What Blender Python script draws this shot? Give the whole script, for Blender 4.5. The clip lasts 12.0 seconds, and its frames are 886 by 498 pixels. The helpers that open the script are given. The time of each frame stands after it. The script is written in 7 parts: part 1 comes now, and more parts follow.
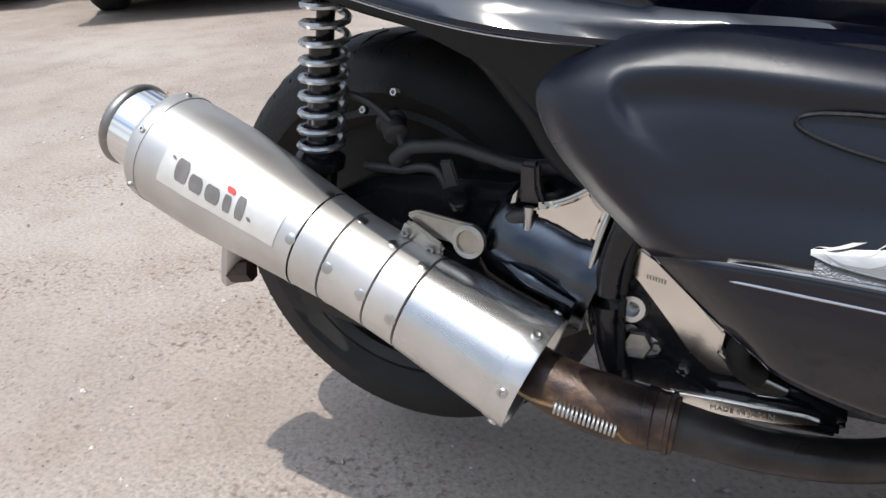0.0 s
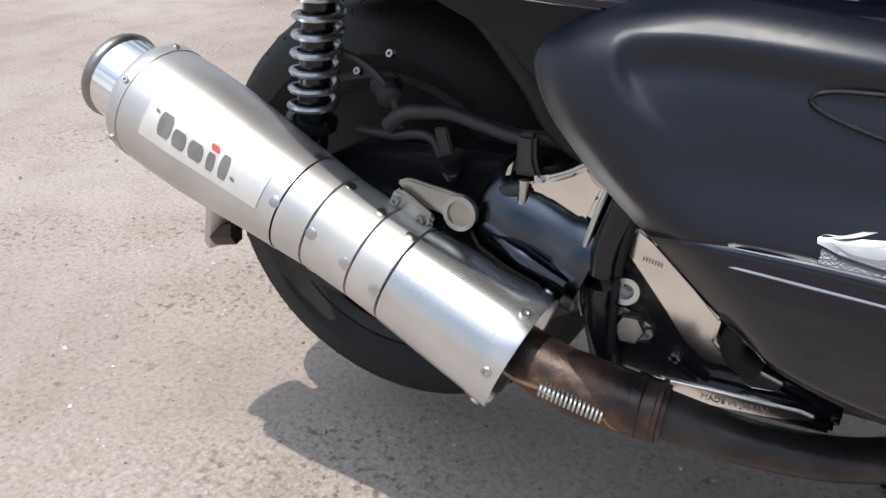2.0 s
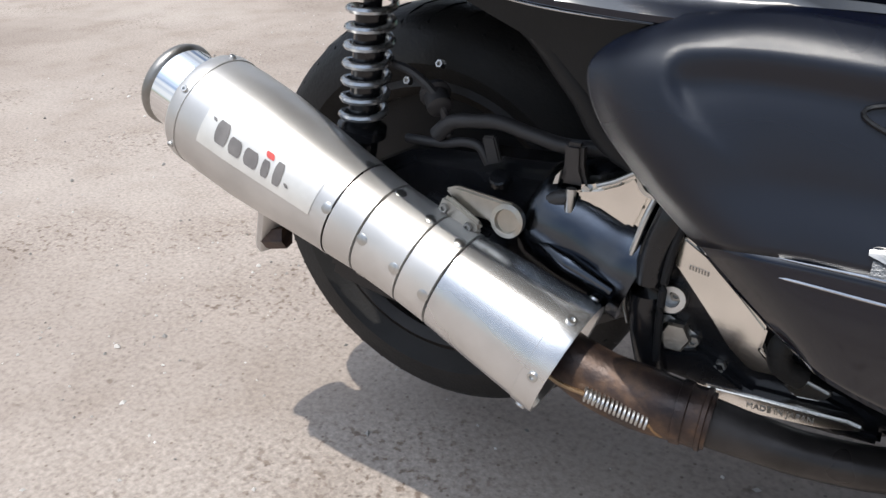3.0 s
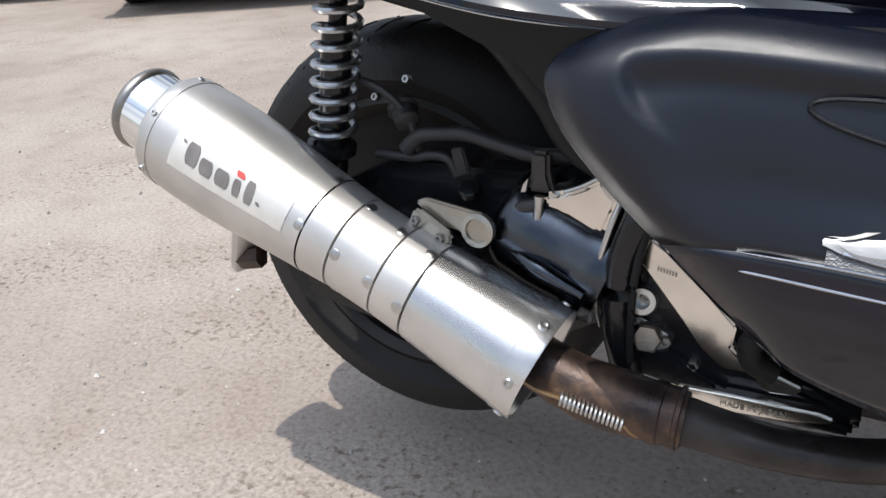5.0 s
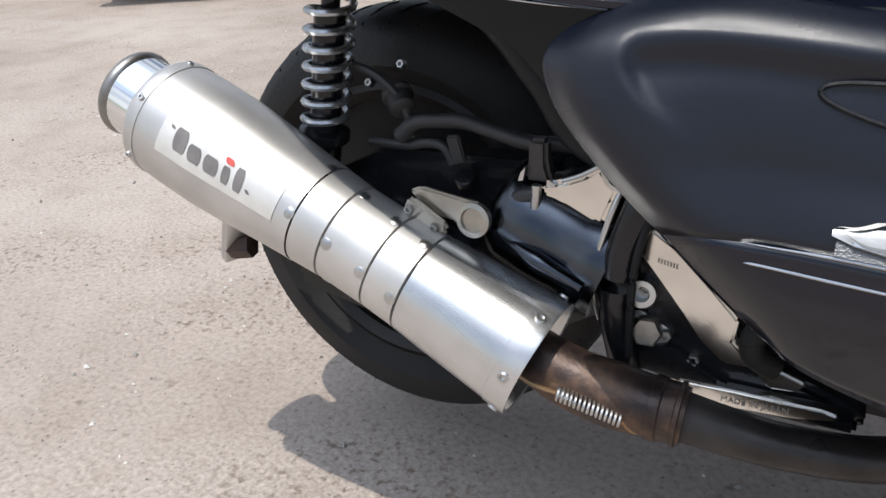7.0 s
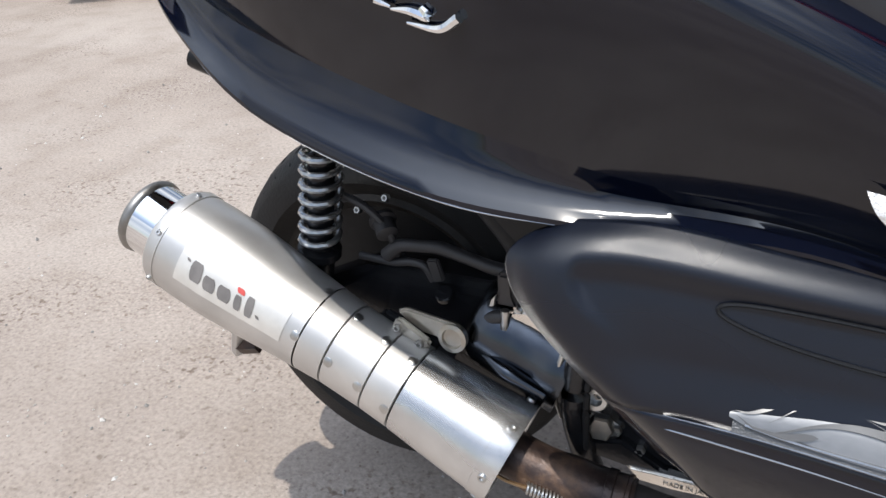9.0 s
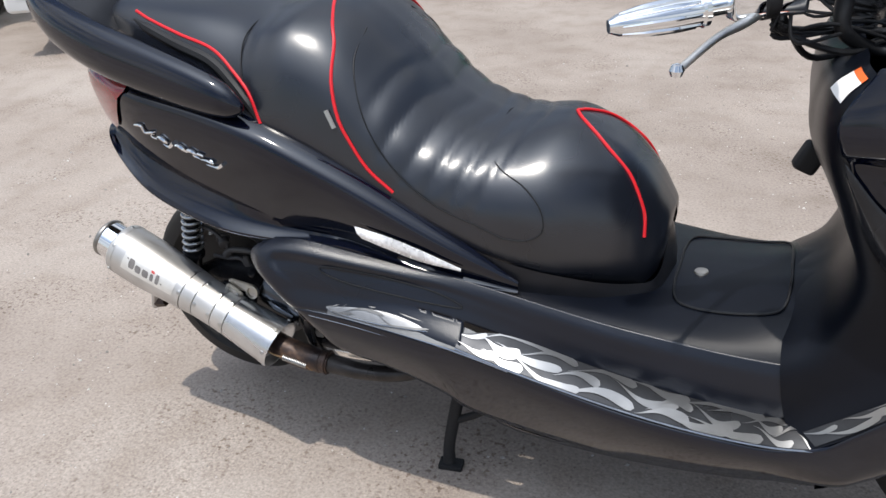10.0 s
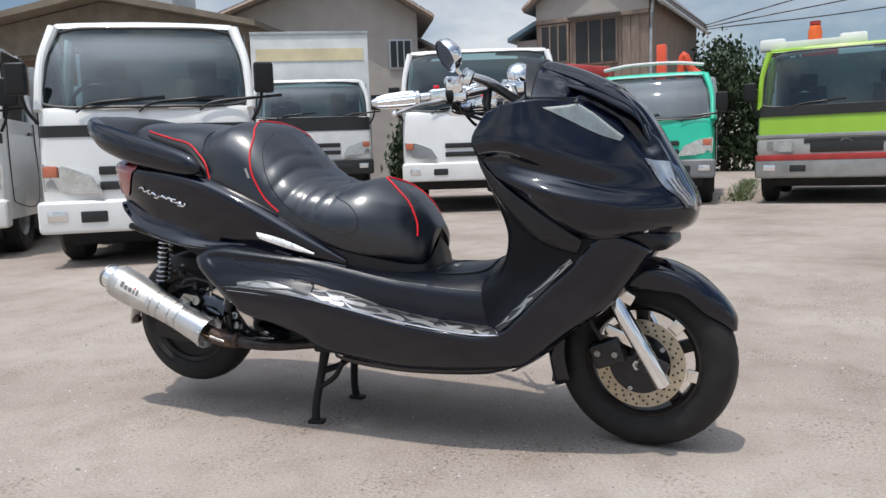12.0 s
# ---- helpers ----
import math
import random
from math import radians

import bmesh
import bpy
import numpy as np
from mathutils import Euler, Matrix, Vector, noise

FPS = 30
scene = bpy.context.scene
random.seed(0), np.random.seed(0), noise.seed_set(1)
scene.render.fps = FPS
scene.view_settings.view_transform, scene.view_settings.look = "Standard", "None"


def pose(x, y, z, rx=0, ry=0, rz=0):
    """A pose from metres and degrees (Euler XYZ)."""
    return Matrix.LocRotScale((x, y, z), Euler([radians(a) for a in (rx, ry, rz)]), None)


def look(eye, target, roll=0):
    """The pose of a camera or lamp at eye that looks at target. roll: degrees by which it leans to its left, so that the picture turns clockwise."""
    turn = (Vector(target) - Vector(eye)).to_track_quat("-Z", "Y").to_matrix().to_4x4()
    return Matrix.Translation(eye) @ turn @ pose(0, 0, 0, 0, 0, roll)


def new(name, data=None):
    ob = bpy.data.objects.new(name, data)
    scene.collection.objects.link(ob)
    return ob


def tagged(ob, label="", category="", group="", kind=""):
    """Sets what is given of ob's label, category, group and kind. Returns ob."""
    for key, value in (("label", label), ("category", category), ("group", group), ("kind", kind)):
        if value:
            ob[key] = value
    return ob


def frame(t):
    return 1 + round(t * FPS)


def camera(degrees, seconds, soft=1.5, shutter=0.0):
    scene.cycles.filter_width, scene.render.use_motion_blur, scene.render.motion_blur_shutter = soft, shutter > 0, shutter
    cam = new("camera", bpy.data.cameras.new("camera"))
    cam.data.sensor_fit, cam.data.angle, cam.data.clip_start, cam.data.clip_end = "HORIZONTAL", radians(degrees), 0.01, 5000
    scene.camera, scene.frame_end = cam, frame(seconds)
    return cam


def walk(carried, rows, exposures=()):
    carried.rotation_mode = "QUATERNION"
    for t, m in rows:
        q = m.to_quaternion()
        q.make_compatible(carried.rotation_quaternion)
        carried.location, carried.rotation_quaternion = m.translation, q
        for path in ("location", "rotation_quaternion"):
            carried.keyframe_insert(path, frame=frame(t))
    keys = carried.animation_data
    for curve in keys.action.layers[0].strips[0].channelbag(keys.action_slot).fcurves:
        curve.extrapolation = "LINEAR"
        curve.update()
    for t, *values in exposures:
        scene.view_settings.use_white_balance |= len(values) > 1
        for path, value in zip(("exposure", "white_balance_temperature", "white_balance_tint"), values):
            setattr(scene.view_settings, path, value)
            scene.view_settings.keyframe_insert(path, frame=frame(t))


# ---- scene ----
cam = camera(59.0, 12.0)
PATH = [
    (0, (0.423, -0.687, 0.633), (-0.422, 0.914, -0.218), -3.3),
    (0.5, (0.415, -0.679, 0.628), (-0.411, 0.912, -0.26), -2.3),
    (1, (0.412, -0.67, 0.624), (-0.407, 0.921, -0.27), -1.1),
    (1.5, (0.42, -0.662, 0.624), (-0.403, 0.922, -0.279), -1.0),
    (2, (0.421, -0.664, 0.62), (-0.414, 0.909, -0.29), -0.6),
    (2.5, (0.419, -0.672, 0.623), (-0.452, 0.877, -0.295), -0.9),
    (3, (0.417, -0.678, 0.628), (-0.497, 0.856, -0.273), -1.3),
    (5, (0.43, -0.681, 0.623), (-0.46, 0.894, -0.23), -2.9),
    (5.5, (0.429, -0.678, 0.622), (-0.477, 0.885, -0.237), -2.8),
    (6, (0.426, -0.674, 0.615), (-0.479, 0.889, -0.244), -2.3),
    (6.5, (0.427, -0.666, 0.61), (-0.464, 0.901, -0.256), -2.1),
    (7, (0.425, -0.667, 0.614), (-0.457, 0.903, -0.257), -2.5),
    (8.8, (0.422, -0.656, 0.654), (-0.44, 0.911, -0.241), -3.3),
    (9, (0.444, -0.691, 0.784), (-0.372, 0.861, -0.179), -3.8),
    (9.5, (0.698, -0.935, 1.048), (-0.095, 0.608, 0.053), -4.7),
    (9.8, (0.942, -1.071, 1.117), (0.165, 0.478, 0.118), -4.3),
    (10, (1.074, -1.228, 1.147), (0.341, 0.381, 0.212), -3.2),
    (10.5, (1.421, -1.57, 1.193), (0.622, 0.091, 0.418), -2.9),
    (10.8, (1.654, -1.743, 1.157), (0.797, -0.069, 0.478), -3.4),
    (11, (1.733, -1.812, 1.146), (0.884, -0.11, 0.527), -3.0),
    (11.4, (1.803, -1.932, 0.935), (0.991, -0.151, 0.524), -2.6),
    (11.5, (1.806, -1.954, 0.877), (1.008, -0.156, 0.519), -2.3),
    (12, (1.826, -2.093, 0.79), (1.055, -0.263, 0.556), -1.9),
]
walk(cam, [(t, look(eye, target, roll)) for t, eye, target, roll in PATH],
     exposures=[(0, 0.15), (9.0, 0.15), (10.0, 0.03), (11.0, -0.08), (12, -0.1)])

# world, sun and sky
SUN = Vector((-0.05, -0.275, 1.0)).normalized()
world = bpy.data.worlds.new("sky")
scene.world = world
world.use_nodes = True
wn, wl = world.node_tree.nodes, world.node_tree.links
sky = wn.new("ShaderNodeTexSky")
sky.sky_type, sky.sun_disc = "NISHITA", False
sky.sun_elevation, sky.sun_rotation = math.asin(SUN.z), math.atan2(SUN.x, SUN.y)
sky.dust_density, sky.ozone_density = 0.9, 1.6
wco = wn.new("ShaderNodeTexCoord")
wmap = wn.new("ShaderNodeMapping")
wmap.inputs["Scale"].default_value = (1.0, 1.0, 2.6)
cloud = wn.new("ShaderNodeTexNoise")
cloud.inputs["Scale"].default_value, cloud.inputs["Detail"].default_value, cloud.inputs["Roughness"].default_value = 2.3, 7.0, 0.55
cramp = wn.new("ShaderNodeValToRGB")
cramp.color_ramp.elements[0].position, cramp.color_ramp.elements[1].position = 0.42, 0.66
cmix = wn.new("ShaderNodeMix")
cmix.data_type = "RGBA"
cmix.inputs[7].default_value = (8.6, 8.9, 9.4, 1)
# thin haze that glows round the sun
near = wn.new("ShaderNodeVectorMath")
near.operation, near.inputs[1].default_value = "DOT_PRODUCT", SUN
clip = wn.new("ShaderNodeMath")
clip.operation, clip.inputs[1].default_value = "MAXIMUM", 0.0
glow = wn.new("ShaderNodeMath")
glow.operation, glow.inputs[1].default_value = "POWER", 8.0
tone = wn.new("ShaderNodeVectorMath")
tone.operation, tone.inputs[0].default_value = "SCALE", (31.0, 35.0, 41.0)
veil = wn.new("ShaderNodeVectorMath")
veil.operation = "ADD"
wl.new(wco.outputs["Generated"], near.inputs[0])
wl.new(near.outputs["Value"], clip.inputs[0])
wl.new(clip.outputs[0], glow.inputs[0])
wl.new(glow.outputs[0], tone.inputs["Scale"])
wl.new(wco.outputs["Generated"], wmap.inputs["Vector"])
wl.new(wmap.outputs["Vector"], cloud.inputs["Vector"])
wl.new(cloud.outputs["Fac"], cramp.inputs["Fac"])
wl.new(cramp.outputs["Color"], cmix.inputs[0])
wl.new(sky.outputs["Color"], cmix.inputs[6])
wl.new(cmix.outputs[2], veil.inputs[0])
wl.new(tone.outputs[0], veil.inputs[1])
wl.new(veil.outputs[0], wn["Background"].inputs["Color"])
wn["Background"].inputs["Strength"].default_value = 0.096
sun = new("sun", bpy.data.lights.new("sun", "SUN"))
sun.data.energy, sun.data.angle, sun.data.color = 3.3, radians(0.6), (1.0, 0.935, 0.85)
sun.matrix_world = look(SUN * 30, (0, 0, 0))


# ---- materials ----
def material(name, colour, rough=0.5, metal=0.0, coat=0.0, grain=0.0, size=40.0, bump=0.0, bsize=200.0, spec=0.5, stretch=(1, 1, 1), stains=0.0, piece=0.0):
    """A surface with two scales of mottling, a fine relief and, for pieces, a shade of their own."""
    m = bpy.data.materials.new(name)
    m.use_nodes = True
    n, l = m.node_tree.nodes, m.node_tree.links
    b = n["Principled BSDF"]
    b.inputs["Base Color"].default_value = (*colour, 1)
    b.inputs["Roughness"].default_value, b.inputs["Metallic"].default_value = rough, metal
    b.inputs["Coat Weight"].default_value, b.inputs["Specular IOR Level"].default_value = coat, spec
    b.inputs["Coat Roughness"].default_value = 0.03
    co = n.new("ShaderNodeTexCoord")
    mp = n.new("ShaderNodeMapping")
    mp.inputs["Scale"].default_value = stretch
    l.new(co.outputs["Object"], mp.inputs["Vector"])
    if grain:
        f1, f2 = n.new("ShaderNodeTexNoise"), n.new("ShaderNodeTexNoise")
        for f, s, d in ((f1, size, 6), (f2, size * 0.13, 4)):
            f.inputs["Scale"].default_value, f.inputs["Detail"].default_value = s, d
            l.new(mp.outputs["Vector"], f.inputs["Vector"])
        add = n.new("ShaderNodeMath")
        add.operation = "ADD"
        l.new(f1.outputs["Fac"], add.inputs[0])
        l.new(f2.outputs["Fac"], add.inputs[1])
        rng = n.new("ShaderNodeMapRange")
        rng.inputs["From Min"].default_value, rng.inputs["From Max"].default_value = 0.65, 1.35
        rng.inputs["To Min"].default_value, rng.inputs["To Max"].default_value = 1 - grain, 1 + grain
        l.new(add.outputs[0], rng.inputs["Value"])
        mul = n.new("ShaderNodeVectorMath")
        mul.operation = "SCALE"
        mul.inputs[0].default_value = colour
        l.new(rng.outputs["Result"], mul.inputs["Scale"])
        l.new(mul.outputs[0], b.inputs["Base Color"])
        rr = n.new("ShaderNodeMapRange")
        rr.inputs["From Min"].default_value, rr.inputs["From Max"].default_value = 0.35, 0.65
        rr.inputs["To Min"].default_value, rr.inputs["To Max"].default_value = max(0.02, rough * (1 - grain)), min(1, rough * (1 + grain * 1.2))
        l.new(f2.outputs["Fac"], rr.inputs["Value"])
        l.new(rr.outputs["Result"], b.inputs["Roughness"])
    if bump:
        f3 = n.new("ShaderNodeTexNoise")
        f3.inputs["Scale"].default_value, f3.inputs["Detail"].default_value = bsize, 3
        l.new(mp.outputs["Vector"], f3.inputs["Vector"])
        bp = n.new("ShaderNodeBump")
        bp.inputs["Strength"].default_value, bp.inputs["Distance"].default_value = bump, 0.002
        l.new(f3.outputs["Fac"], bp.inputs["Height"])
        l.new(bp.outputs["Normal"], b.inputs["Normal"])
    return m


def mottled(m, stops, size, rough=(0.3, 0.6)):
    """Gives a material blotches of several colours, with a gloss that follows them."""
    n, l = m.node_tree.nodes, m.node_tree.links
    co, f, r = n.new("ShaderNodeTexCoord"), n.new("ShaderNodeTexNoise"), n.new("ShaderNodeValToRGB")
    f.inputs["Scale"].default_value, f.inputs["Detail"].default_value, f.inputs["Roughness"].default_value = size, 7, 0.62
    e = r.color_ramp.elements
    while len(e) < len(stops):
        e.new(0.5)
    for el, (p, c) in zip(e, stops):
        el.position, el.color = p, (*c, 1)
    rr = n.new("ShaderNodeMapRange")
    rr.inputs["From Min"].default_value, rr.inputs["From Max"].default_value = 0.35, 0.65
    rr.inputs["To Min"].default_value, rr.inputs["To Max"].default_value = rough
    l.new(co.outputs["Object"], f.inputs["Vector"])
    l.new(f.outputs["Fac"], r.inputs["Fac"])
    l.new(f.outputs["Fac"], rr.inputs["Value"])
    l.new(r.outputs["Color"], n["Principled BSDF"].inputs["Base Color"])
    l.new(rr.outputs["Result"], n["Principled BSDF"].inputs["Roughness"])
    return m


def glass_material(name, tint, rough=0.02, ior=1.5):
    """A pane that lets light through and mirrors it by Fresnel's law."""
    m = bpy.data.materials.new(name)
    m.use_nodes = True
    n, l = m.node_tree.nodes, m.node_tree.links
    n.remove(n["Principled BSDF"])
    tr, gl, fr, mx = n.new("ShaderNodeBsdfTransparent"), n.new("ShaderNodeBsdfGlossy"), n.new("ShaderNodeFresnel"), n.new("ShaderNodeMixShader")
    tr.inputs["Color"].default_value = (*tint, 1)
    gl.inputs["Roughness"].default_value = rough
    fr.inputs["IOR"].default_value = ior
    l.new(fr.outputs[0], mx.inputs[0])
    l.new(tr.outputs[0], mx.inputs[1])
    l.new(gl.outputs[0], mx.inputs[2])
    l.new(mx.outputs[0], n["Material Output"].inputs["Surface"])
    return m


def ground_material():
    m = bpy.data.materials.new("worn_concrete")
    m.use_nodes = True
    n, l = m.node_tree.nodes, m.node_tree.links
    b = n["Principled BSDF"]
    co = n.new("ShaderNodeTexCoord")

    def tex(kind, scale, detail=5):
        t = n.new(kind)
        t.inputs["Scale"].default_value = scale
        if kind == "ShaderNodeTexNoise":
            t.inputs["Detail"].default_value = detail
        l.new(co.outputs["Object"], t.inputs["Vector"])
        return t

    def ramp(src, out, stops):
        r = n.new("ShaderNodeValToRGB")
        e = r.color_ramp.elements
        while len(e) < len(stops):
            e.new(0.5)
        for el, (p, c) in zip(e, stops):
            el.position, el.color = p, (*c, 1)
        l.new(src.outputs[out], r.inputs["Fac"])
        return r

    def mix(mode, fac, a, c):
        x = n.new("ShaderNodeMix")
        x.data_type, x.blend_type = "RGBA", mode
        x.inputs[0].default_value = fac
        l.new(a, x.inputs[6])
        l.new(c, x.inputs[7])
        return x.outputs[2]

    big = ramp(tex("ShaderNodeTexNoise", 0.9, 6), "Fac", [(0.3, (0.224, 0.187, 0.161)), (0.52, (0.291, 0.250, 0.219)), (0.75, (0.343, 0.304, 0.272))])
    mid = ramp(tex("ShaderNodeTexNoise", 6, 8), "Fac", [(0.3, (0.88, 0.86, 0.84)), (0.5, (1.0, 1.0, 1.0)), (0.7, (1.06, 1.06, 1.055))])
    fine = ramp(tex("ShaderNodeTexNoise", 120, 4), "Fac", [(0.25, (0.6, 0.58, 0.56)), (0.5, (1, 1, 1)), (0.72, (1.25, 1.24, 1.22))])
    grit = ramp(tex("ShaderNodeTexVoronoi", 75), "Distance", [(0.08, (0.55, 0.52, 0.5)), (0.2, (1, 1, 1)), (0.6, (1.05, 1.05, 1.05))])
    spot = ramp(tex("ShaderNodeTexNoise", 34, 5), "Fac", [(0.64, (1, 1, 1)), (0.74, (0.55, 0.51, 0.49))])
    c = mix("MULTIPLY", 1.0, big.outputs[0], mid.outputs[0])
    c = mix("MULTIPLY", 0.55, c, fine.outputs[0])
    c = mix("MULTIPLY", 0.5, c, grit.outputs[0])
    c = mix("MULTIPLY", 0.8, c, spot.outputs[0])
    area = ramp(tex("ShaderNodeTexNoise", 1.3, 7), "Fac", [(0.42, (0.12, 0.12, 0.12)), (0.70, (1, 1, 1))])
    chips = ramp(tex("ShaderNodeTexNoise", 190, 5), "Fac", [(0.30, (0.76, 0.75, 0.74)), (0.50, (1, 1, 1)), (0.68, (1.28, 1.28, 1.27))])
    x = n.new("ShaderNodeMix")
    x.data_type, x.blend_type = "RGBA", "MULTIPLY"
    l.new(area.outputs[0], x.inputs[0])
    l.new(c, x.inputs[6])
    l.new(chips.outputs[0], x.inputs[7])
    c = x.outputs[2]
    patch = ramp(tex("ShaderNodeTexNoise", 2.6, 4), "Fac", [(0.50, (0, 0, 0)), (0.62, (1, 1, 1))])
    speck = ramp(tex("ShaderNodeTexNoise", 75, 3), "Fac", [(0.56, (1, 1, 1)), (0.66, (0.52, 0.47, 0.44))])
    y2 = n.new("ShaderNodeMix")
    y2.data_type, y2.blend_type = "RGBA", "MULTIPLY"
    l.new(patch.outputs[0], y2.inputs[0])
    l.new(c, y2.inputs[6])
    l.new(speck.outputs[0], y2.inputs[7])
    c = y2.outputs[2]
    pits = ramp(tex("ShaderNodeTexVoronoi", 38), "Distance", [(0.05, (0.45, 0.41, 0.38)), (0.10, (1, 1, 1))])
    c = mix("MULTIPLY", 0.8, c, pits.outputs[0])
    l.new(c, b.inputs["Base Color"])
    b.inputs["Roughness"].default_value = 0.9
    b.inputs["Specular IOR Level"].default_value = 0.25
    bump = n.new("ShaderNodeBump")
    bump.inputs["Strength"].default_value, bump.inputs["Distance"].default_value = 0.45, 0.003
    ha = n.new("ShaderNodeMath")
    ha.operation = "ADD"
    l.new(fine.outputs[0], ha.inputs[0])
    l.new(grit.outputs[0], ha.inputs[1])
    l.new(ha.outputs[0], bump.inputs["Height"])
    l.new(bump.outputs[0], b.inputs["Normal"])
    return m


PAINT = material("black_paint", (0.0022, 0.0034, 0.0094), 0.07, 0, 0, 0.12, 6, 0, 300, spec=0.56)
PLASTIC = material("dark_plastic", (0.0105, 0.0115, 0.0150), 0.34, 0, 0, 0.25, 30, 0.08, 900, spec=0.32)
COVERM = material("grained_cover", (0.0042, 0.0062, 0.0128), 0.27, 0, 0.0, 0.2, 9, 0.12, 3600, spec=0.48)
SHIELDM = material("matte_black_shield", (0.0026, 0.0038, 0.0074), 0.34, 0, 0, 0.25, 9, 0.10, 2400, spec=0.22)
BLACK = material("black_part", (0.011, 0.0115, 0.013), 0.5, 0, 0, 0.3, 20, 0.2, 400, spec=0.3)
VINYL = material("black_vinyl", (0.0080, 0.0102, 0.0162), 0.31, 0, 0, 0.2, 14, 0.06, 900, spec=0.85)
RED = material("red_piping", (0.62, 0.012, 0.02), 0.35, 0, 0, 0.1, 30)
REDLENS = material("red_lens", (0.26, 0.004, 0.009), 0.10, 0, 0.8, 0.15, 10)
WHITELENS = material("pale_lamp_reflector", (0.72, 0.73, 0.66), 0.35, 0.35, 0, 0.25, 40, 0.1, 160)
ALU = material("brushed_aluminium", (0.61, 0.595, 0.575), 0.44, 0.78, 0, 0.16, 22, 0.02, 260)
STEEL = material("steel", (0.55, 0.55, 0.54), 0.32, 1.0, 0, 0.25, 40, 0.1, 200)
CHROME = material("chrome", (0.88, 0.89, 0.9), 0.06, 1.0, 0, 0.1, 20)
CASTING = material("black_casting", (0.016, 0.0165, 0.019), 0.17, 0.3, 0, 0.4, 40, 0.12, 260, spec=0.55)
SILVER = material("polished_casting", (0.80, 0.77, 0.72), 0.20, 1.0, 0, 0.14, 30, 0.03, 300)
RUST = mottled(material("rusty_pipe", (0.055, 0.030, 0.022), 0.42, 0.45, 0, 0.3, 55, 0.25, 220), [(0.38, (0.026, 0.018, 0.017)), (0.52, (0.060, 0.038, 0.030)), (0.63, (0.12, 0.072, 0.046)), (0.73, (0.28, 0.20, 0.14))], 34)
GOLD = material("tarnished_pipe", (0.30, 0.19, 0.10), 0.36, 0.8, 0, 0.5, 40, 0.3, 200)
RUBBER = material("rubber", (0.017, 0.0165, 0.0165), 0.65, 0, 0, 0.4, 22, 0.3, 260, spec=0.3)
DISC = material("brake_disc", (0.42, 0.36, 0.27), 0.38, 0.8, 0, 0.3, 40, 0.2, 200)
BOLT = material("bolt_metal", (0.36, 0.35, 0.33), 0.4, 0.9, 0, 0.3, 60, 0.2, 200)
DARKRIM = material("dark_rim", (0.022, 0.019, 0.017), 0.4, 0.4, 0, 0.4, 20, 0.2, 200)
FLAME = material("polished_flame_plate", (0.42, 0.42, 0.42), 0.36, 0.9, 0, 0.18, 25, 0.05, 120)
PLATEB = material("etched_dark_plate", (0.055, 0.057, 0.062), 0.36, 0.6, 0, 0.25, 40, 0.1, 300)
INLAYM = material("satin_metal_inlay", (0.25, 0.25, 0.25), 0.38, 0.9, 0, 0.15, 40, 0.05, 200)
GREYREST = material("stippled_grey_rest", (0.115, 0.118, 0.122), 0.38, 0.6, 0, 0.3, 40, 0.35, 900)
ETCH = material("grey_etching", (0.13, 0.13, 0.13), 0.45, 0.6, 0, 0.2, 40)
# bright metal for painted edge highlights, and for the inlay's own border
RIMLINE = material("edge_glint_and_border", (0.50, 0.51, 0.53), 0.22, 1.0, 0, 0.2, 30)
REFLECT = material("reflector_chrome", (0.85, 0.85, 0.85), 0.2, 1.0, 0, 0.2, 60, 0.06, 160)
INK = material("dark_print", (0.16, 0.15, 0.145), 0.5, 0, 0, 0.35, 60)
INKRED = material("red_print", (0.55, 0.08, 0.07), 0.5)
WHITEST = material("white_sticker", (0.75, 0.74, 0.72), 0.5, 0, 0, 0.1, 40)
TURN = material("faded_amber_lens", (0.50, 0.15, 0.085), 0.3, 0, 0.3, 0.15, 30)
STEELB = material("grey_steel_bumper", (0.36, 0.36, 0.355), 0.4, 0.7, 0, 0.25, 6, 0.05, 40)
PANELG = material("pale_grey_panel", (0.34, 0.35, 0.34), 0.45, 0, 0, 0.15, 8)
CRANE = material("crane_red_orange", (0.62, 0.075, 0.025), 0.4, 0, 0.2, 0.2, 6)
ORANGE = material("orange_plastic", (0.75, 0.13, 0.02), 0.35, 0, 0.3, 0.1, 30)
LENS = glass_material("clear_lens", (0.93, 0.95, 0.96))
GROUND = ground_material()
WHITE = material("white_truck_paint", (0.72, 0.73, 0.72), 0.3, 0, 0.5, 0.1, 3, 0.03, 60)
WHITE2 = material("aged_white_paint", (0.60, 0.61, 0.60), 0.4, 0, 0.2, 0.16, 3, 0.03, 60)
LIME = material("lime_truck_paint", (0.26, 0.46, 0.03), 0.3, 0, 0.5, 0.12, 3, 0.03, 60)
TEAL = material("teal_van_paint", (0.015, 0.46, 0.30), 0.3, 0, 0.5, 0.1, 3, 0.03, 60)
GREYP = material("grey_bumper_plastic", (0.16, 0.165, 0.17), 0.5, 0, 0, 0.2, 8, 0.1, 100)
DARKP = material("dark_band", (0.018, 0.02, 0.021), 0.4, 0, 0, 0.2, 12)
BODYSTEEL = material("galvanised_panel", (0.45, 0.47, 0.48), 0.4, 0.6, 0, 0.2, 8, 0.1, 60)
GLASS = glass_material("windscreen_glass", (0.30, 0.47, 0.48), ior=1.9)
LINING = material("grey_cab_lining", (0.12, 0.135, 0.135), 0.8, 0, 0, 0.2, 12)
REDP = material("red_oxide_paint", (0.34, 0.03, 0.025), 0.4, 0, 0.2, 0.3, 8)
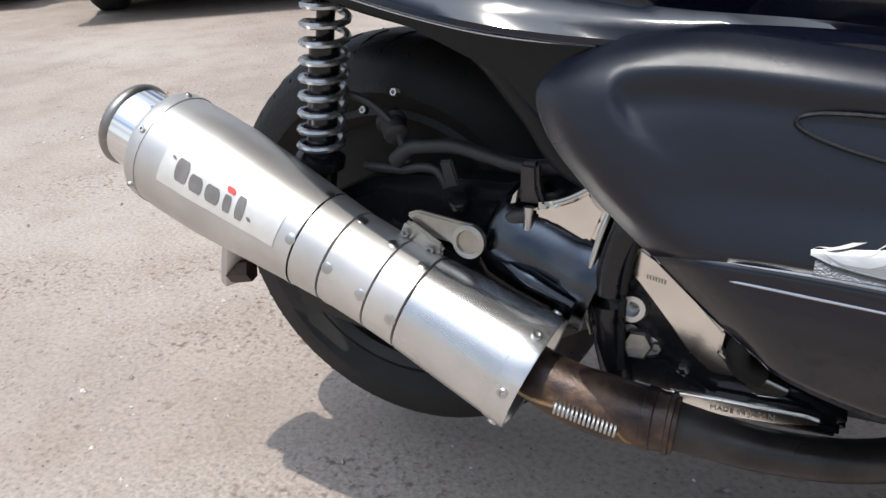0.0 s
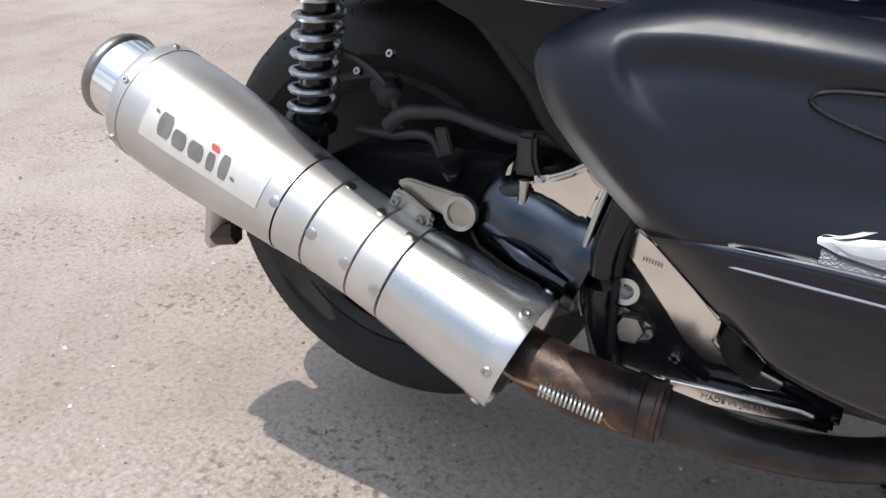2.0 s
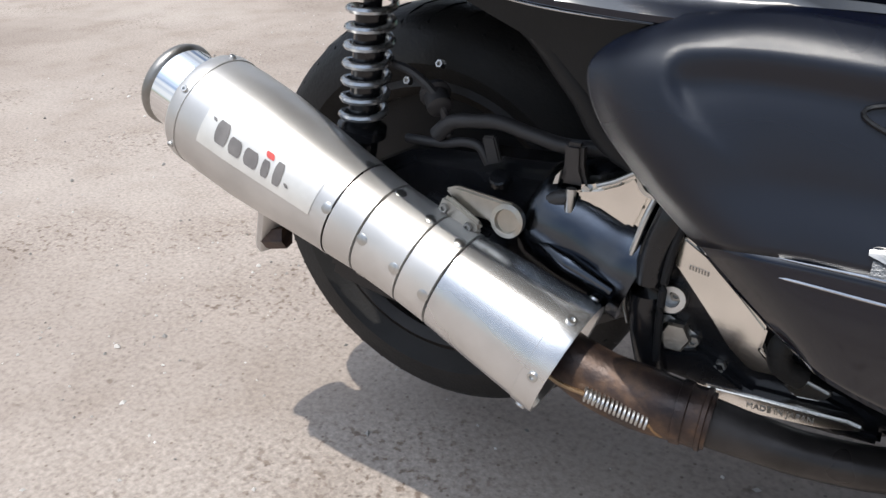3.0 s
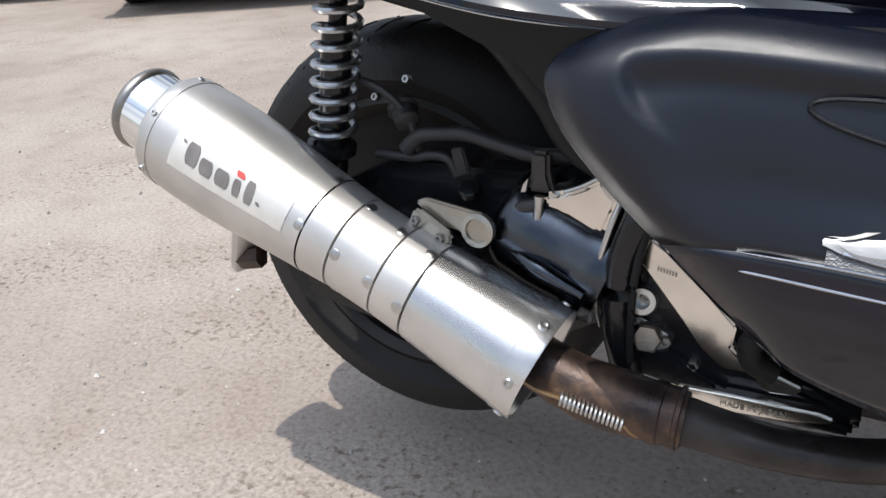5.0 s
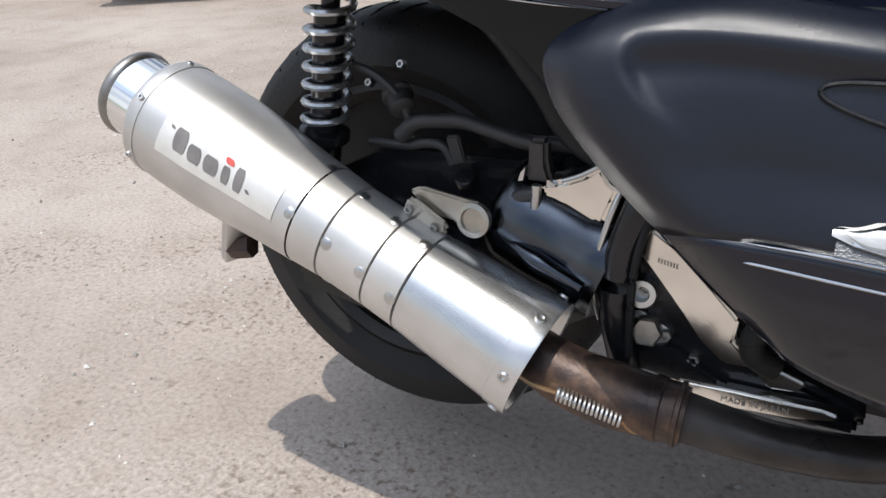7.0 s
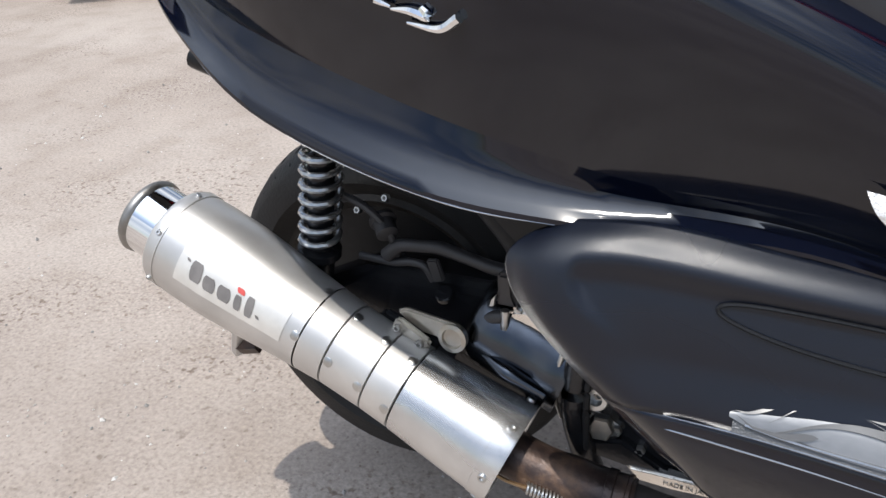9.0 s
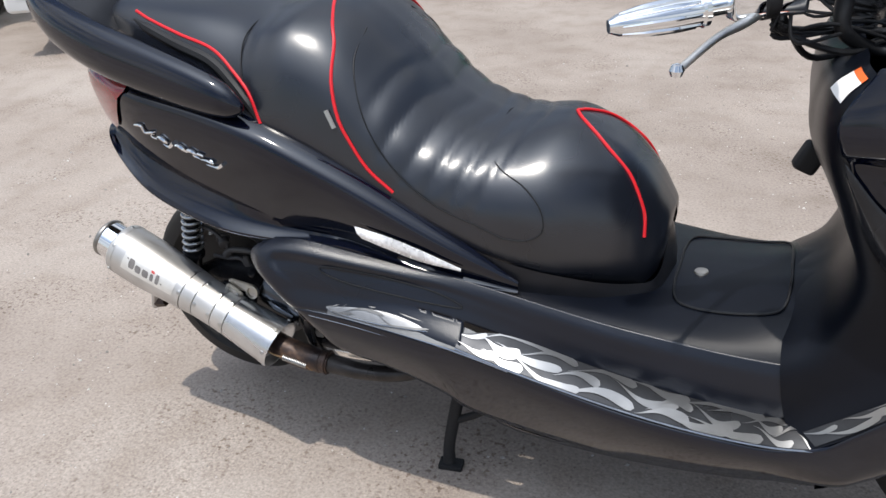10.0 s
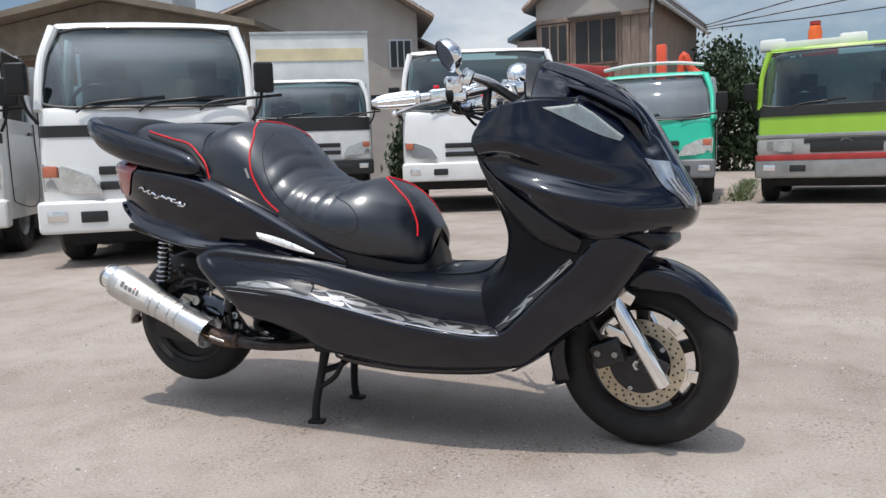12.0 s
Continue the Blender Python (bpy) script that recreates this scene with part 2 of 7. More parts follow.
SEATC = material("grey_cloth", (0.085, 0.095, 0.095), 0.9, 0, 0, 0.3, 20)
STUCCO = material("beige_stucco", (0.36, 0.33, 0.30), 0.9, 0, 0, 0.14, 2, 0.3, 60)
WOODW = material("weathered_boards", (0.22, 0.165, 0.13), 0.85, 0, 0, 0.35, 5, 0.3, 60, stretch=(3, 3, 0.5))
TILE = material("roof_tiles", (0.16, 0.15, 0.145), 0.8, 0, 0, 0.3, 4, 0.3, 30)
TILEB = material("blue_roof_sheet", (0.10, 0.17, 0.22), 0.55, 0, 0, 0.2, 4)
ROOFO = material("brown_roof", (0.17, 0.145, 0.11), 0.85, 0, 0, 0.3, 3)
LEAF = material("leaves", (0.026, 0.048, 0.018), 0.7, 0, 0, 0.5, 6)
GRASSM = material("grass", (0.085, 0.115, 0.045), 0.9, 0, 0, 0.4, 8)
BARK = material("bark", (0.08, 0.06, 0.045), 0.9, 0, 0, 0.3, 10)




# ---- geometry helpers ----
def part(name, bm, mat, parent=None, label="", smooth=38):
    me = bpy.data.meshes.new(name)
    bm.to_mesh(me)
    bm.free()
    me.materials.append(mat)
    if smooth:
        me.shade_smooth()
        me.set_sharp_from_angle(angle=radians(smooth))
    ob = new(name, me)
    if parent:
        ob.parent = parent
    if label:
        ob["label"] = label
    return ob


def empty(name, at=(0, 0, 0), **tags):
    ob = new(name)
    ob.empty_display_size = 0.1
    ob.matrix_world = at if isinstance(at, Matrix) else Matrix.Translation(at)
    return tagged(ob, **tags)


def crom(p, t):
    """A point on a smooth curve through the points p, t from 0 to 1."""
    k = len(p) - 1
    s = min(max(t, 0), 1) * k
    i = min(int(s), k - 1)
    f = s - i
    b, c = p[i], p[i + 1]
    a = p[i - 1] if i else b * 2 - c
    d = p[i + 2] if i + 2 <= k else c * 2 - b
    return 0.5 * ((2 * b) + (c - a) * f + (2 * a - 5 * b + 4 * c - d) * f * f + (3 * b - a - 3 * c + d) * f ** 3)


class Sheet:
    """A smooth surface through rows of points: u runs from row to row, v along a row."""

    def __init__(self, rows):
        self.rows = [[np.array(p, float) for p in r] for r in rows]
        self.relief = None

    def at(self, u, v, lift=0.0):
        q = crom([crom(r, v) for r in self.rows], u)
        if self.relief or lift:
            e = 0.004
            du = crom([crom(r, v) for r in self.rows], min(u + e, 1)) - crom([crom(r, v) for r in self.rows], max(u - e, 0))
            dv = crom([crom(r, min(v + e, 1)) for r in self.rows], u) - crom([crom(r, max(v - e, 0)) for r in self.rows], u)
            n = np.cross(du, dv)
            n = n / (np.linalg.norm(n) + 1e-12)
            mid = np.mean([p for r in self.rows for p in r], axis=0)
            if n[1] * (1 if mid[1] > 0 else -1) < 0 and abs(n[1]) > 0.05 or abs(n[1]) <= 0.05 and n[2] < 0:
                n = -n
            q = q + n * (lift + (self.relief(u, v) if self.relief else 0))
        return Vector(q)

    def grid(self, bm, nu, nv, u0=0, u1=1, v0=0, v1=1, lift=0.0, mirror=True, close=None):
        for side in ((1, -1) if mirror else (1,)):
            vs = []
            for i in range(nu + 1):
                line = []
                for j in range(nv + 1):
                    p = self.at(u0 + (u1 - u0) * i / nu, v0 + (v1 - v0) * j / nv, lift)
                    line.append(bm.verts.new((p.x, p.y * side, p.z)))
                vs.append(line)
            fs = []
            for i in range(nu):
                for j in range(nv):
                    q = [vs[i][j], vs[i + 1][j], vs[i + 1][j + 1], vs[i][j + 1]]
                    fs.append(bm.faces.new(q if side > 0 else q[::-1]))
        return bm


def weld(bm, d=0.0006):
    bmesh.ops.remove_doubles(bm, verts=bm.verts, dist=d)
    bmesh.ops.recalc_face_normals(bm, faces=bm.faces)
    return bm


def thick(ob, t, offset=0.0):
    md = ob.modifiers.new("thickness", "SOLIDIFY")
    md.thickness, md.offset = t, offset
    return ob


def tube(path, radius, seg=10, steps=0, flat=1.0, closed_ends=True, bm=None):
    """A round bar along a smooth path; radius is a number or a list of radii along it."""
    bm = bm or bmesh.new()
    p = [np.array(q, float) for q in path]
    n = steps or max(2, (len(p) - 1) * 6)
    pts = [Vector(crom(p, i / n)) for i in range(n + 1)] if len(p) > 2 else [Vector(p[0] + (p[1] - p[0]) * i / n) for i in range(n + 1)]
    rads = [radius] * (n + 1) if not isinstance(radius, (list, tuple)) else [float(np.interp(i / n, np.linspace(0, 1, len(radius)), radius)) for i in range(n + 1)]
    up = Vector((0, 0, 1))
    rings = []
    for i, q in enumerate(pts):
        d = (pts[min(i + 1, n)] - pts[max(i - 1, 0)]).normalized()
        s = d.cross(up)
        s = s.normalized() if s.length > 0.05 else d.cross(Vector((1, 0, 0))).normalized()
        w = s.cross(d).normalized()
        rings.append([bm.verts.new(q + (s * math.cos(a) * flat + w * math.sin(a)) * rads[i]) for a in (2 * math.pi * k / seg for k in range(seg))])
    for a, b in zip(rings, rings[1:]):
        for k in range(seg):
            bm.faces.new((a[k], a[(k + 1) % seg], b[(k + 1) % seg], b[k]))
    if closed_ends:
        bm.faces.new(rings[0][::-1])
        bm.faces.new(rings[-1])
    bmesh.ops.recalc_face_normals(bm, faces=bm.faces)
    return bm


def lathe(profile, m=Matrix(), seg=32, bm=None, closed=False):
    """Turns a profile of (radius, height) round the local z axis, then sets it at the pose m."""
    bm = bm or bmesh.new()
    rings = []
    for r, h in profile:
        rings.append([bm.verts.new(m @ Vector((r * math.cos(a), r * math.sin(a), h))) for a in (2 * math.pi * k / seg for k in range(seg))] if r > 1e-6 else [bm.verts.new(m @ Vector((0, 0, h)))])
    pairs = list(zip(rings, rings[1:])) + ([(rings[-1], rings[0])] if closed else [])
    for a, b in pairs:
        for k in range(seg):
            f = [a[k % len(a)], a[(k + 1) % len(a)], b[(k + 1) % len(b)], b[k % len(b)]]
            f = list(dict.fromkeys(f))
            if len(f) > 2:
                bm.faces.new(f)
    bmesh.ops.recalc_face_normals(bm, faces=bm.faces)
    return bm


def axis_pose(a, b):
    """The pose whose z axis runs from a to b."""
    a, b = Vector(a), Vector(b)
    return Matrix.Translation(a) @ (b - a).to_track_quat("Z", "Y").to_matrix().to_4x4()


def box(size, m=Matrix(), bevel=0.0, bm=None, seg=2):
    bm = bm or bmesh.new()
    t = bmesh.new()
    bmesh.ops.create_cube(t, size=1)
    bmesh.ops.scale(t, vec=size, verts=t.verts)
    if bevel:
        bmesh.ops.bevel(t, geom=t.edges, offset=bevel, segments=seg, affect="EDGES", profile=0.6)
    t.transform(m)
    me = bpy.data.meshes.new("t")
    t.to_mesh(me)
    t.free()
    bm.from_mesh(me)
    bpy.data.meshes.remove(me)
    return bm


def slab(outline, depth, m=Matrix(), bevel=0.0, bm=None):
    """An outline in the local x-z plane, made solid along local y."""
    t = bmesh.new()
    vs = [t.verts.new((x, -depth / 2, z)) for x, z in outline]
    f = t.faces.new(vs)
    r = bmesh.ops.extrude_face_region(t, geom=[f])
    bmesh.ops.translate(t, vec=(0, depth, 0), verts=[v for v in r["geom"] if isinstance(v, bmesh.types.BMVert)])
    bmesh.ops.recalc_face_normals(t, faces=t.faces)
    if bevel:
        bmesh.ops.bevel(t, geom=[e for e in t.edges], offset=bevel, segments=2, affect="EDGES", clamp_overlap=True)
    t.transform(m)
    me = bpy.data.meshes.new("t")
    t.to_mesh(me)
    t.free()
    bm = bm or bmesh.new()
    bm.from_mesh(me)
    bpy.data.meshes.remove(me)
    return bm


def bolt(name, at, way, r, h, parent, mat=None, hexed=True, socket=True):
    """A bolt head at a place, pointing along way."""
    prof = [(0, 0), (r, 0), (r, h * 0.8), (r * 0.85, h)] + ([(r * 0.5, h), (r * 0.5, h * 0.4), (0, h * 0.4)] if socket else [(0, h)])
    return part(name, lathe(prof, axis_pose(at, Vector(at) + Vector(way)), 6 if hexed else 16), mat or BOLT, parent, smooth=30)

# ---- ground ----
def build_ground():
    bm = bmesh.new()
    xs = [-3000, -300, -60, -25, -12] + [-6 + 0.5 * i for i in range(25)] + [12, 25, 60, 300, 3000]
    ys = xs
    grid = [[bm.verts.new((x, y, 0.0 if abs(x) > 11 or abs(y) > 11 else 0.004 * noise.noise(Vector((x * 0.7, y * 0.7, 3))))) for y in ys] for x in xs]
    for i in range(len(xs) - 1):
        for j in range(len(ys) - 1):
            bm.faces.new((grid[i][j], grid[i + 1][j], grid[i + 1][j + 1], grid[i][j + 1]))
    tagged(part("ground", bm, GROUND), "dusty worn concrete yard with gravel and stains", "ground", kind="structure")


build_ground()

# ---- the scooter ----
scooter = empty("scooter", (0, 0, 0), label="black glossy maxi scooter with red-piped seat on its centre stand", category="scooter")
BACK = Matrix()


def piece(name, bm, mat, parent=None, label="", smooth=38):
    """A part of the scooter, built in world places."""
    ob = part(name, bm, mat, None, label, smooth)
    ob.parent = parent or scooter
    ob.matrix_parent_inverse = BACK
    return ob


def pair(name, sheet, nu, nv, mat, parent=None, label="", wall=0.0, **span):
    """A panel on each side of the scooter."""
    made = []
    for sd in (1, -1):
        bm = sheet.grid(bmesh.new(), nu, nv, mirror=False, **span)
        if sd < 0:
            bmesh.ops.scale(bm, vec=(1, -1, 1), verts=bm.verts)
        bmesh.ops.recalc_face_normals(bm, faces=bm.faces)
        ob = piece(name, bm, mat, parent[len(made)] if isinstance(parent, list) else parent, label)
        if wall:
            thick(ob, wall, 0)
        made.append(ob)
    return made


def pair_tube(name, pts, radius, mat, parent, label="", seg=6, steps=40):
    """A bead along a line on each side of the scooter."""
    for k, sd in enumerate((1, -1)):
        piece(name, tube([(p[0], p[1] * sd, p[2]) for p in pts], radius, seg, steps), mat, parent[k] if isinstance(parent, list) else parent, label)


# tail cowl: x, half width, heights of top, shoulder, waist, crease, lip
TAIL = [
    (-0.175, 0.06, 0.815, 0.79, 0.735, 0.688, 0.672),
    (-0.11, 0.165, 0.815, 0.785, 0.73, 0.690, 0.672),
    (-0.03, 0.215, 0.808, 0.778, 0.718, 0.670, 0.638),
    (0.06, 0.245, 0.797, 0.765, 0.705, 0.645, 0.592),
    (0.20, 0.260, 0.780, 0.745, 0.680, 0.606, 0.556),
    (0.32, 0.262, 0.750, 0.712, 0.645, 0.580, 0.541),
    (0.45, 0.255, 0.690, 0.655, 0.605, 0.560, 0.541),
    (0.60, 0.235, 0.600, 0.575, 0.545, 0.522, 0.510),
    (0.735, 0.205, 0.512, 0.508, 0.502, 0.498, 0.494),
]


def tail_row(s):
    x, w, top, sh, waist, cre, lip = s
    e = min(1, max(0.05, (0.74 - x) / 0.25))
    return [(x, -w + 0.05 * e, top), (x, -w + 0.012 * e, (top + sh) / 2 + 0.004 * e), (x, -w, sh), (x, -w + 0.010 * e, waist), (x, -w + 0.026 * e, cre)]


def lip_row(s):
    x, w, top, sh, waist, cre, lip = s
    e = min(1, max(0.05, (0.74 - x) / 0.25))
    x0, x = x, x + 0.015 * min(1, max(0, (-0.03 - x) / 0.1))
    w -= 0.016 * min(1, max(0, (x0 - 0.22) / 0.10)) * min(1, max(0, (0.60 - x0) / 0.15))
    return [(x0, -s[1] + 0.026 * e, cre), (x, -w + 0.015 * e, cre * 0.50 + lip * 0.50), (x, -w - 0.002, lip + 0.006 * e), (x, -w + 0.004, lip), (x, -w + 0.03 * e, lip + 0.004 * e)]


tail_cowl = Sheet([tail_row(s) for s in TAIL])
lip = Sheet([lip_row(s) for s in TAIL])
rear_cowls = pair("rear_cowl", tail_cowl, 60, 16, PAINT, label="glossy black tail side panel")
rear_cowl = rear_cowls[0]
pair("tail_lip", lip, 60, 10, PAINT, label="glossy black flared lower tail edge")
rear_lip = Sheet([[(x - 0.006 * (1 - f * f), y * f, z) for x, y, z in lip_row(TAIL[0])] for f in (1, 0.5, 0, -0.5, -1)])
piece("tail_lip_end", weld(rear_lip.grid(bmesh.new(), 12, 10, mirror=False)), PAINT)
# thin bright bead paints the white highlight on the lip's lower edge
pair_tube("lip_highlight", [lip.at(0.22 + 0.40 * f, 0.70, 0.0004) for f in (0, 0.25, 0.5, 0.75, 1)], [0.0002, 0.0008, 0.0009, 0.0008, 0.0002], RIMLINE, rear_cowls)
for side in (1, -1):
    bm = bmesh.new()
    Sheet([[(x, -w * 0 - (w - 0.03), z + 0.002) for x, w, z in ((s[0], s[1], s[6]) for s in TAIL[:7])], [(x, -0.02, z + 0.03) for x, w, z in ((s[0], s[1], s[6]) for s in TAIL[:7])]]).grid(bm, 3, 18, mirror=False)
    if side < 0:
        bmesh.ops.scale(bm, vec=(1, -1, 1), verts=bm.verts)
    piece("tail_underside", weld(bm), BLACK)
# tail lamp wrapped round the rear corner
for side in (1, -1):
    bm = bmesh.new()
    rows = []
    for i in range(15):
        u = 0.35 * i / 14
        lo = 0.86 - 0.50 * max(0, (i - 9) / 5) ** 1.5
        rows.append([bm.verts.new((p.x, p.y * side, p.z)) for p in (tail_cowl.at(u, 0.12 + (lo - 0.12) * j / 9, 0.004) for j in range(10))])
    for a, b in zip(rows, rows[1:]):
        for j in range(9):
            bm.faces.new((a[j], a[j + 1], b[j + 1], b[j]))
    piece("tail_lamp", weld(bm), REDLENS, label="red wrap-round tail lamp")
bm = bmesh.new()
Sheet([[(-0.176, y, z) for y in (-0.07, 0, 0.07)] for z in (0.81, 0.77, 0.72, 0.67)]).grid(bm, 6, 8, mirror=False)
piece("tail_panel", weld(bm), REDLENS)
# name badge in flowing silver shapes
def tail_spot(x, z):
    """The place on the tail panel at a length and a height."""
    u = float(np.interp(x, [s[0] for s in TAIL], np.linspace(0, 1, len(TAIL))))
    lo, hi = 0.2, 1.0
    for _ in range(24):
        v = (lo + hi) / 2
        lo, hi = (v, hi) if tail_cowl.at(u, v).z > z else (lo, v)
    return tail_cowl.at(u, lo, 0.003)


badge = None
for line, radii in (
    (((0, 0.2), (0.09, 1.0), (0.115, -0.5), (0.25, 0.9), (0.20, -0.55), (0.27, -0.6)), [0.0022, 0.003, 0.0022, 0.003, 0.002, 0.0012]),
    (((0.27, -0.2), (0.32, 0.4), (0.37, 0.0), (0.39, -0.4)), [0.0015, 0.0042, 0.004, 0.0015]),
    (((0.33, -1.3), (0.40, -1.2), (0.47, 0.4)), [0.001, 0.0034, 0.0042]),
    (((0.47, -0.3), (0.52, 0.4), (0.57, 0.1), (0.60, -0.4)), [0.0015, 0.0042, 0.004, 0.0012]),
    (((0.59, -0.5), (0.64, 0.5), (0.70, 0.3), (0.68, -0.4), (0.74, -0.6)), [0.002, 0.004, 0.003, 0.003, 0.0012]),
    (((0.73, 0.6), (0.80, 0.7)), [0.0028, 0.0022]),
    (((0.74, -0.8), (0.82, -0.3), (0.88, -0.3), (0.86, 0.3)), [0.001, 0.003, 0.0036, 0.002]),
    (((0.80, -1.5), (0.92, -1.0), (1.0, 0.6)), [0.001, 0.003, 0.0036]),
):
    stroke = piece("badge_stroke" if badge else "name_badge", tube([tail_spot(0.048 + 0.188 * s, 0.724 - 0.050 * s + 0.0075 * h) for s, h in line], radii, 7, 18), CHROME, badge, "" if badge else "silver script badge")
    badge = badge or stroke

# reflector strip below the cowl
strip = Sheet([[(0.472, -0.2475, 0.594), (0.53, -0.2445, 0.582), (0.585, -0.240, 0.564), (0.648, -0.228, 0.535)], [(0.478, -0.2520, 0.584), (0.53, -0.2490, 0.570), (0.585, -0.2440, 0.553), (0.648, -0.2295, 0.532)], [(0.486, -0.2510, 0.575), (0.53, -0.2480, 0.561), (0.585, -0.2430, 0.545), (0.648, -0.229, 0.530)]])
pair("side_reflector", strip, 6, 20, material("prism_reflector", (0.86, 0.85, 0.84), 0.34, 0.55, 0, 0.3, 160, 0.5, 700), label="pale prismatic strip reflector")

# ---- side cover and body below the seat: rows from the top edge to the lower edge ----
COVER = Sheet([
    [(0.296, -0.243, 0.543), (0.268, -0.258, 0.526), (0.273, -0.268, 0.500), (0.300, -0.272, 0.468), (0.340, -0.274, 0.432), (0.376, -0.272, 0.398), (0.400, -0.262, 0.372)],
    [(0.318, -0.246, 0.550), (0.300, -0.271, 0.533), (0.305, -0.284, 0.502), (0.330, -0.287, 0.470), (0.362, -0.288, 0.440), (0.395, -0.284, 0.408), (0.420, -0.272, 0.365)],
    [(0.370, -0.244, 0.5535), (0.356, -0.269, 0.538), (0.362, -0.276, 0.510), (0.380, -0.277, 0.478), (0.402, -0.287, 0.441), (0.440, -0.284, 0.400), (0.460, -0.268, 0.350)],
    [(0.450, -0.241, 0.5430), (0.448, -0.262, 0.529), (0.452, -0.267, 0.503), (0.462, -0.271, 0.474), (0.480, -0.286, 0.437), (0.515, -0.284, 0.390), (0.520, -0.262, 0.335)],
    [(0.560, -0.235, 0.5270), (0.560, -0.249, 0.515), (0.565, -0.254, 0.494), (0.570, -0.260, 0.467), (0.580, -0.286, 0.427), (0.600, -0.282, 0.375), (0.610, -0.252, 0.300)],
    [(0.650, -0.224, 0.5120), (0.652, -0.234, 0.498), (0.656, -0.240, 0.478), (0.658, -0.249, 0.450), (0.665, -0.285, 0.414), (0.675, -0.274, 0.350), (0.680, -0.244, 0.262)],
    [(0.740, -0.200, 0.494), (0.741, -0.214, 0.472), (0.742, -0.224, 0.452), (0.743, -0.236, 0.432), (0.744, -0.284, 0.397), (0.745, -0.271, 0.332), (0.748, -0.238, 0.230)],
])
# ---- floor: tunnel, foot plate, lower side ----
FLOOR = [
    # x, tunnel top, crease y, crease z, inner y, inner z, outer y, outer z, side z, bottom y, bottom z
    (0.66, 0.51, 0.222, 0.492, 0.243, 0.452, 0.285, 0.414, 0.35, 0.246, 0.258),
    (0.74, 0.498, 0.207, 0.484, 0.229, 0.424, 0.284, 0.397, 0.33, 0.238, 0.224),
    (0.86, 0.481, 0.203, 0.466, 0.215, 0.384, 0.282, 0.372, 0.3, 0.23, 0.208),
    (0.96, 0.478, 0.199, 0.453, 0.21, 0.364, 0.277, 0.353, 0.286, 0.224, 0.204),
    (1.06, 0.486, 0.194, 0.443, 0.204, 0.35, 0.266, 0.339, 0.278, 0.216, 0.206),
    (1.14, 0.505, 0.19, 0.44, 0.196, 0.342, 0.25, 0.329, 0.276, 0.208, 0.212),
    (1.2, 0.545, 0.196, 0.455, 0.192, 0.346, 0.238, 0.33, 0.28, 0.2, 0.228),
]
tunnel = Sheet([[(x, 0, t), (x, -0.06, t - 0.002), (x, -0.14, t * 0.6 + cz * 0.4), (x, -cy, cz), (x, -cy - 0.012, (cz + iz) / 2), (x, -iy, iz)] for x, t, cy, cz, iy, iz, oy, oz, sz, by, bz in FLOOR])
plate = Sheet([[(0.655, -0.262, 0.434), (0.655, -0.272, 0.428), (0.655, -0.284, 0.418)]] + [[(x, -iy, iz), (x, -(iy + oy) / 2, (iz + oz) / 2 + 0.004), (x, -oy, oz)] for x, t, cy, cz, iy, iz, oy, oz, sz, by, bz in FLOOR[1:]])
hull = Sheet([[(x, -oy, oz), (x, -oy - 0.002, oz - 0.02), (x, -(oy * 0.7 + by * 0.3), sz), (x, -by, bz + 0.02), (x, -by + 0.03, bz), (x, -0.08, bz - 0.006), (x, 0, bz - 0.008)] for x, t, cy, cz, iy, iz, oy, oz, sz, by, bz in FLOOR])
piece("floor_tunnel", weld(tunnel.grid(bmesh.new(), 30, 16, u0=0.1, v1=0.6)), SHIELDM, label="matte black centre tunnel")
foot_plate = pair("foot_plate", plate, 30, 6, PLATEB, label="dark foot plate with pale polished flames", lift=0.004)
piece("floor_hull", weld(hull.grid(bmesh.new(), 30, 12, u0=0.1, v0=0.5)), PAINT, label="glossy black belly panel")
# bright bead stands in for the highlight along the plate's outer edge
pair_tube("plate_highlight", [plate.at(f, 0.99, 0.004) for f in (0, 0.2, 0.4, 0.6, 0.8, 1)], 0.0024, RIMLINE, foot_plate)


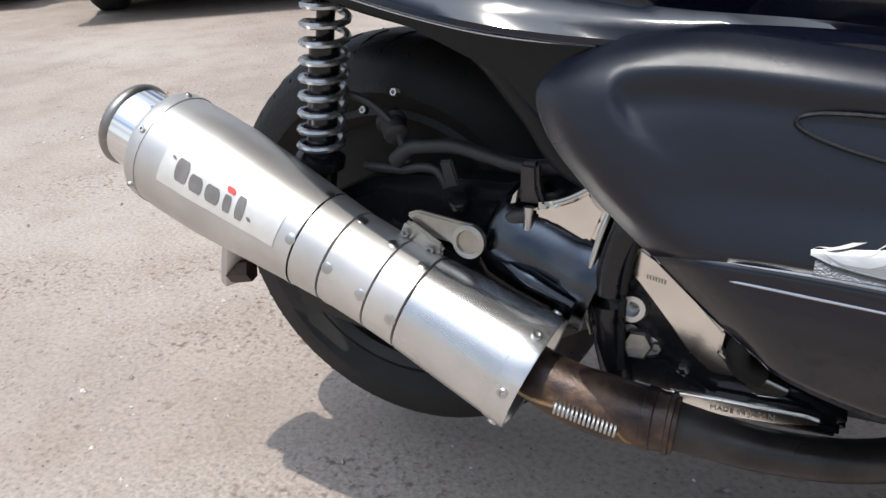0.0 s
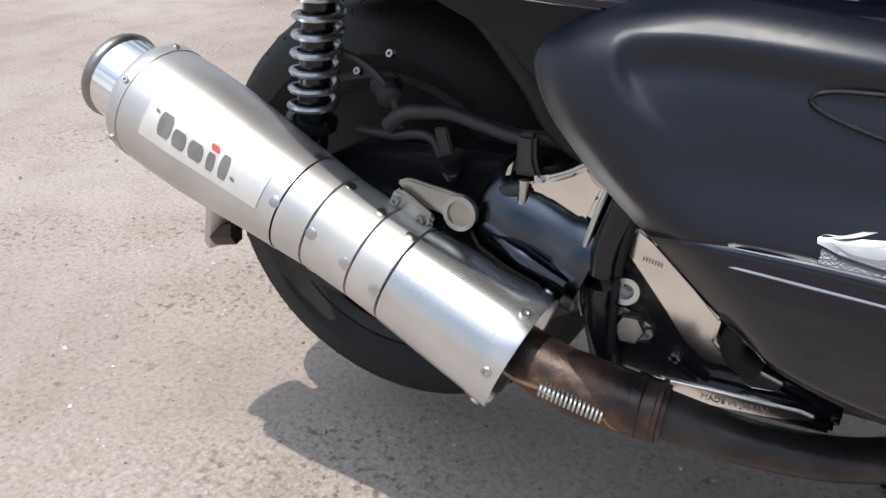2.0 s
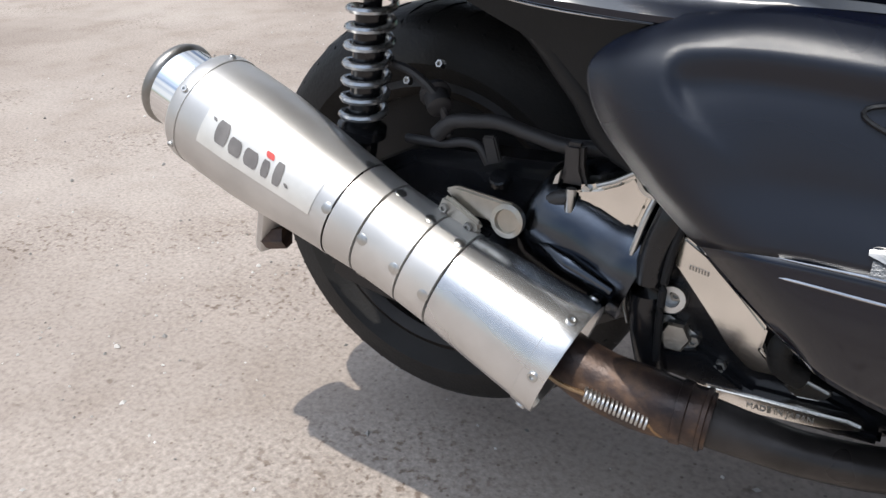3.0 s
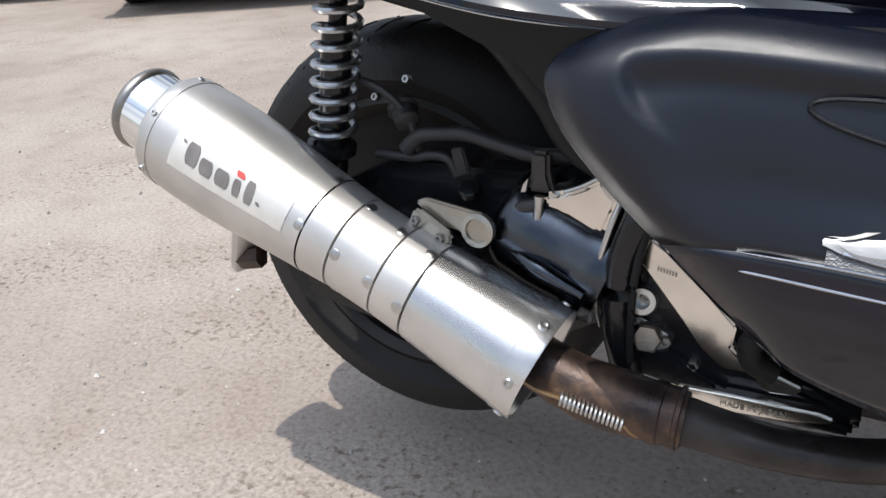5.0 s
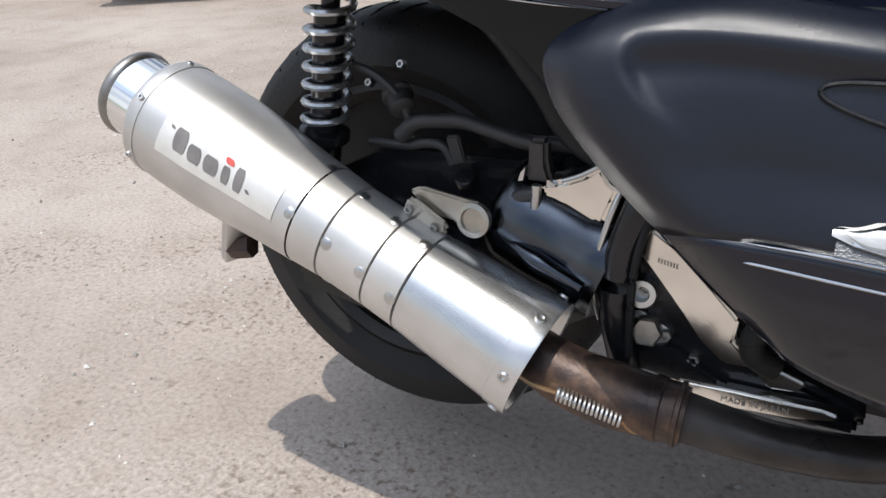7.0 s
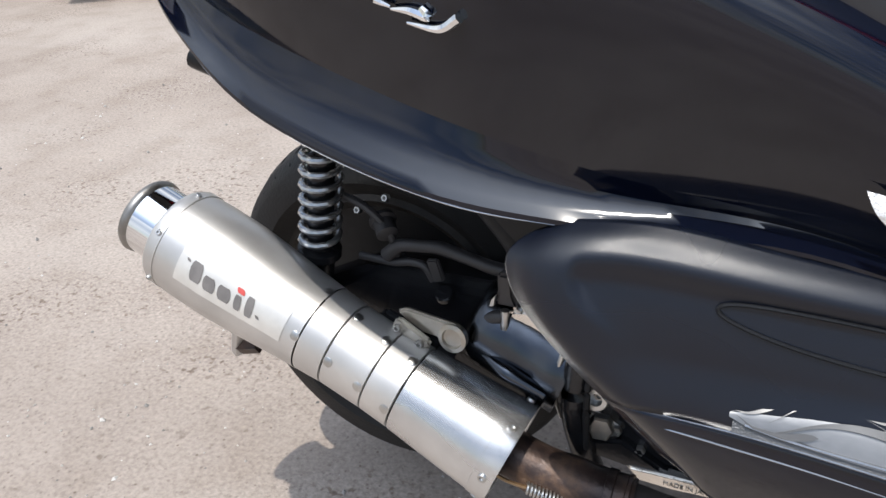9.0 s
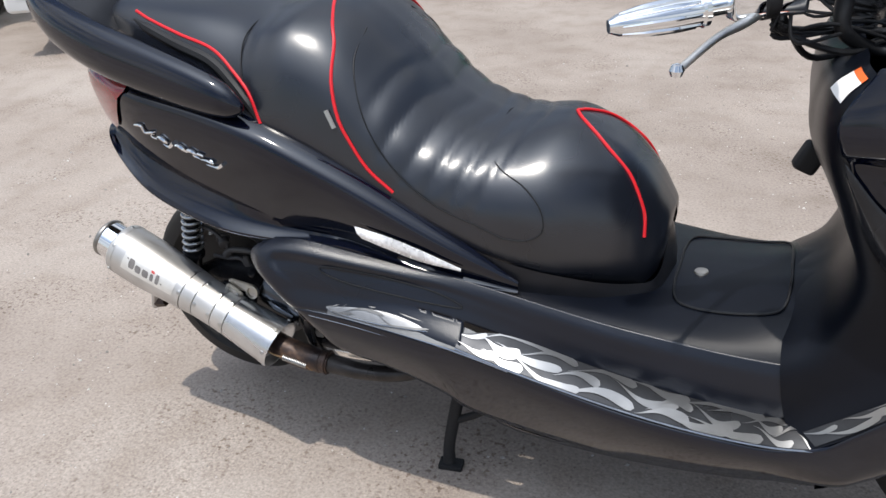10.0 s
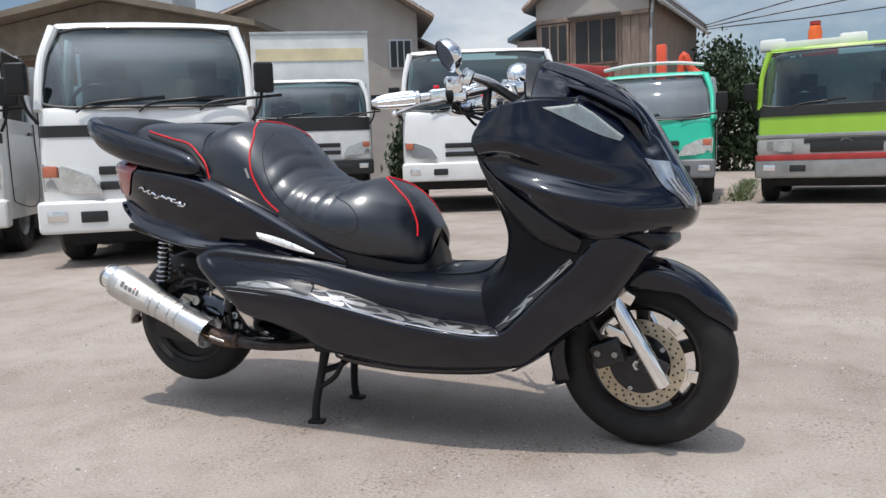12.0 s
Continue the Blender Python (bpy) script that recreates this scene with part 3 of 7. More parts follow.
def flames(surface, lanes, per_lane, seed, parents, mat, lift=0.0016, wide=1.0, label=""):
    """Licking tongues in lanes along a plate, on each side: round heads that draw out into thin curling tails."""
    for k2, sd in enumerate((1, -1)):
        rnd = random.Random(seed)
        bm = bmesh.new()
        n = 0
        for lane in range(lanes):
            for k in range(per_lane):
                n += 1
                c = (k + 0.5 + 0.45 * (lane % 2) + rnd.uniform(-0.35, 0.35)) / per_lane
                ln = rnd.uniform(0.85, 1.9) / per_lane
                v = (lane + 0.5) / lanes * 0.92 + 0.02 + rnd.uniform(-0.07, 0.07)
                amp, ph, wd = rnd.uniform(0.35, 0.75) / lanes, rnd.choice((0.3, 3.4)) + rnd.uniform(-0.4, 0.4), wide * rnd.uniform(0.30, 0.46) / lanes
                last = None
                for i in range(25):
                    f = i / 24
                    u = min(max(c + ln * (0.5 - f), 0.004), 0.996)
                    vc = min(max(v + amp * math.sin(ph + 4.4 * f) * (0.25 + f), 0.05), 0.94)
                    w = wd * (math.sin(math.pi * f ** 0.42) ** 1.2 + 0.02) * (1 - 0.35 * f)
                    p, q = surface.at(u, max(0.015, vc - w), lift + 0.00003 * n), surface.at(u, min(0.97, vc + w), lift + 0.00003 * n)
                    now = [bm.verts.new((p.x, p.y * sd, p.z)), bm.verts.new((q.x, q.y * sd, q.z))]
                    if last:
                        bm.faces.new((last[0], last[1], now[1], now[0]))
                    last = now
        bmesh.ops.recalc_face_normals(bm, faces=bm.faces)
        tagged(piece("flame_pattern", bm, mat, parents[k2], label), kind="stuff")


flames(plate, 3, 9, 4, foot_plate, FLAME, 0.0052, 1.2, "pale polished flame pattern")
# rear foot rest: raised pad with flame inlay
REST = Sheet([[(x, -iy, iz), (x, -(iy + oy) / 2, (iz + oz) / 2 + h), (x, -oy, oz)] for x, iy, iz, oy, oz, h in ((0.385, 0.2835, 0.4445, 0.2865, 0.4415, 0.0), (0.42, 0.276, 0.453, 0.2875, 0.4405, 0.002), (0.48, 0.262, 0.463, 0.288, 0.438, 0.004), (0.56, 0.252, 0.460, 0.289, 0.430, 0.004), (0.64, 0.247, 0.441, 0.287, 0.419, 0.001), (0.685, 0.249, 0.430, 0.285, 0.411, -0.003))])
rest = pair("rear_foot_rest", REST, 16, 6, GREYREST, label="stippled grey rear foot rest", lift=0.003, u0=0.22)
INLAY = Sheet([[REST.at(u, v, 0.005) for v in (0.5 - w, 0.52, 0.54 + w)] for u, w in ((0.21, 0.04), (0.27, 0.28), (0.38, 0.40), (0.52, 0.38), (0.66, 0.24), (0.77, 0.04))])
inlay = pair("flame_inlay", INLAY, 16, 6, INLAYM, rest, "polished inlay with dark etched flames")
for v in (0.04, 0.96):
    pair_tube("inlay_border", [INLAY.at(f, v, 0.0002) for f in (0.14, 0.3, 0.45, 0.6, 0.75, 0.88)], 0.0012, RIMLINE, inlay, steps=24)
flames(INLAY, 2, 4, 9, rest, ETCH, 0.0016, 0.42, "grey etched flame pattern")
# lid in the tunnel
bm = bmesh.new()
lidring = [tunnel.at(u, v, 0.002) for u, v in ((0.50, 0.0), (0.50, 0.22), (0.52, 0.34), (0.60, 0.37), (0.72, 0.36), (0.80, 0.33), (0.82, 0.2), (0.82, 0.0))]
tube(lidring + [Vector((p.x, -p.y, p.z)) for p in lidring[::-1]], 0.0022, 6, 90, bm=bm)
lid = piece("fuel_lid", bm, BLACK, label="fuel lid seam on the tunnel")
piece("lid_lock", lathe([(0, 0), (0.012, 0), (0.011, 0.003), (0, 0.003)], axis_pose(tunnel.at(0.56, 0.08, 0.0), tunnel.at(0.56, 0.08, 0.02)), 16), BOLT, lid)

# ---- inner leg shield and front body ----
SHIELD = Sheet([
    [(1.13, 0, 0.498), (1.13, -0.10, 0.485), (1.132, -0.197, 0.44), (1.152, -0.206, 0.348), (1.185, -0.242, 0.331)],
    [(1.19, 0, 0.545), (1.185, -0.10, 0.535), (1.185, -0.194, 0.49), (1.204, -0.213, 0.412), (1.235, -0.240, 0.372)],
    [(1.205, 0, 0.615), (1.205, -0.11, 0.61), (1.210, -0.20, 0.575), (1.265, -0.218, 0.485), (1.305, -0.238, 0.442)],
    [(1.155, 0, 0.69), (1.160, -0.12, 0.69), (1.195, -0.22, 0.665), (1.33, -0.232, 0.562), (1.375, -0.236, 0.508)],
    [(1.118, 0, 0.765), (1.121, -0.13, 0.772), (1.163, -0.235, 0.762), (1.34, -0.24, 0.64), (1.42, -0.236, 0.56)],
    [(1.122, 0, 0.845), (1.124, -0.13, 0.85), (1.150, -0.245, 0.835), (1.30, -0.245, 0.72), (1.45, -0.225, 0.60)],
    [(1.170, 0, 0.880), (1.170, -0.13, 0.882), (1.178, -0.243, 0.880), (1.30, -0.240, 0.79), (1.44, -0.20, 0.66)],
])
piece("leg_shield", weld(SHIELD.grid(bmesh.new(), 36, 30)), SHIELDM, label="matte black inner leg shield")
LEG = Sheet([
    [(1.185, -0.242, 0.329), (1.20, -0.236, 0.285), (1.21, -0.205, 0.232), (1.21, -0.10, 0.215), (1.21, 0, 0.215)],
    [(1.235, -0.240, 0.372), (1.265, -0.232, 0.325), (1.275, -0.205, 0.272), (1.27, -0.10, 0.25), (1.26, 0, 0.25)],
    [(1.305, -0.238, 0.442), (1.345, -0.230, 0.395), (1.365, -0.205, 0.345), (1.345, -0.12, 0.32), (1.30, 0, 0.32)],
    [(1.375, -0.236, 0.508), (1.425, -0.226, 0.455), (1.455, -0.19, 0.405), (1.42, -0.12, 0.40), (1.34, 0, 0.42)],
    [(1.42, -0.236, 0.560), (1.475, -0.216, 0.515), (1.510, -0.165, 0.470), (1.49, -0.10, 0.48), (1.43, 0, 0.50)],
    [(1.45, -0.225, 0.60), (1.515, -0.200, 0.575), (1.560, -0.140, 0.545), (1.570, -0.07, 0.545), (1.570, 0, 0.55)],
])
piece("wheel_arch_panel", weld(LEG.grid(bmesh.new(), 30, 12, v0=0.5)), PAINT, label="glossy black panel behind the front wheel")
UPPER = Sheet([[COVER.at(u / 6, 0.5 * k / 5) for k in range(6)] for u in range(6)] + [[tunnel.at(u / 6, 0.6 + 0.4 * k / 5) for k in range(6)] for u in (2, 3, 4, 5, 5.4)])
LOWER = Sheet([[COVER.at(u / 6, 0.667 + 0.333 * k / 4) for k in range(5)] for u in range(6)] + [[hull.at(u / 6, 0.125 * k) for k in range(5)] for u in (2, 3, 4, 5)] + [[LEG.at(u / 5, 0.125 * k) for k in range(5)] for u in (0.35, 1, 2, 3, 4, 5)])
step = lambda a: min(1, max(0, a)) ** 2 * (3 - 2 * min(1, max(0, a)))
hollow_edge = lambda v: float(np.interp(v, [0, 0.5, 0.66, 0.84, 1.0], [0.124, 0.127, 0.136, 0.153, 0.163]))
UPPER.relief = lambda u, v: -0.014 * (1 - step(v)) * step((u - hollow_edge(v)) / 0.018) * step((0.62 - u) / 0.3) * step((v - 0.30) / 0.25)
side_cover = []
for sd in (1, -1):
    bm = UPPER.grid(bmesh.new(), 170, 26, mirror=False)
    COVER.grid(bm, 85, 7, u1=0.8333, v0=0.5, v1=0.667, mirror=False)
    if sd < 0:
        bmesh.ops.scale(bm, vec=(1, -1, 1), verts=bm.verts)
    side_cover.append(thick(piece("side_cover", weld(bm, 0.0016), COVERM, None, "grained dark grey side cover"), 0.002, 0))
lower_side = pair("lower_side_panel", LOWER, 110, 12, PAINT, None, "glossy black lower side panel", 0.002)
# oval service hatch
ring = [UPPER.at((0.628 + 0.20 * math.cos(a) + 0.03 * math.sin(a)) * 0.6, (0.335 + 0.09 * math.sin(a) + 0.03 * math.cos(a)) * 2, 0.0022) for a in (2 * math.pi * k / 40 for k in range(41))]
pair_tube("hatch_seam", ring, 0.0013, BLACK, side_cover, steps=60)
# tapered bright beads paint the highlight on the cover's rounded lower edge
pair_tube("edge_highlight", [COVER.at(0.27 + 0.73 * f, 0.667, 0.001) for f in (0, 0.25, 0.5, 0.75, 1)], [0.0003, 0.0014, 0.0020, 0.0022, 0.0022], RIMLINE, lower_side)
pair_tube("edge_highlight", [COVER.at(0.13 + 0.46 * f, 0.72, 0.0005) for f in (0, 0.25, 0.5, 0.75, 1)], [0.0002, 0.0008, 0.0010, 0.0008, 0.0002], RIMLINE, lower_side)

STRIPE = Sheet([[SHIELD.at(0.042 + 0.50 * f, 0.86 + 0.075 * f, 0.002), SHIELD.at(0.042 + 0.50 * f, 0.985, 0.002)] for f in (0, 0.33, 0.66, 1)])
shin = pair("shin_plate", STRIPE, 12, 4, PLATEB, label="dark shin plate with pale polished flames", lift=0.001)
flames(STRIPE, 2, 4, 7, shin, FLAME, 0.003, 1.0, "pale polished flame pattern")

# front cowl: rows from the top edge down, each from the rear side edge to the nose
FRONT = Sheet([
    [(1.175, -0.250, 0.893), (1.235, -0.277, 0.910), (1.300, -0.268, 0.918), (1.380, -0.205, 0.920), (1.425, -0.130, 0.950), (1.445, -0.060, 0.962), (1.450, 0, 0.962)],
    [(1.143, -0.262, 0.835), (1.215, -0.287, 0.855), (1.300, -0.280, 0.868), (1.410, -0.212, 0.868), (1.490, -0.135, 0.885), (1.525, -0.065, 0.890), (1.532, 0, 0.885)],
    [(1.150, -0.266, 0.800), (1.225, -0.294, 0.812), (1.320, -0.292, 0.795), (1.450, -0.226, 0.770), (1.545, -0.132, 0.775), (1.588, -0.065, 0.780), (1.600, 0, 0.778)],
    [(1.160, -0.256, 0.785), (1.235, -0.270, 0.778), (1.335, -0.270, 0.748), (1.465, -0.220, 0.708), (1.575, -0.130, 0.700), (1.630, -0.065, 0.700), (1.642, 0, 0.698)],
    [(1.172, -0.258, 0.760), (1.245, -0.277, 0.748), (1.355, -0.278, 0.720), (1.485, -0.227, 0.688), (1.595, -0.128, 0.672), (1.645, -0.065, 0.668), (1.655, 0, 0.665)],
    [(1.198, -0.264, 0.738), (1.275, -0.293, 0.714), (1.380, -0.299, 0.690), (1.505, -0.241, 0.664), (1.605, -0.132, 0.645), (1.648, -0.065, 0.635), (1.656, 0, 0.630)],
    [(1.235, -0.266, 0.710), (1.315, -0.287, 0.680), (1.405, -0.286, 0.655), (1.518, -0.230, 0.636), (1.602, -0.126, 0.615), (1.636, -0.06, 0.605), (1.643, 0, 0.600)],
    [(1.272, -0.264, 0.682), (1.350, -0.276, 0.638), (1.425, -0.270, 0.612), (1.527, -0.205, 0.604), (1.588, -0.112, 0.592), (1.610, -0.05, 0.585), (1.615, 0, 0.582)],
    [(1.29, -0.246, 0.652), (1.365, -0.248, 0.604), (1.440, -0.236, 0.582), (1.530, -0.185, 0.590), (1.578, -0.10, 0.580), (1.596, -0.05, 0.575), (1.60, 0, 0.573)],
])
FOLDS = [
    ([(1.300, 1.003), (1.374, 0.971), (1.433, 0.940), (1.514, 0.887), (1.556, 0.835)], 0.013, -0.017),
    ([(1.335, 0.980), (1.357, 0.950), (1.410, 0.936), (1.461, 0.911), (1.542, 0.851)], 0.011, 0.009),
    ([(1.384, 0.930), (1.439, 0.905), (1.492, 0.870), (1.550, 0.800)], 0.014, -0.017),
]


def folds(q):
    """Flowing ridges and hollows beside the screen."""
    out = 0.0
    side = min(1, max(0, (abs(q[1]) - 0.055) / 0.04))
    for line, wide, deep in FOLDS:
        best = 9.0
        for (ax, az), (bx, bz) in zip(line, line[1:]):
            f = min(1, max(0, ((q[0] - ax) * (bx - ax) + (q[2] - az) * (bz - az)) / ((bx - ax) ** 2 + (bz - az) ** 2)))
            best = min(best, math.hypot(q[0] - ax - f * (bx - ax), q[2] - az - f * (bz - az)))
        out += deep * math.exp(-(best / wide) ** 2)
    return out * side


FRONT.relief = lambda u, v: folds(crom([crom(r, v) for r in FRONT.rows], u)) * min(1, u * 12) + (0.009 * math.exp(-((v - 0.76) / 0.035) ** 2) - 0.005 * math.exp(-((v - 0.68) / 0.04) ** 2)) * min(1, max(0, (0.42 - u) / 0.15)) * min(1, u / 0.04)
cowl = piece("front_cowl", weld(FRONT.grid(bmesh.new(), 84, 72)), PAINT, label="glossy black front cowl with creased flanks")
thick(cowl, 0.004, 0)
SCREEN = Sheet([[(r[0][0], r[0][1] + 0.004, r[0][2] - 0.012)] + r for r in [
    [(1.282, -0.262, 0.928), (1.266, -0.205, 0.985), (1.248, -0.13, 1.020), (1.236, -0.06, 1.036), (1.232, 0, 1.038)],
    [(1.305, -0.256, 0.926), (1.305, -0.195, 0.972), (1.306, -0.125, 1.006), (1.307, -0.06, 1.021), (1.307, 0, 1.023)],
    [(1.345, -0.234, 0.924), (1.358, -0.175, 0.950), (1.373, -0.118, 0.978), (1.381, -0.06, 0.994), (1.383, 0, 0.996)],
    [(1.385, -0.210, 0.921), (1.410, -0.165, 0.931), (1.434, -0.125, 0.948), (1.452, -0.06, 0.959), (1.457, 0, 0.959)],
    [(1.392, -0.208, 0.912), (1.418, -0.163, 0.922), (1.444, -0.124, 0.938), (1.464, -0.06, 0.949), (1.469, 0, 0.949)],
]])
SCREEN.relief = lambda u, v: folds(crom([crom(r, v) for r in SCREEN.rows], u)) * min(1, u * 5)
screen = piece("windscreen", weld(SCREEN.grid(bmesh.new(), 40, 50)), PAINT, label="short black windscreen fairing")
thick(screen, 0.005, 0)
pair("screen_trim", SCREEN, 6, 24, PLASTIC, screen, "matte grey screen edge trim", 0.003, u0=0.0, u1=0.17, v0=0.12, v1=0.86, lift=0.004)
for path, wide in (([(1.296, -0.150, 1.004), (1.374, -0.144, 0.975), (1.433, -0.146, 0.944), (1.514, -0.116, 0.891), (1.556, -0.100, 0.838)], 1.0), ([(1.345, -0.190, 0.958), (1.410, -0.172, 0.938), (1.461, -0.154, 0.913), (1.520, -0.130, 0.874), (1.552, -0.115, 0.815)], 1.15)):
    blade = []
    for k, (x, y, z) in enumerate(path):
        w = wide * (0.15, 0.8, 1.0, 0.75, 0.1)[k]
        blade.append([(x, y + 0.020 * w, z + 0.012 * w), (x, y + 0.004 * w, z + 0.007 * w), (x, y - 0.010 * w, z - 0.002 * w), (x, y - 0.006 * w, z - 0.010 * w), (x, y + 0.010 * w, z - 0.012 * w)])
    pair("cowl_blade", Sheet(blade), 28, 10, PAINT, cowl, "flowing raised fold")
DASH = Sheet([
    [(1.280, -0.262, 0.926), (1.266, -0.205, 0.982), (1.249, -0.13, 1.017), (1.237, -0.06, 1.033), (1.233, 0, 1.035)],
    [(1.270, -0.255, 0.915), (1.265, -0.19, 0.95), (1.262, -0.12, 0.97), (1.265, -0.06, 0.98), (1.265, 0, 0.98)],
    [(1.20, -0.245, 0.90), (1.23, -0.17, 0.905), (1.25, -0.11, 0.91), (1.255, -0.05, 0.91), (1.255, 0, 0.91)],
    [(1.160, -0.245, 0.83), (1.195, -0.17, 0.842), (1.20, -0.11, 0.845), (1.21, -0.05, 0.845), (1.23, 0, 0.83)],
])
piece("dashboard", weld(DASH.grid(bmesh.new(), 16, 24)), PLASTIC, label="matte black dashboard cover")


def patch(surface, corners, nu=8, nv=6, lift=0.004, side=1, bow=0.0):
    """A pane that follows a surface between four (u, v) corners."""
    (a, b, c, d) = [np.array(q, float) for q in corners]
    bm = bmesh.new()
    for sd in (side,):
        g = []
        for i in range(nu + 1):
            row = []
            for j in range(nv + 1):
                f, h = i / nu, j / nv
                q = (a * (1 - f) + b * f) * (1 - h) + (d * (1 - f) + c * f) * h
                p = surface.at(q[0] + bow * math.sin(math.pi * h), q[1], lift)
                row.append(bm.verts.new((p.x, p.y * sd, p.z)))
            g.append(row)
        for i in range(nu):
            for j in range(nv):
                bm.faces.new((g[i][j], g[i + 1][j], g[i + 1][j + 1], g[i][j + 1]))
    bmesh.ops.recalc_face_normals(bm, faces=bm.faces)
    return bm


TRIM = Sheet([[(1.156, -0.264, 0.785), (1.205, -0.270, 0.732), (1.265, -0.270, 0.684), (1.335, -0.268, 0.632), (1.412, -0.256, 0.580)], [(1.162, -0.262, 0.765), (1.200, -0.266, 0.704), (1.256, -0.266, 0.645), (1.325, -0.262, 0.598), (1.402, -0.250, 0.560)], [(1.168, -0.240, 0.750), (1.202, -0.236, 0.672), (1.256, -0.236, 0.608), (1.320, -0.238, 0.566), (1.395, -0.238, 0.545)]])
pair("shield_trim", TRIM, 8, 24, material("satin_trim", (0.016, 0.017, 0.020), 0.3, 0, 0, 0.25, 20, 0.06, 900, spec=0.35), None, "satin dark grey edge trim", 0.002)
# position lamps and headlamps let into the cowl
def lamp(name, corners, label, mat, bow):
    for sd in (1, -1):
        r = piece(name + "_reflector", patch(FRONT, corners, 10, 10, 0.003, sd, bow), mat, cowl, "bright lamp reflector")
        piece(name, patch(FRONT, corners, 10, 10, 0.006, sd, bow), LENS, cowl, label)


lamp("position_lamp", ((0.057, 0.374), (0.037, 0.509), (0.190, 0.608), (0.200, 0.588)), "clear triangular position lamp", WHITELENS, 0.022)
lamp("headlamp", ((0.255, 0.655), (0.30, 0.85), (0.61, 0.865), (0.60, 0.745)), "clear swept headlamp", REFLECT, 0.0)
for h in (0.2, 0.45, 0.7):
    pair_tube("headlamp_rib", [FRONT.at(0.34 + 0.23 * f, 0.735 + 0.06 * f + (h - 0.4) * 0.10, 0.0055) for f in (0, 0.3, 0.6, 1)], 0.0016, CHROME, cowl, seg=5, steps=10)
# chin with intake
chin = bmesh.new()
Sheet([[(1.45, -0.225, 0.60), (1.53, -0.185, 0.592), (1.585, -0.11, 0.583), (1.605, 0, 0.578)], [(1.50, -0.20, 0.585), (1.555, -0.165, 0.57), (1.60, -0.10, 0.56), (1.612, 0, 0.556)], [(1.515, -0.185, 0.575), (1.56, -0.14, 0.545), (1.585, -0.08, 0.54), (1.59, 0, 0.54)]]).grid(chin, 8, 16)
piece("chin", weld(chin), PLASTIC, label="dark chin below the nose")
bm = bmesh.new()
box((0.022, 0.004, 0.022), pose(1.545, -0.178, 0.604, 0, 0, 30), 0.003, bm)
piece("chin_reflector", bm, WHITEST)

# ---- seat ----
SEAT_ST = [
    (-0.075, [(0, .918), (.05, .917), (.09, .908), (.115, .895), (.125, .88), (.125, .86), (.11, .84)]),
    (-0.04, [(0, .929), (.06, .927), (.105, .917), (.135, .900), (.145, .88), (.145, .855), (.13, .83)]),
    (0.03, [(0, .928), (.07, .925), (.125, .912), (.158, .888), (.170, .855), (.170, .825), (.15, .80)]),
    (0.15, [(0, .920), (.08, .917), (.145, .900), (.182, .868), (.197, .825), (.200, .79), (.18, .77)]),
    (0.255, [(0, .905), (.09, .901), (.158, .880), (.198, .840), (.215, .79), (.220, .75), (.2, .73)]),
    (0.30, [(0, .910), (.09, .906), (.163, .884), (.204, .842), (.222, .79), (.228, .74), (.2, .71)]),
    (0.35, [(0, .917), (.09, .912), (.165, .888), (.206, .840), (.224, .78), (.228, .725), (.2, .69)]),
    (0.42, [(0, .895), (.09, .889), (.163, .858), (.204, .806), (.220, .745), (.224, .69), (.2, .66)]),
    (0.50, [(0, .828), (.09, .816), (.166, .775), (.204, .725), (.217, .68), (.218, .64), (.2, .61)]),
    (0.57, [(0, .757), (.10, .747), (.175, .710), (.206, .665), (.215, .625), (.212, .595), (.195, .565)]),
    (0.67, [(0, .722), (.10, .714), (.168, .684), (.200, .640), (.208, .598), (.202, .558), (.18, .525)]),
    (0.77, [(0, .734), (.075, .726), (.142, .691), (.182, .640), (.194, .588), (.186, .535), (.16, .497)]),
    (0.85, [(0, .699), (.052, .696), (.102, .672), (.140, .622), (.153, .568), (.147, .520), (.125, .486)]),
    (0.89, [(0, .665), (.045, .662), (.082, .643), (.111, .602), (.124, .552), (.120, .510), (.10, .478)]),
    (0.914, [(0, .637), (.040, .634), (.067, .619), (.090, .585), (.101, .543), (.100, .510), (.09, .482)]),
    (0.931, [(0, .611), (.033, .608), (.054, .597), (.072, .573), (.082, .547), (.081, .522), (.07, .500)]),
    (0.941, [(0, .594), (.024, .592), (.040, .586), (.052, .576), (.058, .565), (.057, .555), (.05, .545)]),
    (0.944, [(0, .588), (.001, .588), (.002, .587), (.003, .586), (.003, .585), (.003, .584), (.002, .583)]),
]
SEAT = Sheet([[(x, -y, z) for y, z in pr] for x, pr in SEAT_ST])
SEAT_X = [s[0] for s in SEAT_ST]


def seat_u(x):
    return float(np.interp(x, SEAT_X, np.linspace(0, 1, len(SEAT_X))))


def seat_v(x, z):
    """How far down the seat's flank a height lies."""
    u, lo, hi = seat_u(x), 0.0, 1.0
    for _ in range(24):
        v = (lo + hi) / 2
        lo, hi = (v, hi) if SEAT.at(u, v).z > z else (lo, v)
    return lo


def pleats(u, v):
    """Padded ribs across the rider's part."""
    x = float(np.interp(u, np.linspace(0, 1, len(SEAT_X)), SEAT_X))
    edge = min(1, max(0, (x - 0.47) / 0.03)) * min(1, max(0, (0.745 - 0.12 * v - x) / 0.02)) * min(1, max(0, (0.70 - v) / 0.18))
    return edge * (-0.0030 + 0.0046 * abs(math.sin(math.pi * (x + 0.10 * v) / 0.040)) ** 0.6)


SEAT.relief = pleats
bm = SEAT.grid(bmesh.new(), 250, 36)
seat = piece("seat", weld(bm), VINYL, label="padded black vinyl two-seat cushion with pleats")
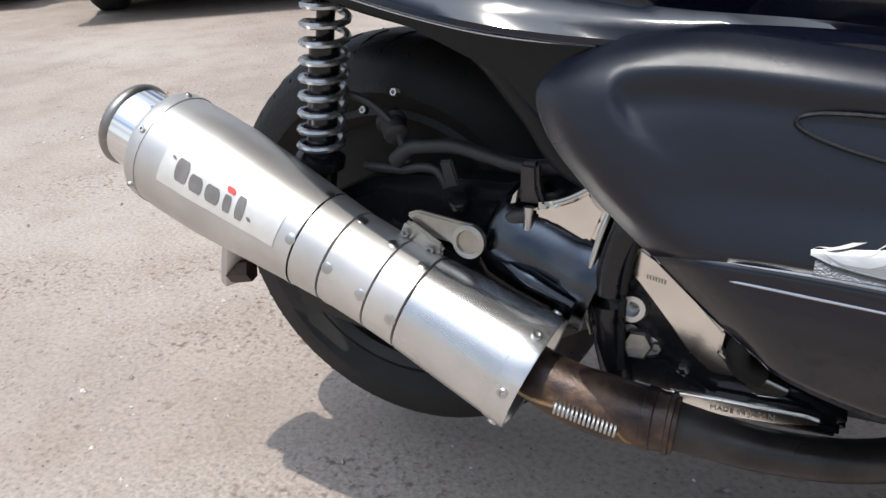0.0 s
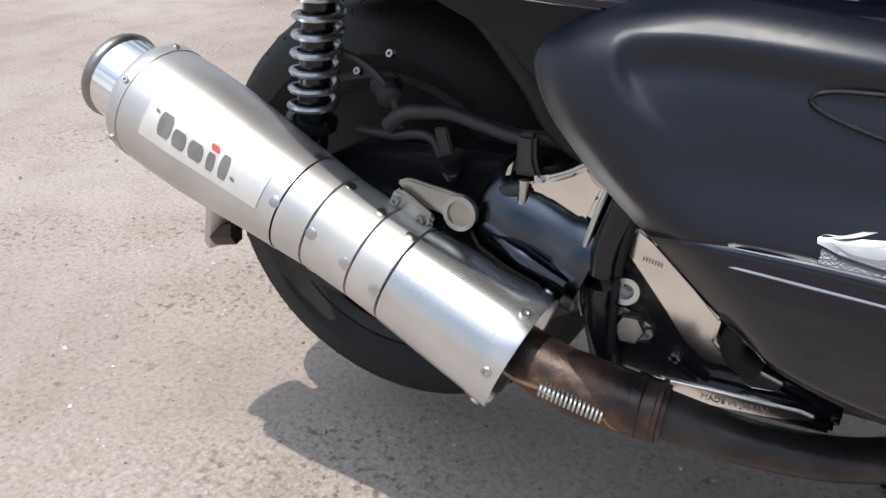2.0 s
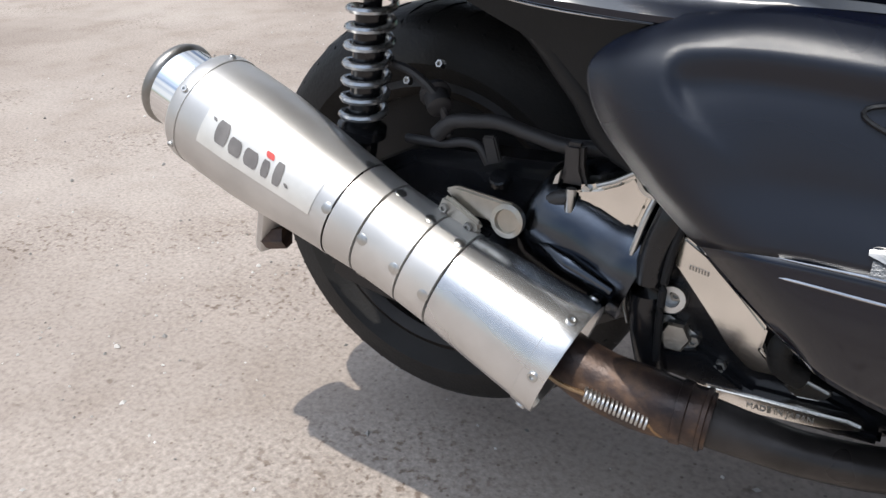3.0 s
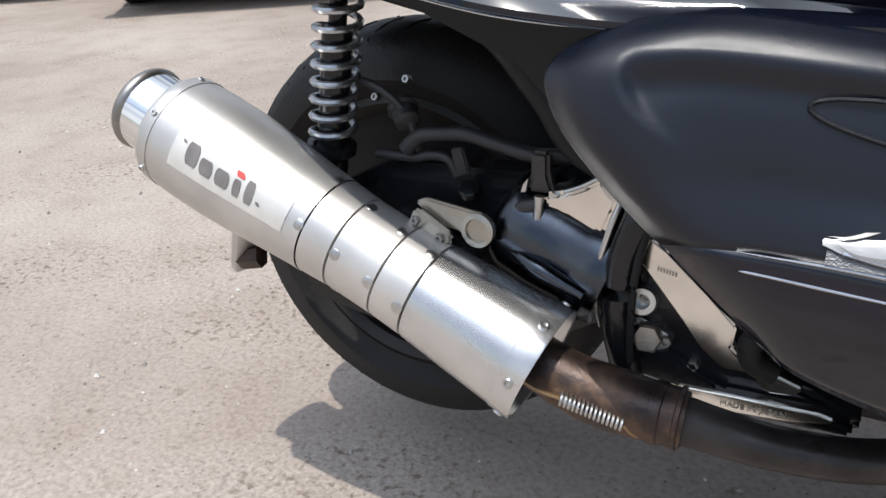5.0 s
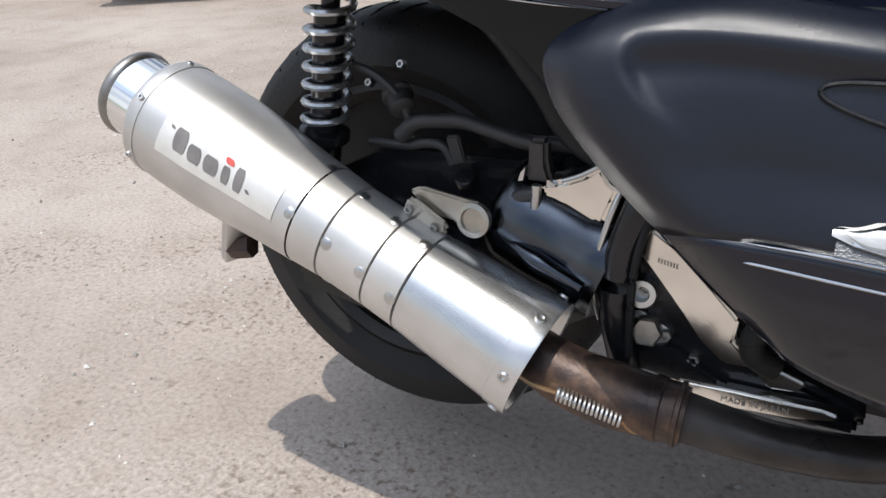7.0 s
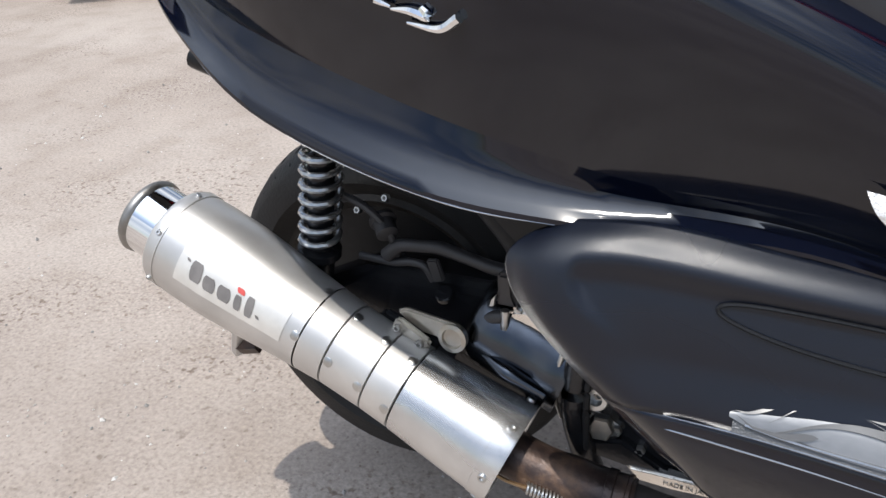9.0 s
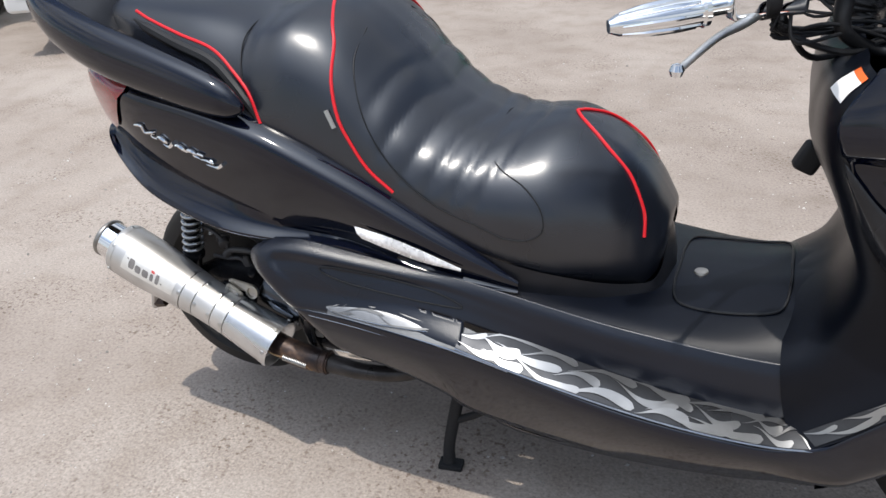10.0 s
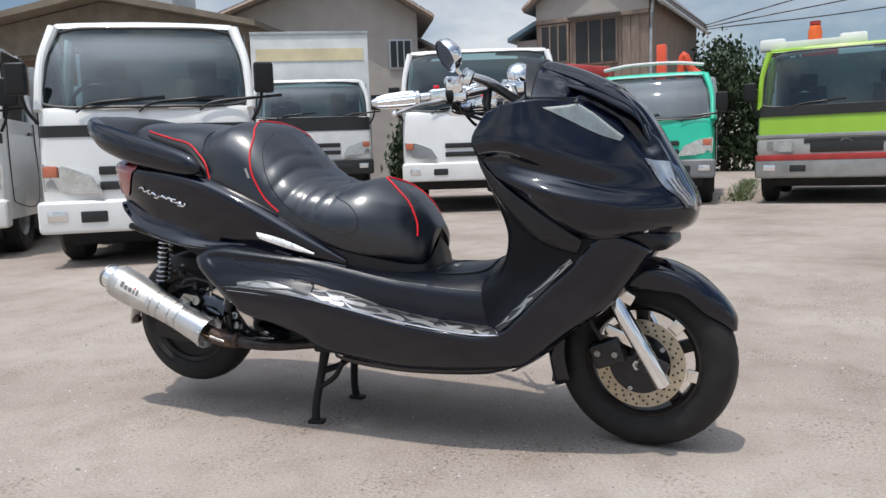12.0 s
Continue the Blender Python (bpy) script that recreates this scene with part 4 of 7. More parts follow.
piping = [
    [(0.02, 0.44), (0.06, 0.47), (0.13, 0.50), (0.20, 0.50), (0.25, 0.56), (0.285, 0.66), (0.308, 0.80)],
    [(0.350, 0.0), (0.374, 0.12), (0.403, 0.25)] + [(x, seat_v(x, z)) for x, z in ((0.418, 0.863), (0.428, 0.816), (0.443, 0.763), (0.463, 0.724), (0.491, 0.683), (0.533, 0.648))],
    [(0.772, 0.0), (0.784, 0.05), (0.810, 0.13), (0.842, 0.21), (0.872, 0.28), (0.893, 0.36), (0.905, 0.45), (0.909, 0.57)],
]
for n, line in enumerate(piping):
    for sd in (1, -1):
        if n == 1 and sd < 0:
            continue
        pts = [SEAT.at(seat_u(x), v, 0.001) for x, v in line]
        pts = [Vector((p.x, p.y * sd, p.z)) for p in pts]
        if n == 1:
            pts = [Vector((p.x, -p.y, p.z)) for p in pts[:0:-1]] + pts
        piece("red_piping", tube(pts, 0.0029, 7, 60), RED, seat, "bright red piping")
# no opening is cut here: a black bead paints the shadow line
pair_tube("seat_gap_shade", [SEAT.at(seat_u(x), v + 0.07, -0.002) for x, v in piping[0]], [0.003, 0.009, 0.010, 0.010, 0.009, 0.007, 0.004], BLACK, seat, "black bead that paints the shade between seat and rail", 8, 40)
for line in ([(0.655, 0.0), (0.66, 0.2), (0.69, 0.32), (0.735, 0.42), (0.765, 0.52), (0.770, 0.62), (0.745, 0.68), (0.71, 0.69)], [(0.44, 0.16), (0.45, 0.32), (0.48, 0.46), (0.53, 0.53), (0.60, 0.58), (0.67, 0.64), (0.71, 0.69)], [(0.262, 0.0), (0.26, 0.3), (0.262, 0.5), (0.285, 0.75)]):
    pair_tube("seat_seam", [SEAT.at(seat_u(x), v, 0.0005) for x, v in line], 0.0013, BLACK, seat, steps=44)
tg = SEAT.at(seat_u(0.432), 0.60, 0.004)
piece("seat_tag", box((0.006, 0.004, 0.030), pose(tg.x, tg.y, tg.z, 0, -22, 0)), PANELG, seat, "small grey maker's tag")
# seat base skirt
SKIRT = Sheet([[(0.40, -0.215, 0.70), (0.40, -0.205, 0.64)], [(0.55, -0.212, 0.605), (0.55, -0.20, 0.55)], [(0.70, -0.200, 0.545), (0.70, -0.198, 0.492)], [(0.82, -0.166, 0.512), (0.82, -0.165, 0.462)], [(0.90, -0.118, 0.492), (0.905, -0.118, 0.458)], [(0.935, -0.085, 0.500), (0.942, -0.085, 0.458)], [(0.94, 0, 0.56), (0.955, 0, 0.47)]])
piece("seat_base", weld(SKIRT.grid(bmesh.new(), 40, 5)), PLASTIC, label="black seat base")

# ---- grab rail ----
RAIL = [(-0.272, 0.012, 0.945, 0.018, 0.05), (-0.255, 0.085, 0.938, 0.022, 0.048), (-0.200, 0.150, 0.918, 0.034, 0.044), (-0.115, 0.200, 0.886, 0.044, 0.040), (0.0, 0.228, 0.852, 0.047, 0.038), (0.12, 0.240, 0.822, 0.044, 0.034), (0.21, 0.246, 0.800, 0.038, 0.030), (0.262, 0.248, 0.787, 0.028, 0.024), (0.288, 0.249, 0.779, 0.010, 0.010), (0.292, 0.249, 0.778, 0.0004, 0.0004)]
rows = []
for x, y, z, hv, hy in RAIL:
    rows.append([(x, -y + hy * math.cos(a) * 0.8, z + hv * math.sin(a)) for a in (math.pi * (0.5 + 2 * k / 10) for k in range(11))])
bm = bmesh.new()
Sheet(rows).grid(bm, 44, 24)
rail = piece("grab_rail", weld(bm), PAINT, label="black grab rails sweeping into a tail fin")
bm = bmesh.new()
Sheet([[(-0.272, 0, 0.962), (-0.272, -0.02, 0.961), (-0.255, -0.085, 0.958)], [(-0.23, 0, 0.962), (-0.225, -0.07, 0.958), (-0.205, -0.150, 0.948)], [(-0.17, 0, 0.955), (-0.16, -0.09, 0.948), (-0.13, -0.185, 0.925)], [(-0.09, 0, 0.942), (-0.085, -0.08, 0.935), (-0.06, -0.185, 0.898)], [(-0.055, 0, 0.90), (-0.05, -0.08, 0.89), (-0.02, -0.175, 0.86)]]).grid(bm, 24, 12)
piece("tail_deck", weld(bm), PLASTIC, rail, "matte black tail deck")

# ---- wheels ----
def wheel(name, centre, r, half, rim_r, label, steer=0.0, spokes=5):
    """Tyre with dark lines painting the shade in its tread grooves, rim with spokes and hub; the wheel's axis lies
    along y.
    """
    m = Matrix.Translation(centre) @ pose(0, 0, 0, 0, 0, steer) @ pose(0, 0, 0, 90, 0, 0)
    tyre = bmesh.new()
    prof = [(rim_r, -half * 0.72), (rim_r + 0.012, -half * 0.86), (r - 0.05, -half), (r - 0.024, -half * 0.93), (r - 0.009, -half * 0.70), (r - 0.002, -half * 0.36), (r, 0)]
    prof = prof + [(a, -h) for a, h in prof[-2::-1]]
    lathe(prof, m, 72, tyre)
    ty = piece("tyre", tyre, RUBBER, label=label)
    tread = bmesh.new()
    for k in range(44):
        for sd in (1, -1):
            a0 = 2 * math.pi * (k + (0.5 if sd > 0 else 0)) / 44
            pts = []
            for i in range(4):
                f = i / 3
                a, h = a0 + 0.09 * f, sd * half * (0.12 + 0.66 * f)
                rr = float(np.interp(abs(h) / half, [0, 0.36, 0.70, 0.93], [r, r - 0.002, r - 0.009, r - 0.024])) - 0.0014
                pts.append(m @ Vector((rr * math.cos(a), rr * math.sin(a), h)))
            tube(pts, 0.0022, 4, 4, bm=tread)
    tagged(piece("tread_groove_line", tread, BLACK, ty), kind="stuff")
    rim = bmesh.new()
    lathe([(rim_r + 0.004, -half * 0.74), (rim_r - 0.004, -half * 0.80), (rim_r - 0.014, -half * 0.66), (rim_r - 0.018, 0), (rim_r - 0.014, half * 0.66), (rim_r - 0.004, half * 0.80), (rim_r + 0.004, half * 0.74)], m, 56, rim)
    lathe([(0, -half * 0.6), (0.036, -half * 0.6), (0.040, -half * 0.4), (0.040, half * 0.4), (0.036, half * 0.6), (0, half * 0.6)], m, 24, rim)
    rm = piece("rim", rim, DARKRIM, ty, "dark cast wheel rim")
    for k in range(spokes):
        a = 2 * math.pi * k / spokes + 0.35
        sp = box((rim_r - 0.035, 0.034, half * 0.62), m @ pose(0, 0, 0, 0, 0, math.degrees(a)) @ Matrix.Translation(((rim_r + 0.02) / 2, 0, 0)), 0.008)
        piece("spoke", sp, DARKRIM, rm)
    return ty, m


STEER = -4.0
front_tyre, FM = wheel("front", (1.520, 0.010, 0.237), 0.237, 0.054, 0.150, "worn black front tyre", STEER)
rear_tyre, RM = wheel("rear", (0.034, 0, 0.283), 0.221, 0.060, 0.150, "dusty black rear tyre lifted off the ground")
# brake disc; black dots on it paint the dark of the drilled holes
disc = bmesh.new()
R0, R1, N = 0.080, 0.117, 96
top = []
for h in (0.066, 0.070):
    inner = [disc.verts.new(FM @ Vector((R0 * math.cos(a), R0 * math.sin(a), h))) for a in (2 * math.pi * k / N for k in range(N))]
    outer = [disc.verts.new(FM @ Vector((R1 * math.cos(a), R1 * math.sin(a), h))) for a in (2 * math.pi * k / N for k in range(N))]
    top.append((inner, outer))
for k in range(N):
    j = (k + 1) % N
    disc.faces.new((top[1][0][k], top[1][1][k], top[1][1][j], top[1][0][j]))
    disc.faces.new((top[0][0][j], top[0][1][j], top[0][1][k], top[0][0][k]))
    disc.faces.new((top[0][1][k], top[0][1][j], top[1][1][j], top[1][1][k]))
    disc.faces.new((top[0][0][j], top[0][0][k], top[1][0][k], top[1][0][j]))
brake = piece("brake_disc", disc, DISC, front_tyre, "drilled bronze-grey brake disc")
holes = bmesh.new()
for k in range(24):
    for q, rr in enumerate((0.089, 0.099, 0.109)):
        a = 2 * math.pi * (k + q * 0.36) / 24
        lathe([(0, 0.0708), (0.0032, 0.0708), (0.0032, 0.0695), (0, 0.0695)], FM @ Matrix.Translation((rr * math.cos(a), rr * math.sin(a), 0)), 8, holes)
tagged(piece("disc_hole_dot", holes, BLACK, brake), kind="stuff")
carrier = bmesh.new()
lathe([(0.030, 0.05), (0.060, 0.062), (0.082, 0.0665), (0.082, 0.069), (0.055, 0.068), (0.028, 0.072), (0.0, 0.072)], FM, 32, carrier)
piece("disc_carrier", carrier, CASTING, brake)
for k in range(5):
    a = 2 * math.pi * k / 5 + 0.6
    bolt("disc_bolt", FM @ Vector((0.072 * math.cos(a), 0.072 * math.sin(a), 0.068)), FM.to_3x3() @ Vector((0, 0, 1)), 0.007, 0.006, front_tyre, STEEL).matrix_parent_inverse = BACK
for k, (a, l) in enumerate(((-0.82, 0.034), (0.19, 0.028))):
    b = box((l, 0.032, 0.008), FM @ pose(0, 0, 0, 0, 0, math.degrees(-a - math.pi * 0)) @ Matrix.Translation((0.134, 0, 0.056)), 0.003)
    piece("wheel_weight_plate", b, SILVER, front_tyre, "bright spoke end")
nut = bolt("axle_nut", FM @ Vector((0, 0, 0.072)), FM.to_3x3() @ Vector((0, 0, 1)), 0.016, 0.02, None, STEEL)
nut.parent, nut.matrix_parent_inverse = scooter, BACK


def sbolt(name, at, way, r, h, parent, mat=None, hexed=True, socket=True):
    b = bolt(name, at, way, r, h, None, mat, hexed, socket)
    b.parent, b.matrix_parent_inverse = parent or scooter, BACK
    return b


# ---- front fork ----
for sd in (1, -1):
    y = -0.108 * sd
    lo, hi = Vector((1.584, y, 0.196)), Vector((1.458, y, 0.415))
    d = (lo - hi).normalized()
    leg = piece("fork_leg", lathe([(0, 0), (0.019, 0), (0.021, 0.004), (0.021, 0.245), (0.019, 0.252), (0.0, 0.252)], axis_pose(lo, hi), 20), CHROME, label="bright polished fork leg")
    piece("fork_cover_edge", box((0.010, 0.012, 0.235), axis_pose(lo, hi) @ pose(0.012, -0.004 * sd, 0.128), 0.003), SILVER, leg)
    piece("fork_tube", lathe([(0, 0), (0.016, 0), (0.016, 0.25), (0, 0.25)], axis_pose(hi, hi - d), 16), STEEL, leg)
    piece("fork_collar", lathe([(0.017, 0), (0.026, 0), (0.027, 0.022), (0.018, 0.026)], axis_pose(hi - d * 0.006, hi - d), 16), CASTING, leg)
    piece("fork_bracket", box((0.055, 0.02, 0.03), pose(1.485, y, 0.425, 0, 30, 0), 0.005), SILVER, leg)
    piece("axle_lug", box((0.075, 0.03, 0.05), pose(1.556, y + 0.006 * sd, 0.243, 0, 25, 0), 0.012), CASTING, leg)
caliper = piece("brake_caliper", box((0.085, 0.052, 0.070), pose(1.440, -0.092, 0.272, 0, -20, 0), 0.014, seg=3), CASTING, label="black brake caliper")
for dx in (-0.022, 0.022):
    sbolt("caliper_bolt", (1.440 + dx, -0.118, 0.272), (0, -1, 0), 0.009, 0.008, caliper, BOLT)
piece("caliper_arm", box((0.12, 0.014, 0.03), pose(1.49, -0.098, 0.31, 0, 24, 0), 0.005), SILVER, caliper)
piece("brake_hose", tube([(1.43, -0.12, 0.31), (1.40, -0.13, 0.37), (1.43, -0.12, 0.43), (1.47, -0.09, 0.52)], 0.006, 8, 20), RUBBER, caliper)
# front fender
FEN = []
for deg, w, rr in ((18, 0.012, 0.268), (26, 0.040, 0.270), (40, 0.066, 0.272), (58, 0.078, 0.276), (78, 0.082, 0.280), (100, 0.082, 0.280), (125, 0.080, 0.276), (150, 0.076, 0.272), (172, 0.072, 0.270), (196, 0.066, 0.268)):
    a, c = radians(deg + 3), Vector((1.522, 0.006, 0.240))
    if deg == 18:
        rr -= 0.012
    rr -= 0.010
    drop = 0.045 if 60 < deg < 140 else 0.028
    row = []
    for f, dz in ((0, 0), (0.5, 0.004), (0.88, 0.014), (1.0, 0.028), (1.0, 0.028 + drop)):
        r2 = rr - dz * min(1, w / 0.06)
        row.append((c.x + r2 * math.cos(a), -w * f, c.z + r2 * math.sin(a)))
    FEN.append(row)
fender = piece("front_fender", weld(Sheet(FEN).grid(bmesh.new(), 44, 16)), PAINT, label="glossy black front fender")
thick(fender, 0.003, 0)
piece("fender_fin", tube([FEN[3][2], FEN[4][2], FEN[5][2]], [0.002, 0.008, 0.002], 6, 12), PAINT, fender)
piece("mud_flap", slab([(-0.05, 0), (0.05, 0), (0.035, -0.09), (-0.035, -0.09)], 0.006, pose(1.286, 0, 0.252, 0, 0, 90) @ pose(0, 0, 0, 6, 0, 0)), BLACK, fender)
piece("wheel_well", weld(Sheet([[(1.30, -0.10, 0.30), (1.29, 0, 0.31)], [(1.33, -0.13, 0.42), (1.31, 0, 0.44)], [(1.42, -0.13, 0.53), (1.42, 0, 0.55)], [(1.56, -0.12, 0.56), (1.57, 0, 0.56)]]).grid(bmesh.new(), 16, 8)), BLACK, label="black inner wheel well")

# ---- exhaust ----
MA, MB = Vector((-0.167, -0.176, 0.4395)), Vector((0.238, -0.196, 0.276))
AX = axis_pose(MA, MB)
LEN = (MB - MA).length
STEEL_DARK = material("tarnished_steel", (0.26, 0.25, 0.235), 0.35, 0.9, 0, 0.35, 60, 0.1, 200)
exhaust = empty("exhaust")
exhaust.parent, exhaust.matrix_parent_inverse = scooter, BACK
exhaust["label"] = "brushed aluminium twist muffler with rusty header pipe"


def can(name, prof, mat, label="", seg=40, parent=None):
    """A turned section of the muffler, slightly oval."""
    return piece(name, lathe(prof, AX @ Matrix.Diagonal((1, 1, 1, 1)), seg), mat, parent or exhaust, label)


can("tail_tip", [(0.0385, 0.006), (0.0385, 0.060), (0.034, 0.060), (0.034, 0.004)], CHROME, "polished tail tip")
can("tip_rim", [(0.034, 0.003), (0.036, -0.003), (0.0395, -0.004), (0.0412, 0.0), (0.0405, 0.004), (0.0385, 0.006)], STEEL_DARK, "dark rolled rim")
can("tip_bore", [(0.0335, 0.001), (0.0335, 0.055), (0.0, 0.055)], BLACK)
can("end_cap", [(0.0385, 0.038), (0.052, 0.042), (0.0545, 0.047), (0.0545, 0.056), (0.050, 0.056)], ALU)
S = LEN / 0.4451
body = can("muffler_body", [(0.0535, 0.050), (0.0545, 0.075), (0.0540, 0.115), (0.0515, 0.150), (0.0482, 0.185), (0.0455, 0.222 * S), (0.0455, 0.226 * S)], ALU, "brushed aluminium muffler body")
for a, b, ra, rb in ((0.227, 0.256, 0.0450, 0.0430), (0.257, 0.303, 0.0427, 0.0424), (0.304, 0.335, 0.0424, 0.0432)):
    can("muffler_ring", [(ra - 0.004, a * S), (ra, a * S + 0.0006), (rb, b * S - 0.0006), (rb - 0.004, b * S)], ALU)
can("muffler_cone", [(0.0400, 0.336 * S), (0.0436, 0.337 * S), (0.0460, 0.375 * S), (0.0488, 0.428 * S), (0.0496, 0.4285 * S), (0.0502, 0.446 * S), (0.0498, 0.448 * S), (0.0470, 0.447 * S), (0.040, 0.43 * S), (0.0, 0.43 * S)], material("polished_aluminium", (0.62, 0.62, 0.62), 0.27, 0.88, 0, 0.12, 30, 0.01, 260), "conical front section")
for k in range(6):
    for rr, h, q, turn in ((0.0498, 0.438 * S, 0.0042, 0.87), (0.0545, 0.051, 0.0030, 0.35)):
        a = 2 * math.pi * k / 6 + turn
        p = AX @ Vector((rr * math.cos(a), rr * math.sin(a), h))
        sbolt("rivet", p - (p - (AX @ Vector((0, 0, h)))).normalized() * 0.001, p - (AX @ Vector((0, 0, h))), q, 0.003, exhaust, STEEL, hexed=False)
# weld tack marks on the rings
tack = bmesh.new()
for h in (0.222, 0.262, 0.298, 0.330):
    for k in range(5):
        a = 2 * math.pi * k / 5 + 0.8 + h * 3
        rr = float(np.interp(h, [0.22, 0.26, 0.30, 0.335], [0.0453, 0.0427, 0.0424, 0.0432]))
        lathe([(0, 0.0007), (0.0045, 0.0005), (0.0052, 0), (0, 0)], AX @ Matrix.Translation((0, 0, h * S)) @ pose(0, 0, 0, 0, 0, math.degrees(a)) @ Matrix.Translation((rr, 0, 0)) @ pose(0, 0, 0, 0, 90, 0), 10, tack)
tagged(piece("weld_tack", tack, STEEL, exhaust), kind="stuff")


def on_can(h, a, lift=0.0006):
    rr = float(np.interp(h, [0.050, 0.075, 0.115, 0.150, 0.185, 0.222], [0.0535, 0.0545, 0.0540, 0.0515, 0.0482, 0.0455])) + lift
    return AX @ Vector((rr * math.cos(a), rr * math.sin(a), h))


# printed mark as plain shapes, along the side that faces out
OUT = AX.to_3x3().inverted() @ Vector((0.30, -0.86, 0.42))
A0 = math.atan2(OUT.y, OUT.x)
RISE = AX.to_3x3().inverted() @ Vector((0, 0, 1))
UPA = 1 if math.sin(math.atan2(RISE.y, RISE.x) - A0) > 0 else -1


def mark(h0, h1, a0, a1, mat, name="printed_mark", lift=0.0008):
    bm = bmesh.new()
    n = 8
    half = (h1 - h0) / 2
    lean = 0.0 if name == "label_field" else 0.0012
    g = []
    for i in range(n + 1):
        row = []
        for j in range(n + 1):
            f = 2 * j / n - 1
            wide = 1 if name == "label_field" else 1 - 0.32 * abs(f) ** 3
            row.append(bm.verts.new(on_can(h0 + half + half * wide * (2 * i / n - 1) - lean * f, A0 + UPA * (a0 + (a1 - a0) * j / n), lift)))
        g.append(row)
    for i in range(n):
        for j in range(n):
            bm.faces.new((g[i][j], g[i + 1][j], g[i + 1][j + 1], g[i][j + 1]))
    bmesh.ops.recalc_face_normals(bm, faces=bm.faces)
    return piece(name, bm, mat, body)


mark(0.083, 0.206, -0.44, 0.36, material("pale_label", (0.74, 0.72, 0.68), 0.45, 0.6, 0, 0.1, 60), "label_field", 0.0003)
# five plain bars of the mark's own widths and heights, its red dot and two specks
for h0, h1, a0, a1 in ((0.0985, 0.1125, -0.26, 0.10), (0.1155, 0.1290, -0.28, -0.02), (0.1325, 0.1470, -0.29, -0.02), (0.1515, 0.1590, -0.30, -0.02), (0.1635, 0.1720, -0.31, 0.08)):
    mark(h0, h1, a0, a1, INK)
mark(0.1500, 0.1585, 0.02, 0.12, INKRED)
mark(0.0915, 0.0955, 0.02, 0.07, INK)
mark(0.1765, 0.1805, -0.24, -0.18, INK)
# hanger bolt below the body
hb = Vector((-0.082, -0.168, 0.296))
piece("hanger_tab", box((0.03, 0.012, 0.085), axis_pose(hb, (-0.052, -0.180, 0.375)) @ Matrix.Translation((0, 0, 0.03)), 0.004), ALU, exhaust)
sbolt("hanger_bolt", hb + Vector((0.02, 0, 0.005)), (-1, -0.25, -0.15), 0.012, 0.024, exhaust, RUST)
# header pipe and springs
pipe = piece("link_pipe", tube([(0.215, -0.194, 0.287), (0.262, -0.198, 0.269), (0.300, -0.198, 0.2615), (0.352, -0.196, 0.2575)], [0.021, 0.0235, 0.0250, 0.0215], 24, 24), RUST, exhaust, "rust-brown link pipe")
piece("pipe_sleeve", lathe([(0.0195, 0), (0.0245, 0.001), (0.0240, 0.008), (0.0228, 0.009), (0.0228, 0.018), (0.0240, 0.019), (0.0240, 0.022), (0.0195, 0.023)], axis_pose((0.327, -0.1968, 0.2592), (0.36, -0.196, 0.2577)), 28), RUST, exhaust)
piece("header_pipe", tube([(0.338, -0.196, 0.258), (0.378, -0.193, 0.2525), (0.42, -0.188, 0.2480), (0.479, -0.170, 0.2450), (0.56, -0.12, 0.245), (0.70, -0.07, 0.25)], [0.0190, 0.0172, 0.0162, 0.0158, 0.0158, 0.0158], 20, 34), material("header_pipe_steel", (0.045, 0.040, 0.038), 0.42, 0.5, 0, 0.5, 40, 0.15, 200), exhaust, "dull brown header pipe")
sp0, sp1 = Vector((0.266, -0.227, 0.272)), Vector((0.313, -0.220, 0.258))
coil = []
SM = axis_pose(sp0, sp1)
for i in range(15 * 10 + 1):
    a = 2 * math.pi * i / 10
    coil.append(SM @ Vector((0.0048 * math.cos(a), 0.0048 * math.sin(a), (sp1 - sp0).length * i / 150)))
piece("exhaust_spring", tube(coil, 0.00115, 5, 300), STEEL, exhaust, "bright tension spring")
piece("spring_hook", tube([(0.236, -0.232, 0.283), (0.250, -0.230, 0.276), (0.266, -0.227, 0.272)], 0.0018, 6, 8), GOLD, exhaust)
piece("spring_hook", tube([(0.313, -0.220, 0.258), (0.322, -0.216, 0.248), (0.330, -0.21, 0.252)], 0.0022, 6, 8), GOLD, exhaust)
# mount plate with two bolts
PLATEM = material("dull_bare_steel", (0.46, 0.43, 0.38), 0.36, 0.95, 0, 0.25, 60, 0.1, 200)
mount = piece("mount_plate", slab([(0.116, 0.384), (0.127, 0.389), (0.165, 0.384), (0.178, 0.383), (0.1865, 0.376), (0.1865, 0.364), (0.178, 0.356), (0.166, 0.357), (0.157, 0.364), (0.135, 0.366)], 0.006, pose(0, -0.166, 0), 0.002), PLATEM, exhaust, "dull bare steel mounting plate")
bar = piece("mount_bar", slab([(0.112, 0.366), (0.119, 0.381), (0.124, 0.382), (0.153, 0.364), (0.154, 0.358), (0.147, 0.350), (0.140, 0.350)], 0.007, pose(0, -0.174, 0), 0.0025), PLATEM, exhaust, "bolted steel bar")
for x, z in ((0.1215, 0.3725), (0.1435, 0.3600)):
    sbolt("mount_bolt", (x, -0.1772, z), (0, -1, 0.1), 0.0042, 0.004, bar, BOLT)
piece("mount_lug", lathe([(0, 0), (0.0135, 0), (0.0140, 0.007), (0.0100, 0.008), (0.0092, 0.005), (0, 0.005)], axis_pose((0.1745, -0.166, 0.3685), (0.1745, -0.180, 0.3705)), 24), PLATEM, exhaust)
